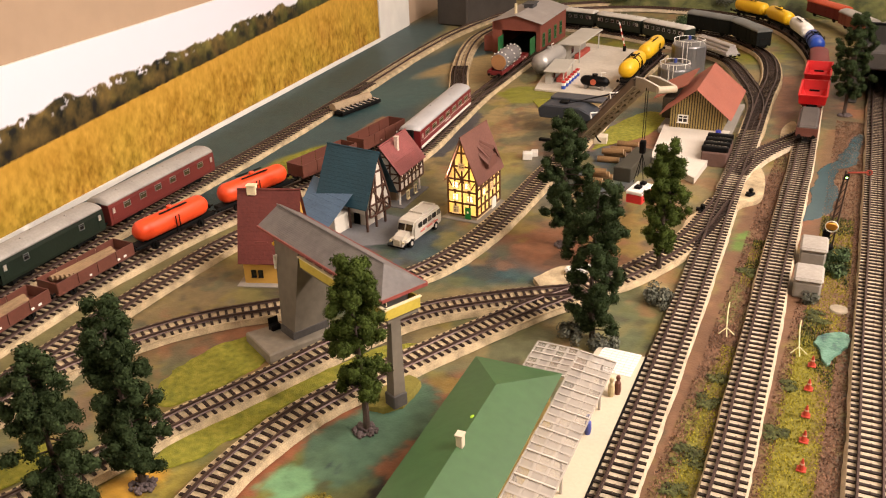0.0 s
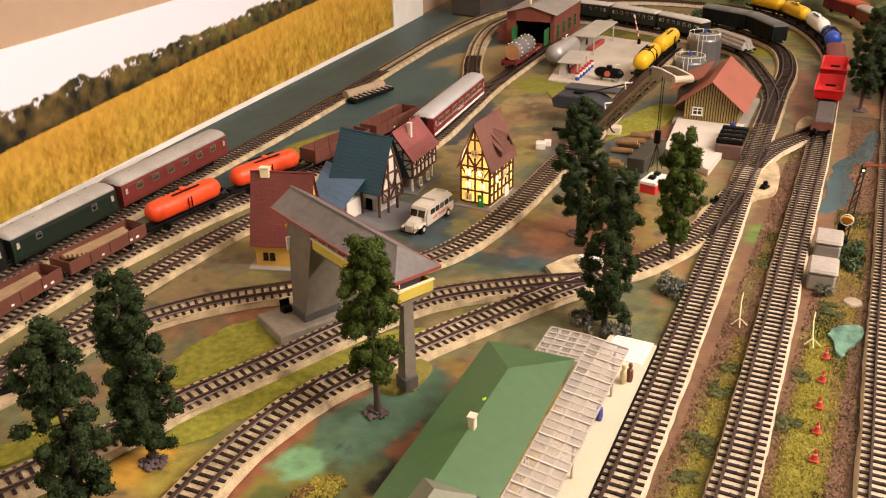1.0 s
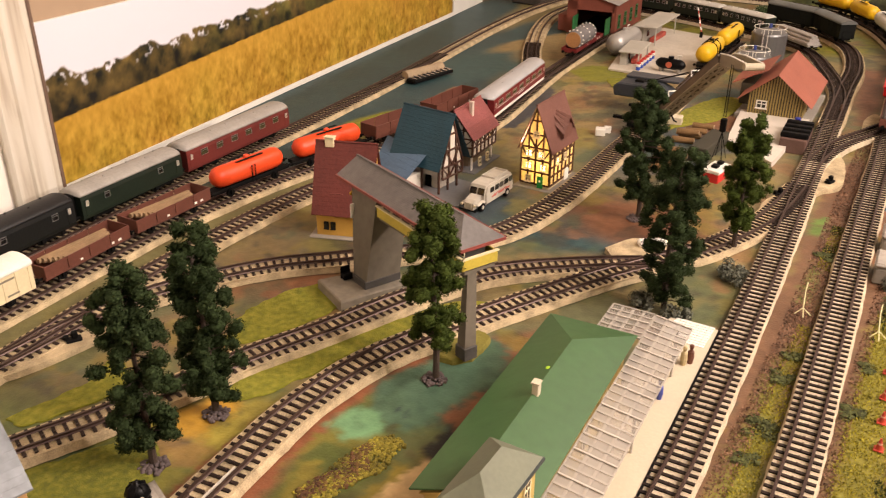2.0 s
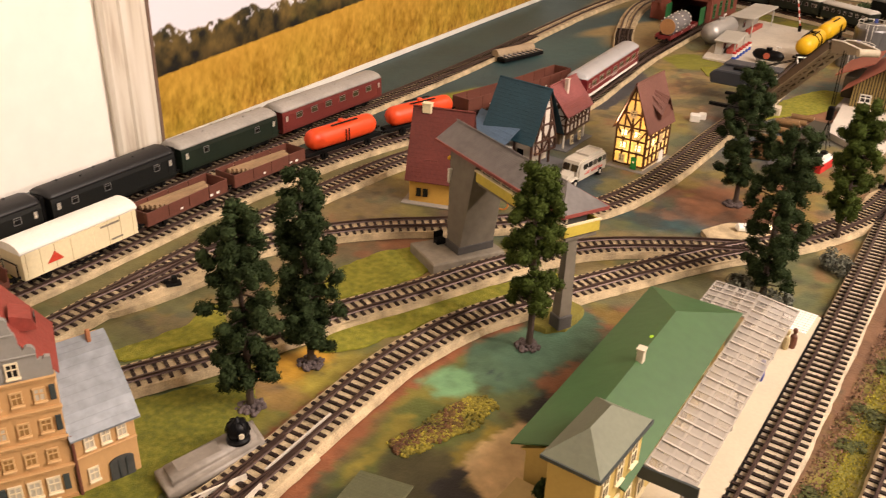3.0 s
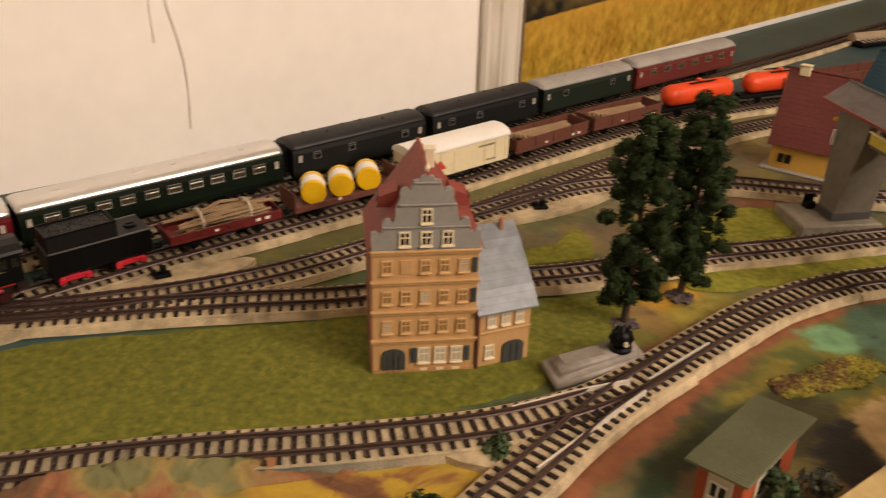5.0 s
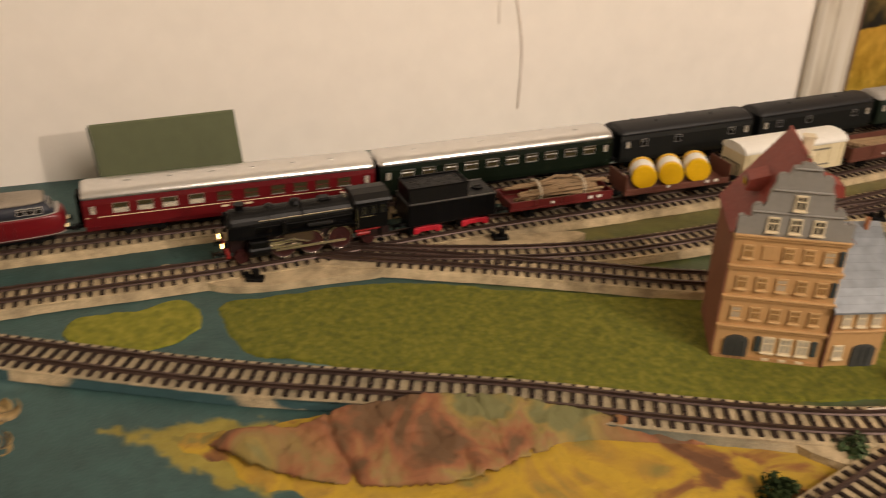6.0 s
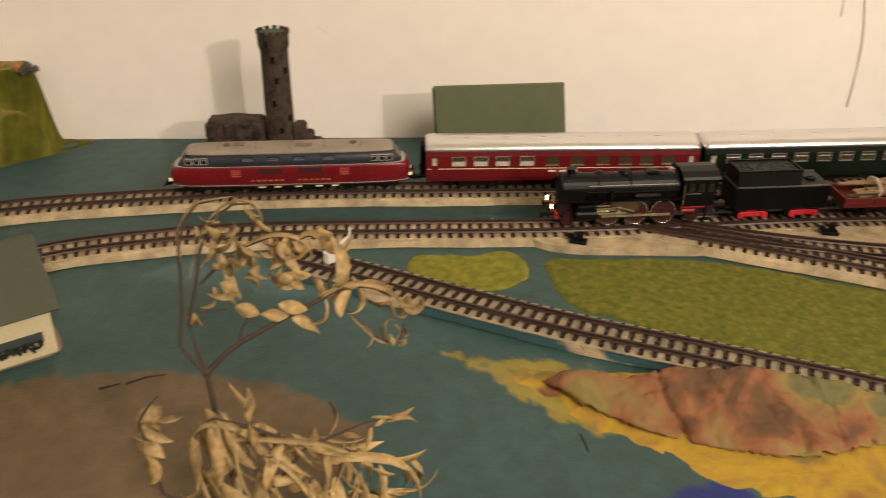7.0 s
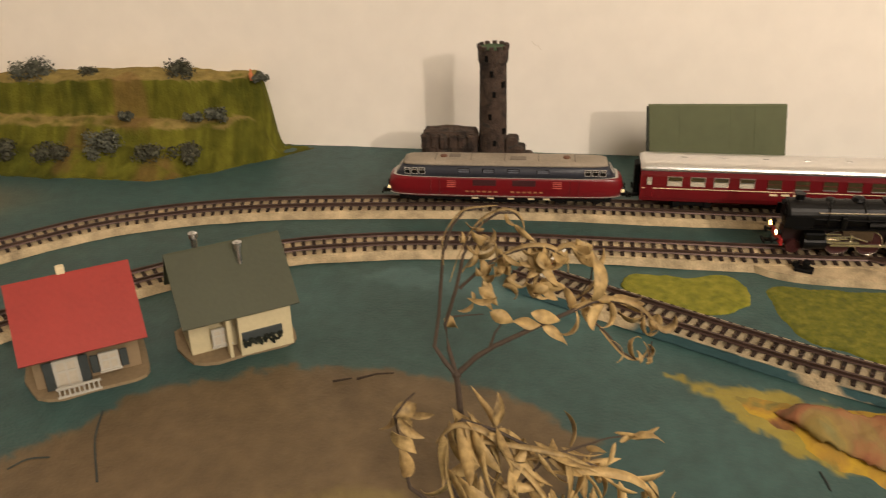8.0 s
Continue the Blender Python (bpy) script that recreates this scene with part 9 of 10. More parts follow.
m = mat("hut_roof", (.125, .130, .072), .65, var=.18)
bm = B()
for y in np.linspace(-.0385, .0385, 34):
    tube(bm, [(-.0170, y, .0334), (.0170, y, .0364)], .00022, 4)
part("roof", slab(B(), [(-.0175, -.0395, .0328), (-.0175, .0395, .0328), (.0175, .0395, .0358), (.0175, -.0395, .0358)], .0014), m, t)
part("roof_rib", bm, m, t)
bush(-.216, .194, .012, "grey green lichen bush beside the orange hut", M_SAGE, 33, 0, 1.3)
bush(-.2215, .160, .013, "dark green lichen bush at the hut wall", M_BUSH, 34, 0, 2.4)


def bus(m):
    t = thing("bus", m, "old cream white bus with roof rack and faint red lettering", "bus")
    W = .0235
    mw = mat("bus_white", (.47, .43, .36), .5, var=.15, scale=120)
    body = [(-.040, .004), (-.0415, .012), (-.040, .023), (-.036, .0275), (-.028, .0290), (.014, .0290), (.0195, .0275), (.0235, .0190), (.0240, .0150), (.0385, .0140), (.0415, .0115), (.0420, .004)]
    body = [p for p in body if p[0] < .0236]
    body[-1] = (.0232, .0190)
    body.append((.0232, .004))
    hood = [(.0225, .004), (.0225, .0172), (.030, .0168), (.037, .0152), (.0405, .0122), (.0412, .004)]
    part("bonnet", prism(B(), hood, -.0062, .0062, "y"), mw, t, "rounded bonnet")
    bm = prism(B(), body, -W / 2, W / 2, "y")
    bmesh.ops.bevel(bm, geom=[e for e in bm.edges if abs(e.verts[0].co.y - e.verts[1].co.y) < 1e-6], offset=.0022, segments=2, affect="EDGES")
    part("body", bm, mw, t)
    for s in (-1, 1):
        for k in range(5):
            part("window", box(B(), -.033 + k * .0105, s * W / 2, .0175, .0085, .0006, .0062, .0008), M_GLASSD if k in (1, 3, 4) else mat("dusty_window", (.10, .09, .075), .2, bump=0), t)
        part("lettering", box(box(box(box(B(), -.026, s * (W / 2 + .0001), .0105, .010, .0004, .0020), -.012, s * (W / 2 + .0001), .0105, .013, .0004, .0020), .004, s * (W / 2 + .0001), .0105, .010, .0004, .0020), -.010, s * (W / 2 + .0001), .0130, .030, .0004, .0008), mat("letter_red", (.5, .13, .1), .6), t, "worn red lettering bars")
        for x in (.029, -.026):
            w = part("wheel", cyl(B(), (x, s * (W / 2 - .0035), .0052), (x, s * (W / 2 + .0002), .0052), .0052, n=18), M_BLACKM, t)
            part("hub", cyl(B(), (x, s * (W / 2 + .0002), .0052), (x, s * (W / 2 + .0008), .0052), .0024, n=12), mw, w)
        part("wing", box(B(), .030, s * (W / 2 - .0030), .0080, .018, .0060, .0032, .0014), mw, t)
        part("headlight", cyl(B(), (.0415, s * .0085, .0100), (.0428, s * .0085, .0100), .0016, n=10), M_CREAM, t)
    for s in (-1, 1):
        part("windscreen", slab(B(), [(.0246, s * .0010, .0172), (.0246, s * .0095, .0172), (.0216, s * .0095, .0245), (.0216, s * .0010, .0245)], .0007), M_GLASSD, t)
    part("grille", box(B(), .0418, 0, .0050, .0012, .0090, .0075, .0012), mat("grille_cream", (.45, .4, .3), .5), t)
    part("bumper", box(B(), .0432, 0, .0030, .0014, W, .0020, .0005), M_BLACKM, t)
    part("roof_rack", box(box(box(box(B(), -.016, .0085, .0290, .030, .0010, .0022), -.016, -.0085, .0290, .030, .0010, .0022), -.031, 0, .0290, .0010, .018, .0022), -.001, 0, .0290, .0010, .018, .0022), mw, t)


bus(pose(-.4205, .7590, .0008, 0, 0, -93))

# traffic cones, white stands, lineside huts, signal
for x, y in ((.026, .655), (.027, .617), (.029, .578), (.031, .544), (.033, .509)):
    t = thing("traffic_cone", pose(x, y, .0012), "small red traffic cone with white band", "traffic cone", "traffic cones")
    part("base", box(B(), 0, 0, 0, .0068, .0068, .0010, .0003), mat("cone_red", (.46, .055, .030), .5), t)
    part("cone", cyl(B(), (0, 0, .001), (0, 0, .0100), .0026, .0006, 12), mat("cone_red", (.46, .055, .030), .5), t)
    part("band", cyl(B(), (0, 0, .0052), (0, 0, .0064), .00180, .0015, 12), mat("cone_band", (.55, .30, .22), .5), t)
for x, y in ((-.051, .680), (.013, .672)):
    t = thing("track_stand", pose(x, y, .001, 0, 0, 15), "white wire stand with spread feet", "stand", "white stands")
    part("pole", tube(B(), [(0, 0, .006), (.0015, .015, .016), (.003, .021, .022)], .0006, 6), mat("stand_pale", (.66, .62, .36), .5), t)
    for a in (200, 270, 340):
        part("foot", tube(B(), [(0, 0, .0065), (.0075 * math.cos(radians(a)), .0075 * math.sin(radians(a)), .0008)], .0005, 6), mat("stand_pale", (.66, .62, .36), .5), t)
for x, y in ((.007, .795), (.005, .868)):
    t = thing("lineside_hut", pose(x, y, 0, 0, 0, 3), "small grey concrete lineside cabinet", "cabinet", "lineside cabinets")
    part("body", box(B(), 0, 0, 0, .026, .034, .018, .002), M_CONCRETE, t)
    part("lid", box(B(), 0, .001, .0180, .028, .038, .0050, .0022), mat("cabinet_top", (.34, .31, .27), .6), t)
t = thing("railway_signal", pose(.018, .905, 0), "dark lattice railway signal with orange disc and lamp", "signal")
part("base", box(B(), 0, 0, 0, .010, .010, .006, .001), M_BLACKM, t)
m_mast = mat("mast_brown", (.045, .026, .020), .6, var=.3)
for a in (-1, 1):
    part("mast_leg", tube(B(), [(a * .0034, 0, .005), (.006 + a * .0018, 0, .094)], .0009, 5), m_mast, t)
bm = B()
for k in range(9):
    tube(bm, [(-.0028 + .0006 * k, 0, .010 + k * .0092), (.0032 + .0006 * k, 0, .0192 + k * .0092)], .0006, 4)
part("lattice", bm, m_mast, t)
d = part("disc", cyl(B(), (0, -.0035, .029), (0, -.0020, .030), .0062, n=20), mat("disc_orange", (.7, .3, .03), .5), t, "orange signal disc")
part("disc_rim", tube(B(), [(.0064 * math.cos(a), -.0030, .0295 + .0064 * math.sin(a)) for a in np.linspace(0, 6.283, 21)], .0006, 5), M_WHITE, d)
part("drive_box", box(B(), -.004, 0, .012, .008, .007, .012, .001), M_BLACKM, t)
part("signal_arm", tube(B(), [(.006, -.002, .0925), (.018, -.002, .0945), (.026, -.002, .0955)], .0010, 6), mat("arm_red", (.30, .045, .025), .55, var=.3), t)
part("arm_ring", tube(B(), [(.0262 + .0026 * math.cos(a), -.002, .0955 + .0026 * math.sin(a)) for a in np.linspace(0, 6.283, 13)], .0008, 5), mat("arm_red", (.30, .045, .025), .55, var=.3), t)
part("lamp", box(B(), .006, -.003, .0850, .005, .004, .006, .0008), M_BLACKM, t)
part("lamp_lens", cyl(B(), (.006, -.0052, .0880), (.006, -.0056, .0880), .0012, n=10), mat("signal_green", (.55, 1, .25), .4, emit=5), t, "glowing yellow green signal lens")
mat_patch("pond_patch", [(-.014, .976), (-.014, 1.026), (-.016, 1.108), (-.014, 1.170), (.002, 1.201), (.009, 1.246), (.017, 1.313), (.030, 1.347), (.033, 1.256), (.029, 1.204), (.012, 1.172), (.006, 1.124), (.016, 1.085), (.008, 1.008)], mat("pond_blue", (.040, .080, .090), .25, var=.15, bump=.05), "blue grey painted pond beside the track", .0009, 32, .005, "pond")
solo("clay_disc", lathe(B(), [(.009, .0004), (.008, .0022), (.004, .0028)], 14), mat("clay", (.3, .25, .18), .8), pose(.039, .768, 0), "flat pale clay disc on the ground", "disc")

# plain little figures
for x, y, z, c in ((-.117, .532, .0080, (.5, .4, .22)), (-.113, .537, .0080, (.14, .05, .03)), (-.119, .477, .0080, (.06, .08, .3)), (-.113, .318, .0080, (.12, .08, .06)), (-.118, 1.335, .001, (.1, .05, .03))):
    solo("figurine", lathe(B(), [(.0022, 0), (.0030, .005), (.0026, .011), (.0011, .013), (.0019, .0152), (.0016, .0172), (.0004, .018)], 10), mat("figure_%d" % int(1000 * c[0] + 100 * c[2]), c, .6), pose(x, y, z), "tiny plain painted figure on the platform", "figurine", "figurines")
t = thing("track_buffer", pose(-.590, -.404, .0062, 0, 0, 60), "white and red buffer stop at the track end", "buffer stop")
part("block", box(B(), 0, 0, 0, .008, .016, .012, .002), M_WHITE, t)
part("red_band", box(B(), -.0002, .001, .0040, .0088, .009, .007, .001), mat("band_red", (.6, .03, .03), .5), t)
part("tail", tube(B(), [(0, .010, .010), (.004, .016, .015), (.002, .020, .019)], .0012, 6, .5), M_WHITE, t)
t = thing("signal_lamp_block", pose(-.212, .735, .0062, 0, 0, 35), "white lamp block lying beside the turnout", "lamp")
part("block", box(B(), 0, 0, 0, .030, .010, .007, .002), M_WHITE, t)
part("bulb", lathe(B(), [(.003, .007), (.0034, .009), (.001, .0115)], 12, (.018, 0, -.004)), mat("bulb_glow", (1, .8, .45), .4, emit=3), t)

# wagon lighting bits lying on the teal board
t = thing("scrap_chassis", pose(-.762, 1.182, .001, 0, 0, 80), "overturned wagon chassis lying on the board", "scrap")
part("frame", box(B(), 0, 0, .002, .100, .020, .006, .001), M_BLACKM, t)
part("roll", cyl(B(), (-.045, .018, .010), (.045, .014, .010), .0085, n=14), mat("bundle_tan", (.36, .27, .17), .8), t)
for k in range(9):
    part("rod", tube(B(), [(-.044 + k * .011, -.010, .009), (-.044 + k * .011, .010, .010)], .0012, 5), M_BRASS, t)

# dry twigs and cracks on the painted board
for pts, lab in (([(-.452, -.512, .0016), (-.457, -.501, .0028), (-.461, -.491, .0016)], "thin dry twig lying on the brown ground"), ([(-.448, -.526, .0014), (-.452, -.515, .0020)], "short dry twig lying on the brown ground")):
    solo("fallen_twig", tube(B(), pts, .0008, 5, .5), mat("twig_dark", (.035, .022, .015), .8), pose(0, 0, 0), lab, "twig", "fallen twigs")
for pts in ([(-.404, -.652), (-.379, -.643), (-.347, -.624)], [(-.350, -.677), (-.359, -.671), (-.362, -.660)], [(-.404, -.256), (-.396, -.2545), (-.390, -.254)]):
    line, _ = spline(pts, .004)
    solo("board_crack", sweep(B(), line, [(-.0006, .0003), (-.0003, .0007), (.0003, .0007), (.0006, .0003)]), mat("crack_dark", (.035, .045, .042), .8), pose(0, 0, 0), "dark hairline crack in the painted board", "crack", "board cracks")

mat_patch("resin_pool", [(.024, .694), (.026, .708), (.033, .717), (.048, .722), (.052, .711), (.048, .690), (.042, .674), (.040, .660), (.033, .663), (.030, .679)], ramp_material("resin_jade", [(.35, (.030, .085, .075)), (.48, (.085, .20, .14)), (.60, (.13, .27, .20))], 70, .35, .5), "mottled jade green resin pool beside the track", .0032, 31, .003, "pool")

# ---------------------------------------------------------------- the yard at the far end
def crane():
    t = thing("crane_wagon", pose(-.372, 1.165, RAIL_TOP, 0, 0, 0), "dark grey railway crane with a lattice jib", "crane")
    part("chassis", box(B(), .020, -.030, .004, .026, .130, .007, .001), M_BLACKM, t)
    for y in (-.080, -.060, -.002, .018):
        for s in (-1, 1):
            part("wheel", cyl(B(), (.020 + s * .0095, y, .0050), (.020 + s * .0065, y, .0050), .0050, n=14), M_BLACKM, t)
    for y in (-.075, -.010):
        part("outrigger", box(B(), .010, y, .008, .060, .006, .004), M_BLACKM, t)
    part("turntable", cyl(B(), (.012, .010, .011), (.012, .010, .016), .014, n=20), M_BLACKM, t)
    m = mat("crane_grey", (.032, .037, .046), .5, var=.15)
    bm = prism(B(), [(-.054, .014), (-.057, .028), (-.048, .035), (.010, .035), (.028, .027), (.032, .014)], .012, .056, "y")
    bmesh.ops.bevel(bm, geom=bm.edges[:], offset=.002, segments=1, affect="EDGES")
    part("house", bm, m, t)
    part("house_roof", box(B(), -.006, .060, .0355, .084, .030, .0035, .001), mat("crane_roof", (.045, .047, .055), .5), t)
    part("hatch", box(B(), -.020, .033, .0345, .014, .012, .004, .001), M_BLACKM, t)
    base, bend, head = Vector((.040, -.045, .013)), Vector((.156, -.200, .143)), Vector((.199, -.260, .155))
    d = (bend - base).normalized()
    side = d.cross(Vector((0, 0, 1))).normalized()
    up = side.cross(d)
    mj, pale, mhead = mat("jib_brown", (.135, .100, .070), .65, var=.25), mat("jib_pale", (.42, .36, .26), .6, var=.15), mat("jib_head_tan", (.27, .225, .16), .6, var=.2)

    def strip(name, a, b, w, lift, m):
        """A flat bar of the box girder."""
        u = (b - a).normalized()
        v = u.cross(up).normalized() * w
        part(name, slab(B(), [a - v + up * lift, a + v + up * lift, b + v + up * lift, b - v + up * lift], .0010), m, t)

    n = 9
    # Lower bars are paler: light on the inner flange put into their colour.
    for lift, m in ((.0050, mj), (-.0050, pale)):
        for a in (-1, 0, 1):
            strip("jib_chord", base + side * a * .0095, bend + side * a * .0095, .0024 if a else .0016, lift, m)
        for k in range(n):
            p, q = base.lerp(bend, k / n), base.lerp(bend, (k + .55) / n)
            for a in (-1, 1):
                strip("jib_brace", p + side * a * .0090, q + side * a * .0010, .0016, lift - .0002, m)
                strip("jib_brace", q + side * a * .0012, base.lerp(bend, (k + 1) / n) + side * a * .0090, .0012, lift - .0004, m)
    for a in (-1, 1):
        part("jib_side", slab(B(), [base + side * a * .0112 - up * .0055, bend + side * a * .0112 - up * .0055, bend + side * a * .0112 + up * .0048, base + side * a * .0112 + up * .0048], .0008), mj, t)
    fwd = (head - bend).normalized()
    for a in (-1, 1):
        o = side * a * .0085
        part("jib_head", slab(B(), [bend + o - Vector((0, 0, .009)), head + o - Vector((0, 0, .006)), head + o + Vector((0, 0, .001)), bend + fwd * .012 + o + Vector((0, 0, .006)), bend + o + Vector((0, 0, .005))], .0012), mhead, t)
        part("head_stay", tube(B(), [bend + o + Vector((0, 0, .006)), bend + fwd * .030 + o * 1.1 + Vector((0, 0, .006)), head + o * 1.1 + Vector((0, 0, .001))], .0009, 5), M_WHITE, t)
    part("head_roller", cyl(B(), tuple(head - side * .011 - Vector((0, 0, .003))), tuple(head + side * .011 - Vector((0, 0, .003))), .0042, n=12), pale, t)
    for f in (.30, .66):
        p = base.lerp(bend, f)
        part("cable_guide", tube(B(), [p + side * .012 + up * .005, p + side * .012 + up * .013, p - side * .012 + up * .013, p - side * .012 + up * .005], .0010, 5), M_WHITE, t)
    for a in (-1, 1):
        part("cable", tube(B(), [(-.010, .024, .038), tuple(base.lerp(bend, .66) + side * a * .005 + up * .013), tuple(bend + side * a * .004 + up * .006)], .0006, 4), M_BLACKM, t)
        part("cable", tube(B(), [(.172 + a * .0012, -.238, .146), (.174 + a * .0012, -.248, .088)], .0005, 4), M_BLACKM, t)
    part("hook_block", box(B(), .174, -.248, .070, .007, .006, .016, .001), M_BLACKM, t)
    for a in (-1, 1):
        for q in (-1, 1):
            part("sling", tube(B(), [(.174, -.248, .070), (.174 + a * .006, -.248 + q * .010, .036)], .0005, 4), M_BLACKM, t)
    part("hook", tube(B(), [(.060, -.060, .020), (.064, -.058, .012), (.067, -.056, .010)], .0012, 5), M_BLACKM, t)


crane()
t = thing("crane_load", pose(-.198, .917, .0225, 0, 0, -8), "red and white ballast block hanging from the crane", "load")
part("lower", box(B(), 0, 0, 0, .020, .034, .011, .0008), mat("load_red", (.55, .03, .025), .5), t)
part("upper", box(B(), 0, 0, .011, .021, .035, .0045, .0008), M_WHITE, t)
part("socket", box(box(B(), 0, -.005, .0155, .008, .008, .0035, .0006), 0, .010, .0155, .007, .007, .0035, .0006), M_BLACKM, t)
solo("container", box(B(), 0, 0, 0, .024, .090, .020, .001), mat("crate_dark", (.040, .036, .024), .7), pose(-.245, 1.065, 0, 0, 0, -4), "dark grey olive container on the ground", "container")
solo("white_crate", box(box(B(), 0, 0, 0, .014, .014, .010, .001), .010, .012, 0, .010, .010, .009, .001), M_WHITE, pose(-.398, 1.058, 0, 0, 0, 20), "small white crates beside the crane", "crate")
solo("white_crate", box(B(), 0, 0, 0, .020, .018, .012, .001), M_PLAT, pose(-.322, 1.165, 0, 0, 0, 10), "white crate beside the crane jib", "crate")
M_LOG = mat("log_bark", (.19, .105, .040), .8, var=.35, scale=200, bump=.5)
M_LOGEND = mat("log_end", (.45, .33, .2), .7)
for k, (x, y, z) in enumerate(((-.285, .965, .006), (-.283, .990, .006), (-.281, 1.015, .006), (-.284, .978, .0165), (-.282, 1.003, .0165), (-.283, .990, .027), (-.292, 1.085, .006), (-.290, 1.110, .006), (-.288, 1.133, .006), (-.285, 1.160, .006), (-.290, 1.098, .016))):
    t = thing("log", pose(x + .006, y, z * .80, 0, 0, 8 + (k % 3) * 4), "short brown log with pale cut ends", "log", "stacked logs")
    part("bark", cyl(B(), (-.015, 0, 0), (.015, 0, 0), .0046, .0042, 12), M_LOG, t)
    for s in (-1, 1):
        part("cut_end", cyl(B(), (s * .015, 0, 0), (s * .0154, 0, 0), .0040, n=12), M_LOGEND, t)


def goods_shed():
    t = thing("goods_shed", pose(-.2400, 1.2520, 0, 0, 0, 2), "yellow boarded goods shed with a red overhanging roof", "goods shed", "model houses")
    W, D, E, R = .078, .150, .040, .073
    part("base", box(B(), W / 2, D / 2, 0, W + .030, D + .020, .0080, .0006), M_CONCRETE, t)
    mw, mb = mat("board_yellow", (.33, .245, .085), .65), mat("board_gap", (.045, .035, .02), .7)
    part("wall", box(B(), W / 2, D / 2, .008, W, D, E - .008), mb, t)
    part("gable", prism(B(), [(0, E), (W, E), (W / 2, R - .003)], 0, .0016, "y"), mb, t)
    n = 20
    for k in range(n):
        x = (k + .5) * W / n
        top = E + (R - E - .004) * (1 - abs(x - W / 2) / (W / 2))
        part("board", box(B(), x, -.0004, .008, W / n * .55, .0014, top - .008), mw, t)
    for k in range(24):
        part("board", box(B(), W + .0004, (k + .5) * D / 24, .008, .0014, D / 24 * .55, E - .008), mw, t)
    pane_window(t, pose(.020, -.0012, .018), .014, .011, M_GLASSD, M_WHITE)
    roof = mat("roof_coral", (.31, .095, .06), .6, var=.15, bump=.3)
    gable_roof(t, -.006, W + .006, -.006, D + .004, E - .010, R, roof, 9, .008, "y")
    part("side_roof", courses(B(), (-.034, .040, .040), (-.034, D, .040), (.016, D, .066), (.016, .040, .066), 4, .001), roof, t)
    part("side_wall", box(B(), -.010, .080, .008, .022, .070, .032), mb, t)
    part("door", box(B(), W + .0014, .060, .008, .0012, .026, .028), mat("door_dark_brown", (.06, .035, .02), .6), t)


goods_shed()
bm = prism(B(), [(-.250, 1.262), (-.232, 1.108), (-.158, 1.046), (-.150, 1.262)], .0004, .0090)
solo("loading_ramp", bm, mat("ramp_pale", (.58, .53, .46), .7, var=.1), pose(0, 0, 0), "pale grey loading ramp before the goods shed", "ramp")
t = thing("timber_crate", pose(-.150, 1.158, 0, 0, 0, 3), "brown open crate stacked with dark beams", "crate")
part("crate", box(B(), 0, 0, 0, .034, .075, .020, .001), mat("crate_brown", (.12, .065, .05), .7), t)
for k in range(4):
    part("beam", box(B(), 0, -.028 + k * .019, .020, .036, .009, .007, .001), M_BLACKM, t)
    part("beam", box(B(), 0, -.018 + k * .019, .0205, .030, .005, .004, .001), M_PLAT, t)
solo("blue_barrel", lathe(B(), [(.004, 0), (.0044, .004), (.004, .013), (.0035, .014)], 14), mat("barrel_blue", (.02, .03, .3), .4), pose(-.160, 1.215, .009), "small dark blue barrel on the ramp", "barrel")


def engine_shed():
    t = thing("engine_shed", pose(-.713, 1.652, 0, 0, 0, 4), "red brick engine shed with open green doors", "engine shed", "model houses")
    W, D, E, R = .106, .200, .066, .082
    brick = mat("shed_brick", (.20, .055, .035), .7, var=.2)
    th = .003
    part("side_wall", box(B(), th / 2, D / 2, 0, th, D, E), brick, t)
    part("side_wall", box(B(), W - th / 2, D / 2, 0, th, D, E), brick, t)
    part("rear_wall", box(B(), W / 2, D - th / 2, 0, W - 2 * th, th, E), brick, t)
    part("front_pier", box(B(), .012, th / 2, 0, .018, th, E), brick, t)
    part("front_pier", box(B(), W - .006, th / 2, 0, .006, th, E), brick, t)
    part("lintel", box(B(), W / 2, th / 2, .050, W - 2 * th, th, E - .050), brick, t)
    part("front_gable", prism(B(), [(0, E), (W, E), (W / 2, R - .001)], 0, th, "y"), brick, t)
    part("inner_floor", box(B(), W / 2, D / 2, 0, W - 2 * th, D - 2 * th, .002), M_BLACKM, t)
    gable_roof(t, 0, W, 0, D, E, R, mat("shed_roof", (.30, .275, .255), .6, var=.15), 4, .006, "y")
    part("roof_vent", box(box(B(), W / 2, .100, R - .001, .020, .034, .008, .001), W / 2, .100, R + .007, .026, .040, .002), mat("vent_slate", (.06, .06, .065), .6), t)
    part("chimney", cyl(B(), (W * .4, .030, R - .004), (W * .4, .030, R + .018), .003, n=10), M_CREAM, t)
    green = mat("door_shed_green", (.02, .13, .04), .5)
    for x, rz in ((W - .012, 98), (.024, 80)):
        o = part("door", box(B(), 0, -.016 if rz > 90 else -.016, 0, .0018, .032, .040, .0004), green, t)
        o.matrix_local = pose(x, 0, .001)
    for k in range(4):
        pane_window(t, pose(W + .0004, .024 + k * .044, .016, 0, 0, 90), .014, .026, M_GLASSD, green)
    part("annex", box(B(), -.012, .040, 0, .022, .060, .034, .001), brick, t)


engine_shed()
solo("yard_slab", prism(B(), [(-.520, 1.402), (-.396, 1.398), (-.360, 1.470), (-.364, 1.745), (-.545, 1.790), (-.560, 1.600)], .0004, .0036), mat("concrete_pale", (.54, .49, .41), .8, var=.15, scale=60, bump=.3), pose(0, 0, 0), "pale concrete yard slab at the fuel depot", "yard", "", "structure")


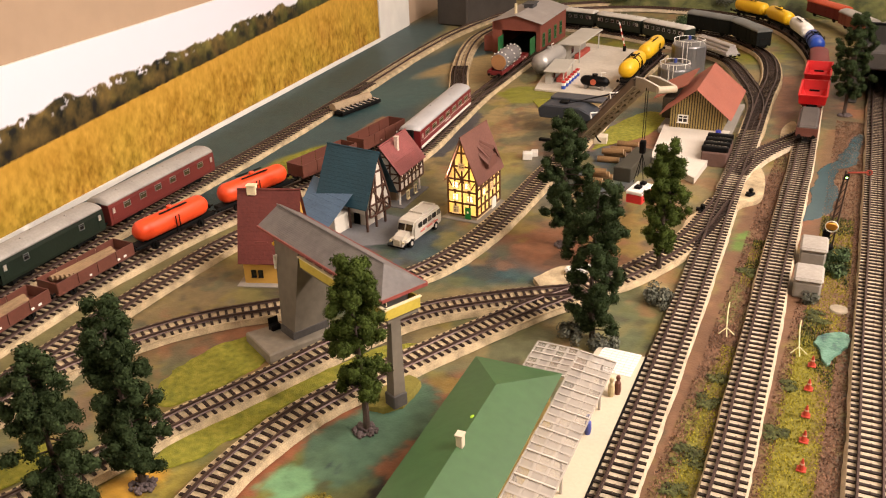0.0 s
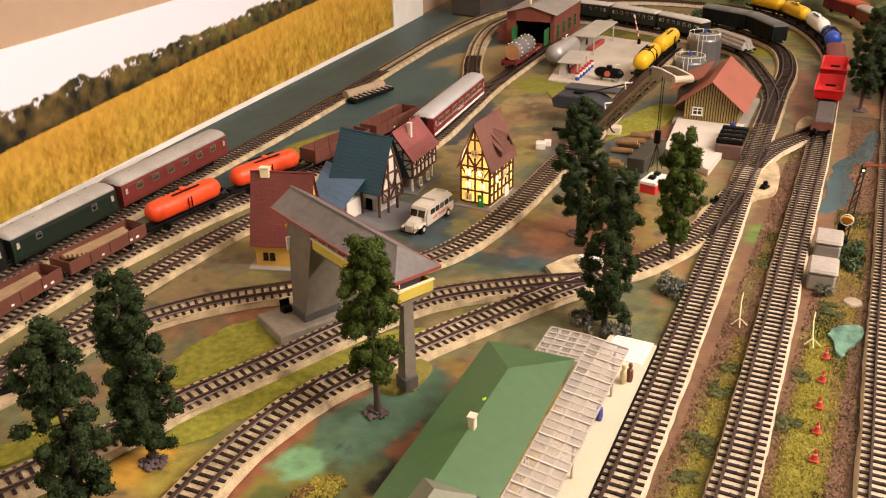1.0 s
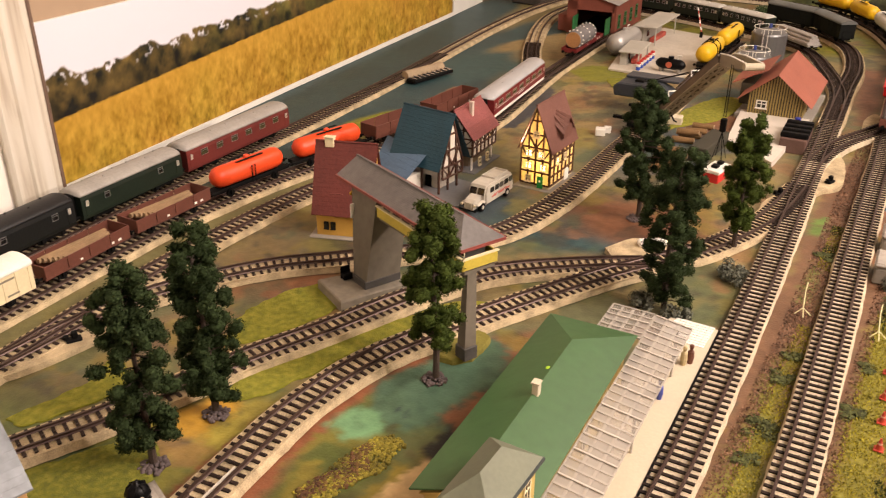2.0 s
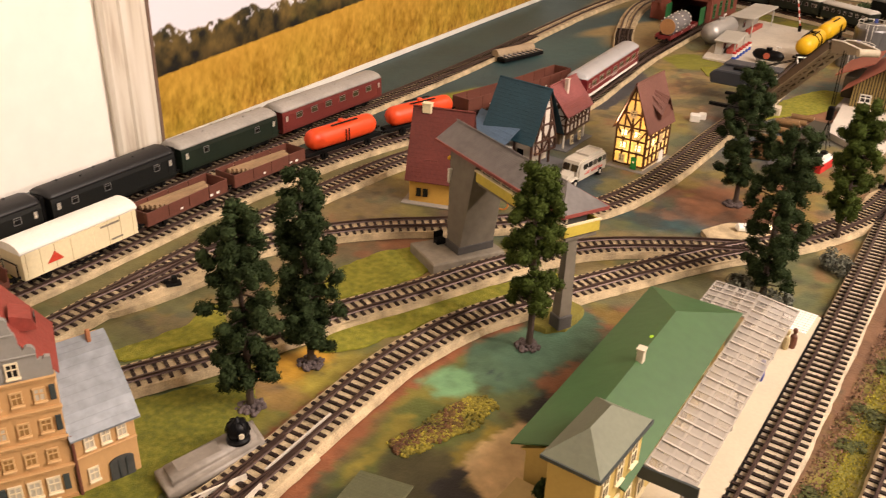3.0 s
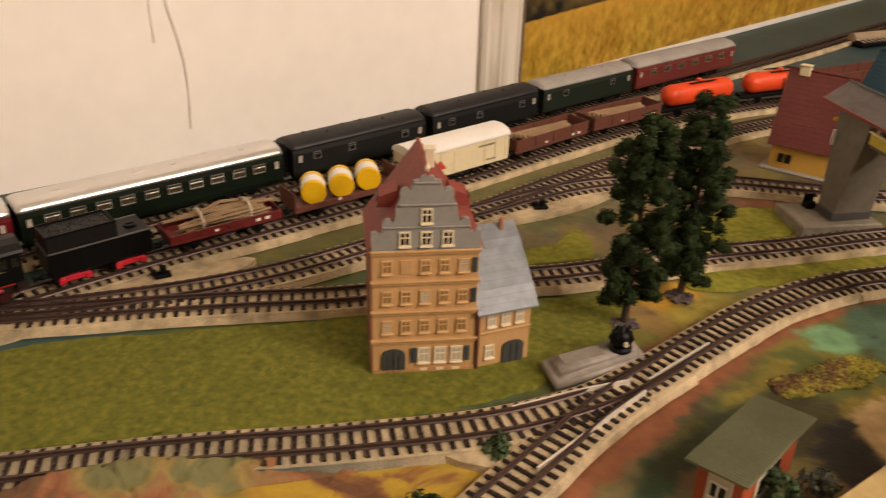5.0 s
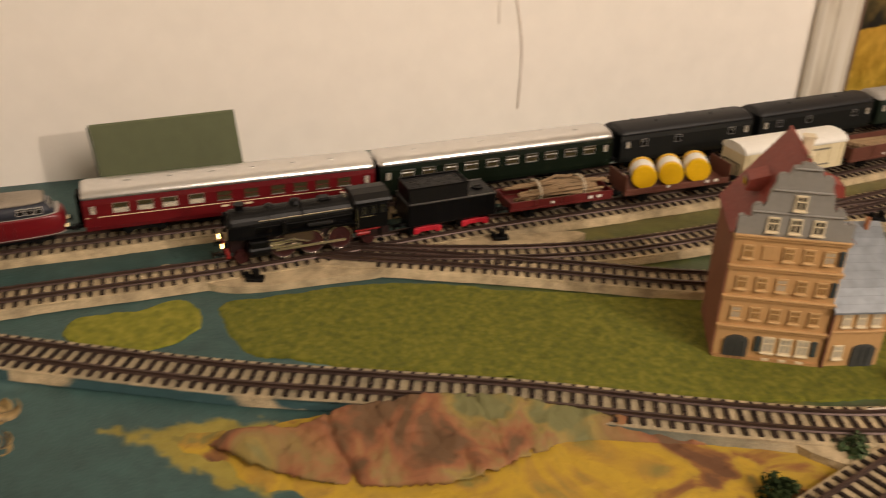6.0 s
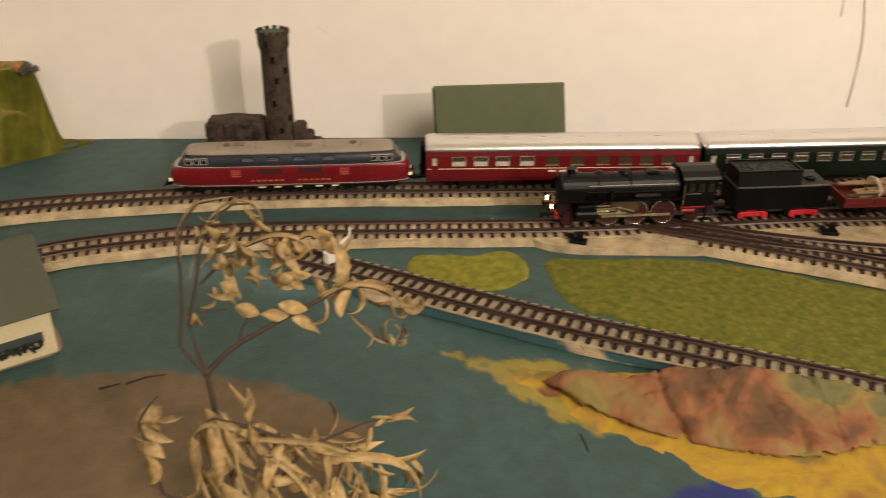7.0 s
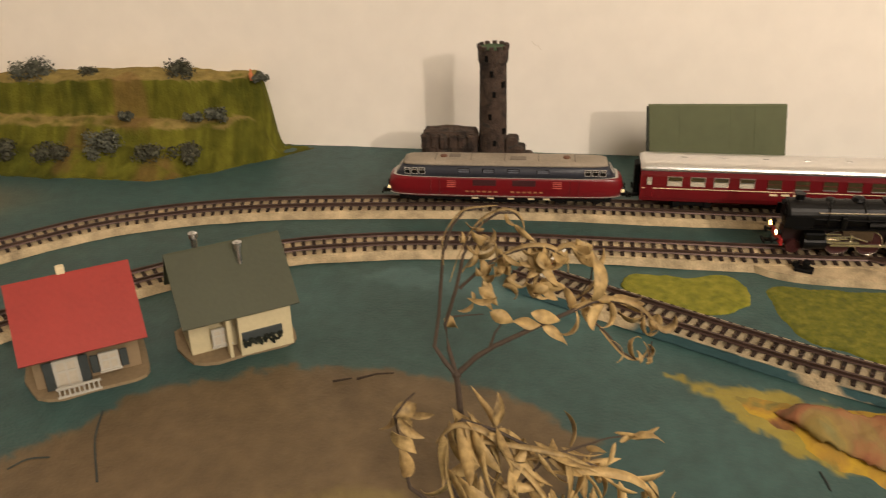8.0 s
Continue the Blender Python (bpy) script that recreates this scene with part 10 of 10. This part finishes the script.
def lying_tank(m, L, r, material, label, legs=True):
    t = thing("storage_tank", m, label, "tank", "storage tanks")
    bm = lathe(B(), [(.001, -L / 2), (r * .6, -L / 2 + .003), (r * .92, -L / 2 + .008), (r, -L / 2 + .014), (r, L / 2 - .014), (r * .92, L / 2 - .008), (r * .6, L / 2 - .003), (.001, L / 2)], 24)
    bmesh.ops.transform(bm, matrix=pose(0, 0, r + .005, 0, 90, 0), verts=bm.verts)
    part("tank", bm, material, t, smooth=True)
    for s in (-1, 1):
        part("saddle", box(B(), s * L * .28, 0, 0, .006, r * 1.4, .009, .001), M_CONCRETE, t)
    part("manhole", cyl(B(), (0, 0, 2 * r + .004), (0, 0, 2 * r + .009), .005, n=14), material, t)
    part("fitting", tube(B(), [(.012, 0, 2 * r + .004), (.012, 0, 2 * r + .012), (.020, 0, 2 * r + .012)], .0012, 6), M_WHITE, t)
    return t


lying_tank(pose(-.546, 1.548, .001, 0, 0, 88), .112, .0185, mat("tank_silver", (.42, .41, .39), .4, metal=.5, var=.12), "silver grey storage tank lying on saddles")
lying_tank(pose(-.418, 1.437, .0036, 0, 0, -4), .056, .0095, M_BLACK, "small black tank with a red oval badge")
solo("tank_badge", cyl(B(), (0, 0, 0), (0, -.0008, 0), .0055, n=18), mat("badge_red", (.45, .1, .05), .5), pose(-.418, 1.4268, .0185), "red oval badge on the black tank", "badge")


def open_shelter(x, y, w, d, h, label, rz=0):
    t = thing("shelter", pose(x, y, .0036, 0, 0, rz), label, "shelter", "depot shelters")
    m = mat("shelter_grey", (.40, .38, .33), .65, var=.12)
    part("roof", box(B(), 0, 0, h, w, d, .003, .0008), m, t)
    part("back_wall", box(B(), -w * .30, 0, 0, w * .30, d * .8, h), m, t)
    part("window", box(B(), -w * .14, -d * .2, h * .3, .001, .012, .012), M_GLASSD, t)
    for s in (-1, 1):
        part("post", cyl(B(), (w * .40, s * d * .42, 0), (w * .40, s * d * .42, h), .0014, n=8), m, t)
    part("bench", box(B(), w * .1, 0, 0, .010, d * .5, .009, .001), mat("bench_red", (.35, .06, .04), .6), t)


open_shelter(-.526, 1.680, .048, .160, .036, "grey flat-roofed depot shelter on posts", 1)
open_shelter(-.500, 1.480, .040, .096, .024, "small grey shelter beside the fuel pumps", 7)
for k in range(6):
    t = thing("fuel_pump", pose(-.470 - .0012 * k, 1.418 + k * .019, .0036), "red white and blue striped fuel pump", "fuel pump", "fuel pumps")
    part("lower", box(B(), 0, 0, 0, .007, .007, .006, .001), mat("pump_blue", (.03, .08, .4), .5), t)
    part("middle", box(B(), 0, 0, .006, .007, .007, .005, .001), M_WHITE, t)
    part("top", box(B(), 0, 0, .011, .007, .007, .004, .001), mat("pump_red", (.5, .04, .03), .5), t)


def silo(x, y, r, h):
    t = thing("silo", pose(x, y, .001), "grey steel silo with ladder and railing", "silo", "silos")
    m = mat("silo_steel", (.20, .20, .20), .4, metal=.6, var=.12)
    part("drum", lathe(B(), [(r, 0), (r, h), (r * .96, h + .003), (r * .3, h + .010), (.002, h + .011)], 28), m, t)
    for k in range(14):
        a = 2 * math.pi * k / 14
        part("rib", tube(B(), [(r * math.cos(a), r * math.sin(a), 0), (r * math.cos(a), r * math.sin(a), h)], .0008, 4), m, t)
    part("railing", tube(B(), [(r * .9 * math.cos(a), r * .9 * math.sin(a), h + .012) for a in np.linspace(0, 6.283, 25)], .0006, 4), M_WHITE, t)
    bm = B()
    for k in range(10):
        a = 2 * math.pi * k / 10
        tube(bm, [(r * .9 * math.cos(a), r * .9 * math.sin(a), h + .002), (r * .9 * math.cos(a), r * .9 * math.sin(a), h + .012)], .0005, 4)
    part("railing_post", bm, M_WHITE, t)
    part("ladder", box(box(B(), -.004, -r - .001, 0, .001, .001, h + .014), .004, -r - .001, 0, .001, .001, h + .014), M_WHITE, t)
    part("valve", cyl(B(), (0, 0, h + .010), (0, 0, h + .018), .003, n=10), mat("valve_blue", (.05, .08, .3), .5), t)


silo(-.2990, 1.540, .030, .026)
silo(-.2960, 1.637, .032, .048)
t = thing("level_crossing_barrier", pose(-.449, 1.740, .003), "raised red and white striped crossing barrier", "barrier")
part("post", box(B(), 0, 0, 0, .006, .006, .012, .001), M_BLACKM, t)
for k in range(8):
    a, b = k / 8, (k + 1) / 8
    part("stripe", cyl(B(), (-.014 * a, 0, .010 + .050 * a), (-.014 * b, 0, .010 + .050 * b), .0014, n=8), M_WHITE if k % 2 else mat("cone_red", (.46, .055, .030), .5), t)

# end wall of the yard, tunnel, far hillside
t = thing("stone_wall_block", pose(-.905, 2.000, 0, 0, 0, -8), "dark brown tunnel house at the layout corner", "tunnel house")
part("body", box(B(), 0, 0, 0, .090, .240, .080, .004), mat("tunnel_dark", (.05, .042, .035), .8, var=.25), t)
part("roof", box(B(), 0, 0, .080, .100, .250, .006, .002), mat("tunnel_roof", (.25, .23, .19), .7), t)


def far_hill(x, y):
    n = fractal(x, y, .16, 64) - .5
    m = fractal(x, y, .05, 68) - .5
    d = np.maximum(smooth01((y - 2.22 + .10 * n) / .16), smooth01((x - .10 + .06 * n) / .06) * smooth01((y - 1.50) / .10))
    return d * (.105 + .10 * n) + m * .035 * d - .003


M_FARHILL = ramp_material("far_hill_green", [(.28, (.02, .022, .012)), (.42, (.055, .065, .022)), (.55, (.11, .12, .035)), (.68, (.19, .165, .07)), (.8, (.28, .24, .17))], 20, .9, 1.0)
relief("far_hillside", -1.12, .60, 1.46, 2.72, .010, far_hill, M_FARHILL, "green and rocky hillside behind the far curve", "hill", "structure")
rng = random.Random(77)
for k in range(26):
    x, y = rng.uniform(-.75, .15), rng.uniform(2.24, 2.40)
    bush(x, y, rng.uniform(.018, .034), "dense dark green shrub on the far hillside", rng.choice((M_BUSH, M_LEAF, M_SAGE)), 200 + k, .02 + .12 * (y - 2.24))
for k, (x, y, r) in enumerate(((-.56, 1.985, .020), (-.30, 1.960, .016), (-.40, 2.07, .022), (-.66, 2.05, .022), (-.25, 2.02, .016), (-.33, 1.885, .010), (-.16, 2.12, .02), (.12, 1.55, .03), (.13, 1.62, .03))):
    bush(x, y, r, "grey green shrub beside the end curve", M_SAGE if k % 2 else M_BUSH, 300 + k)
t = thing("tunnel_portal", pose(.040, 1.520, 0), "black tunnel mouth in a dark stone portal", "tunnel portal")
M_PORTAL = mat("portal_stone", (.05, .045, .04), .8, var=.3)
for s in (-1, 1):
    part("jamb", box(B(), s * .038, .020, 0, .018, .060, .060, .002), M_PORTAL, t)
part("arch", box(B(), 0, .020, .058, .096, .062, .030, .003), M_PORTAL, t)
part("tunnel_end", box(B(), 0, .330, 0, .080, .010, .070), M_BLACKM, t)
for s in (-1, 1):
    part("tunnel_side", box(B(), s * .034, .190, 0, .008, .280, .062), M_BLACKM, t)
part("tunnel_roof", box(B(), 0, .190, .060, .080, .280, .006), M_BLACKM, t)
# far goods wagons behind the yard
for k, (x, y, az) in enumerate(((-.05, 2.03, 118), (-.12, 2.16, 128), (.03, 1.90, 112))):
    van(pose(x + .03, y, RAIL_TOP + .002, 0, 0, az), .125, M_REDW if k else mat("van_rust", (.2, .05, .03), .6), M_GREYROOF if k != 1 else mat("roof_orange", (.5, .08, .03), .6), "dusty red goods van on the far track", .024)
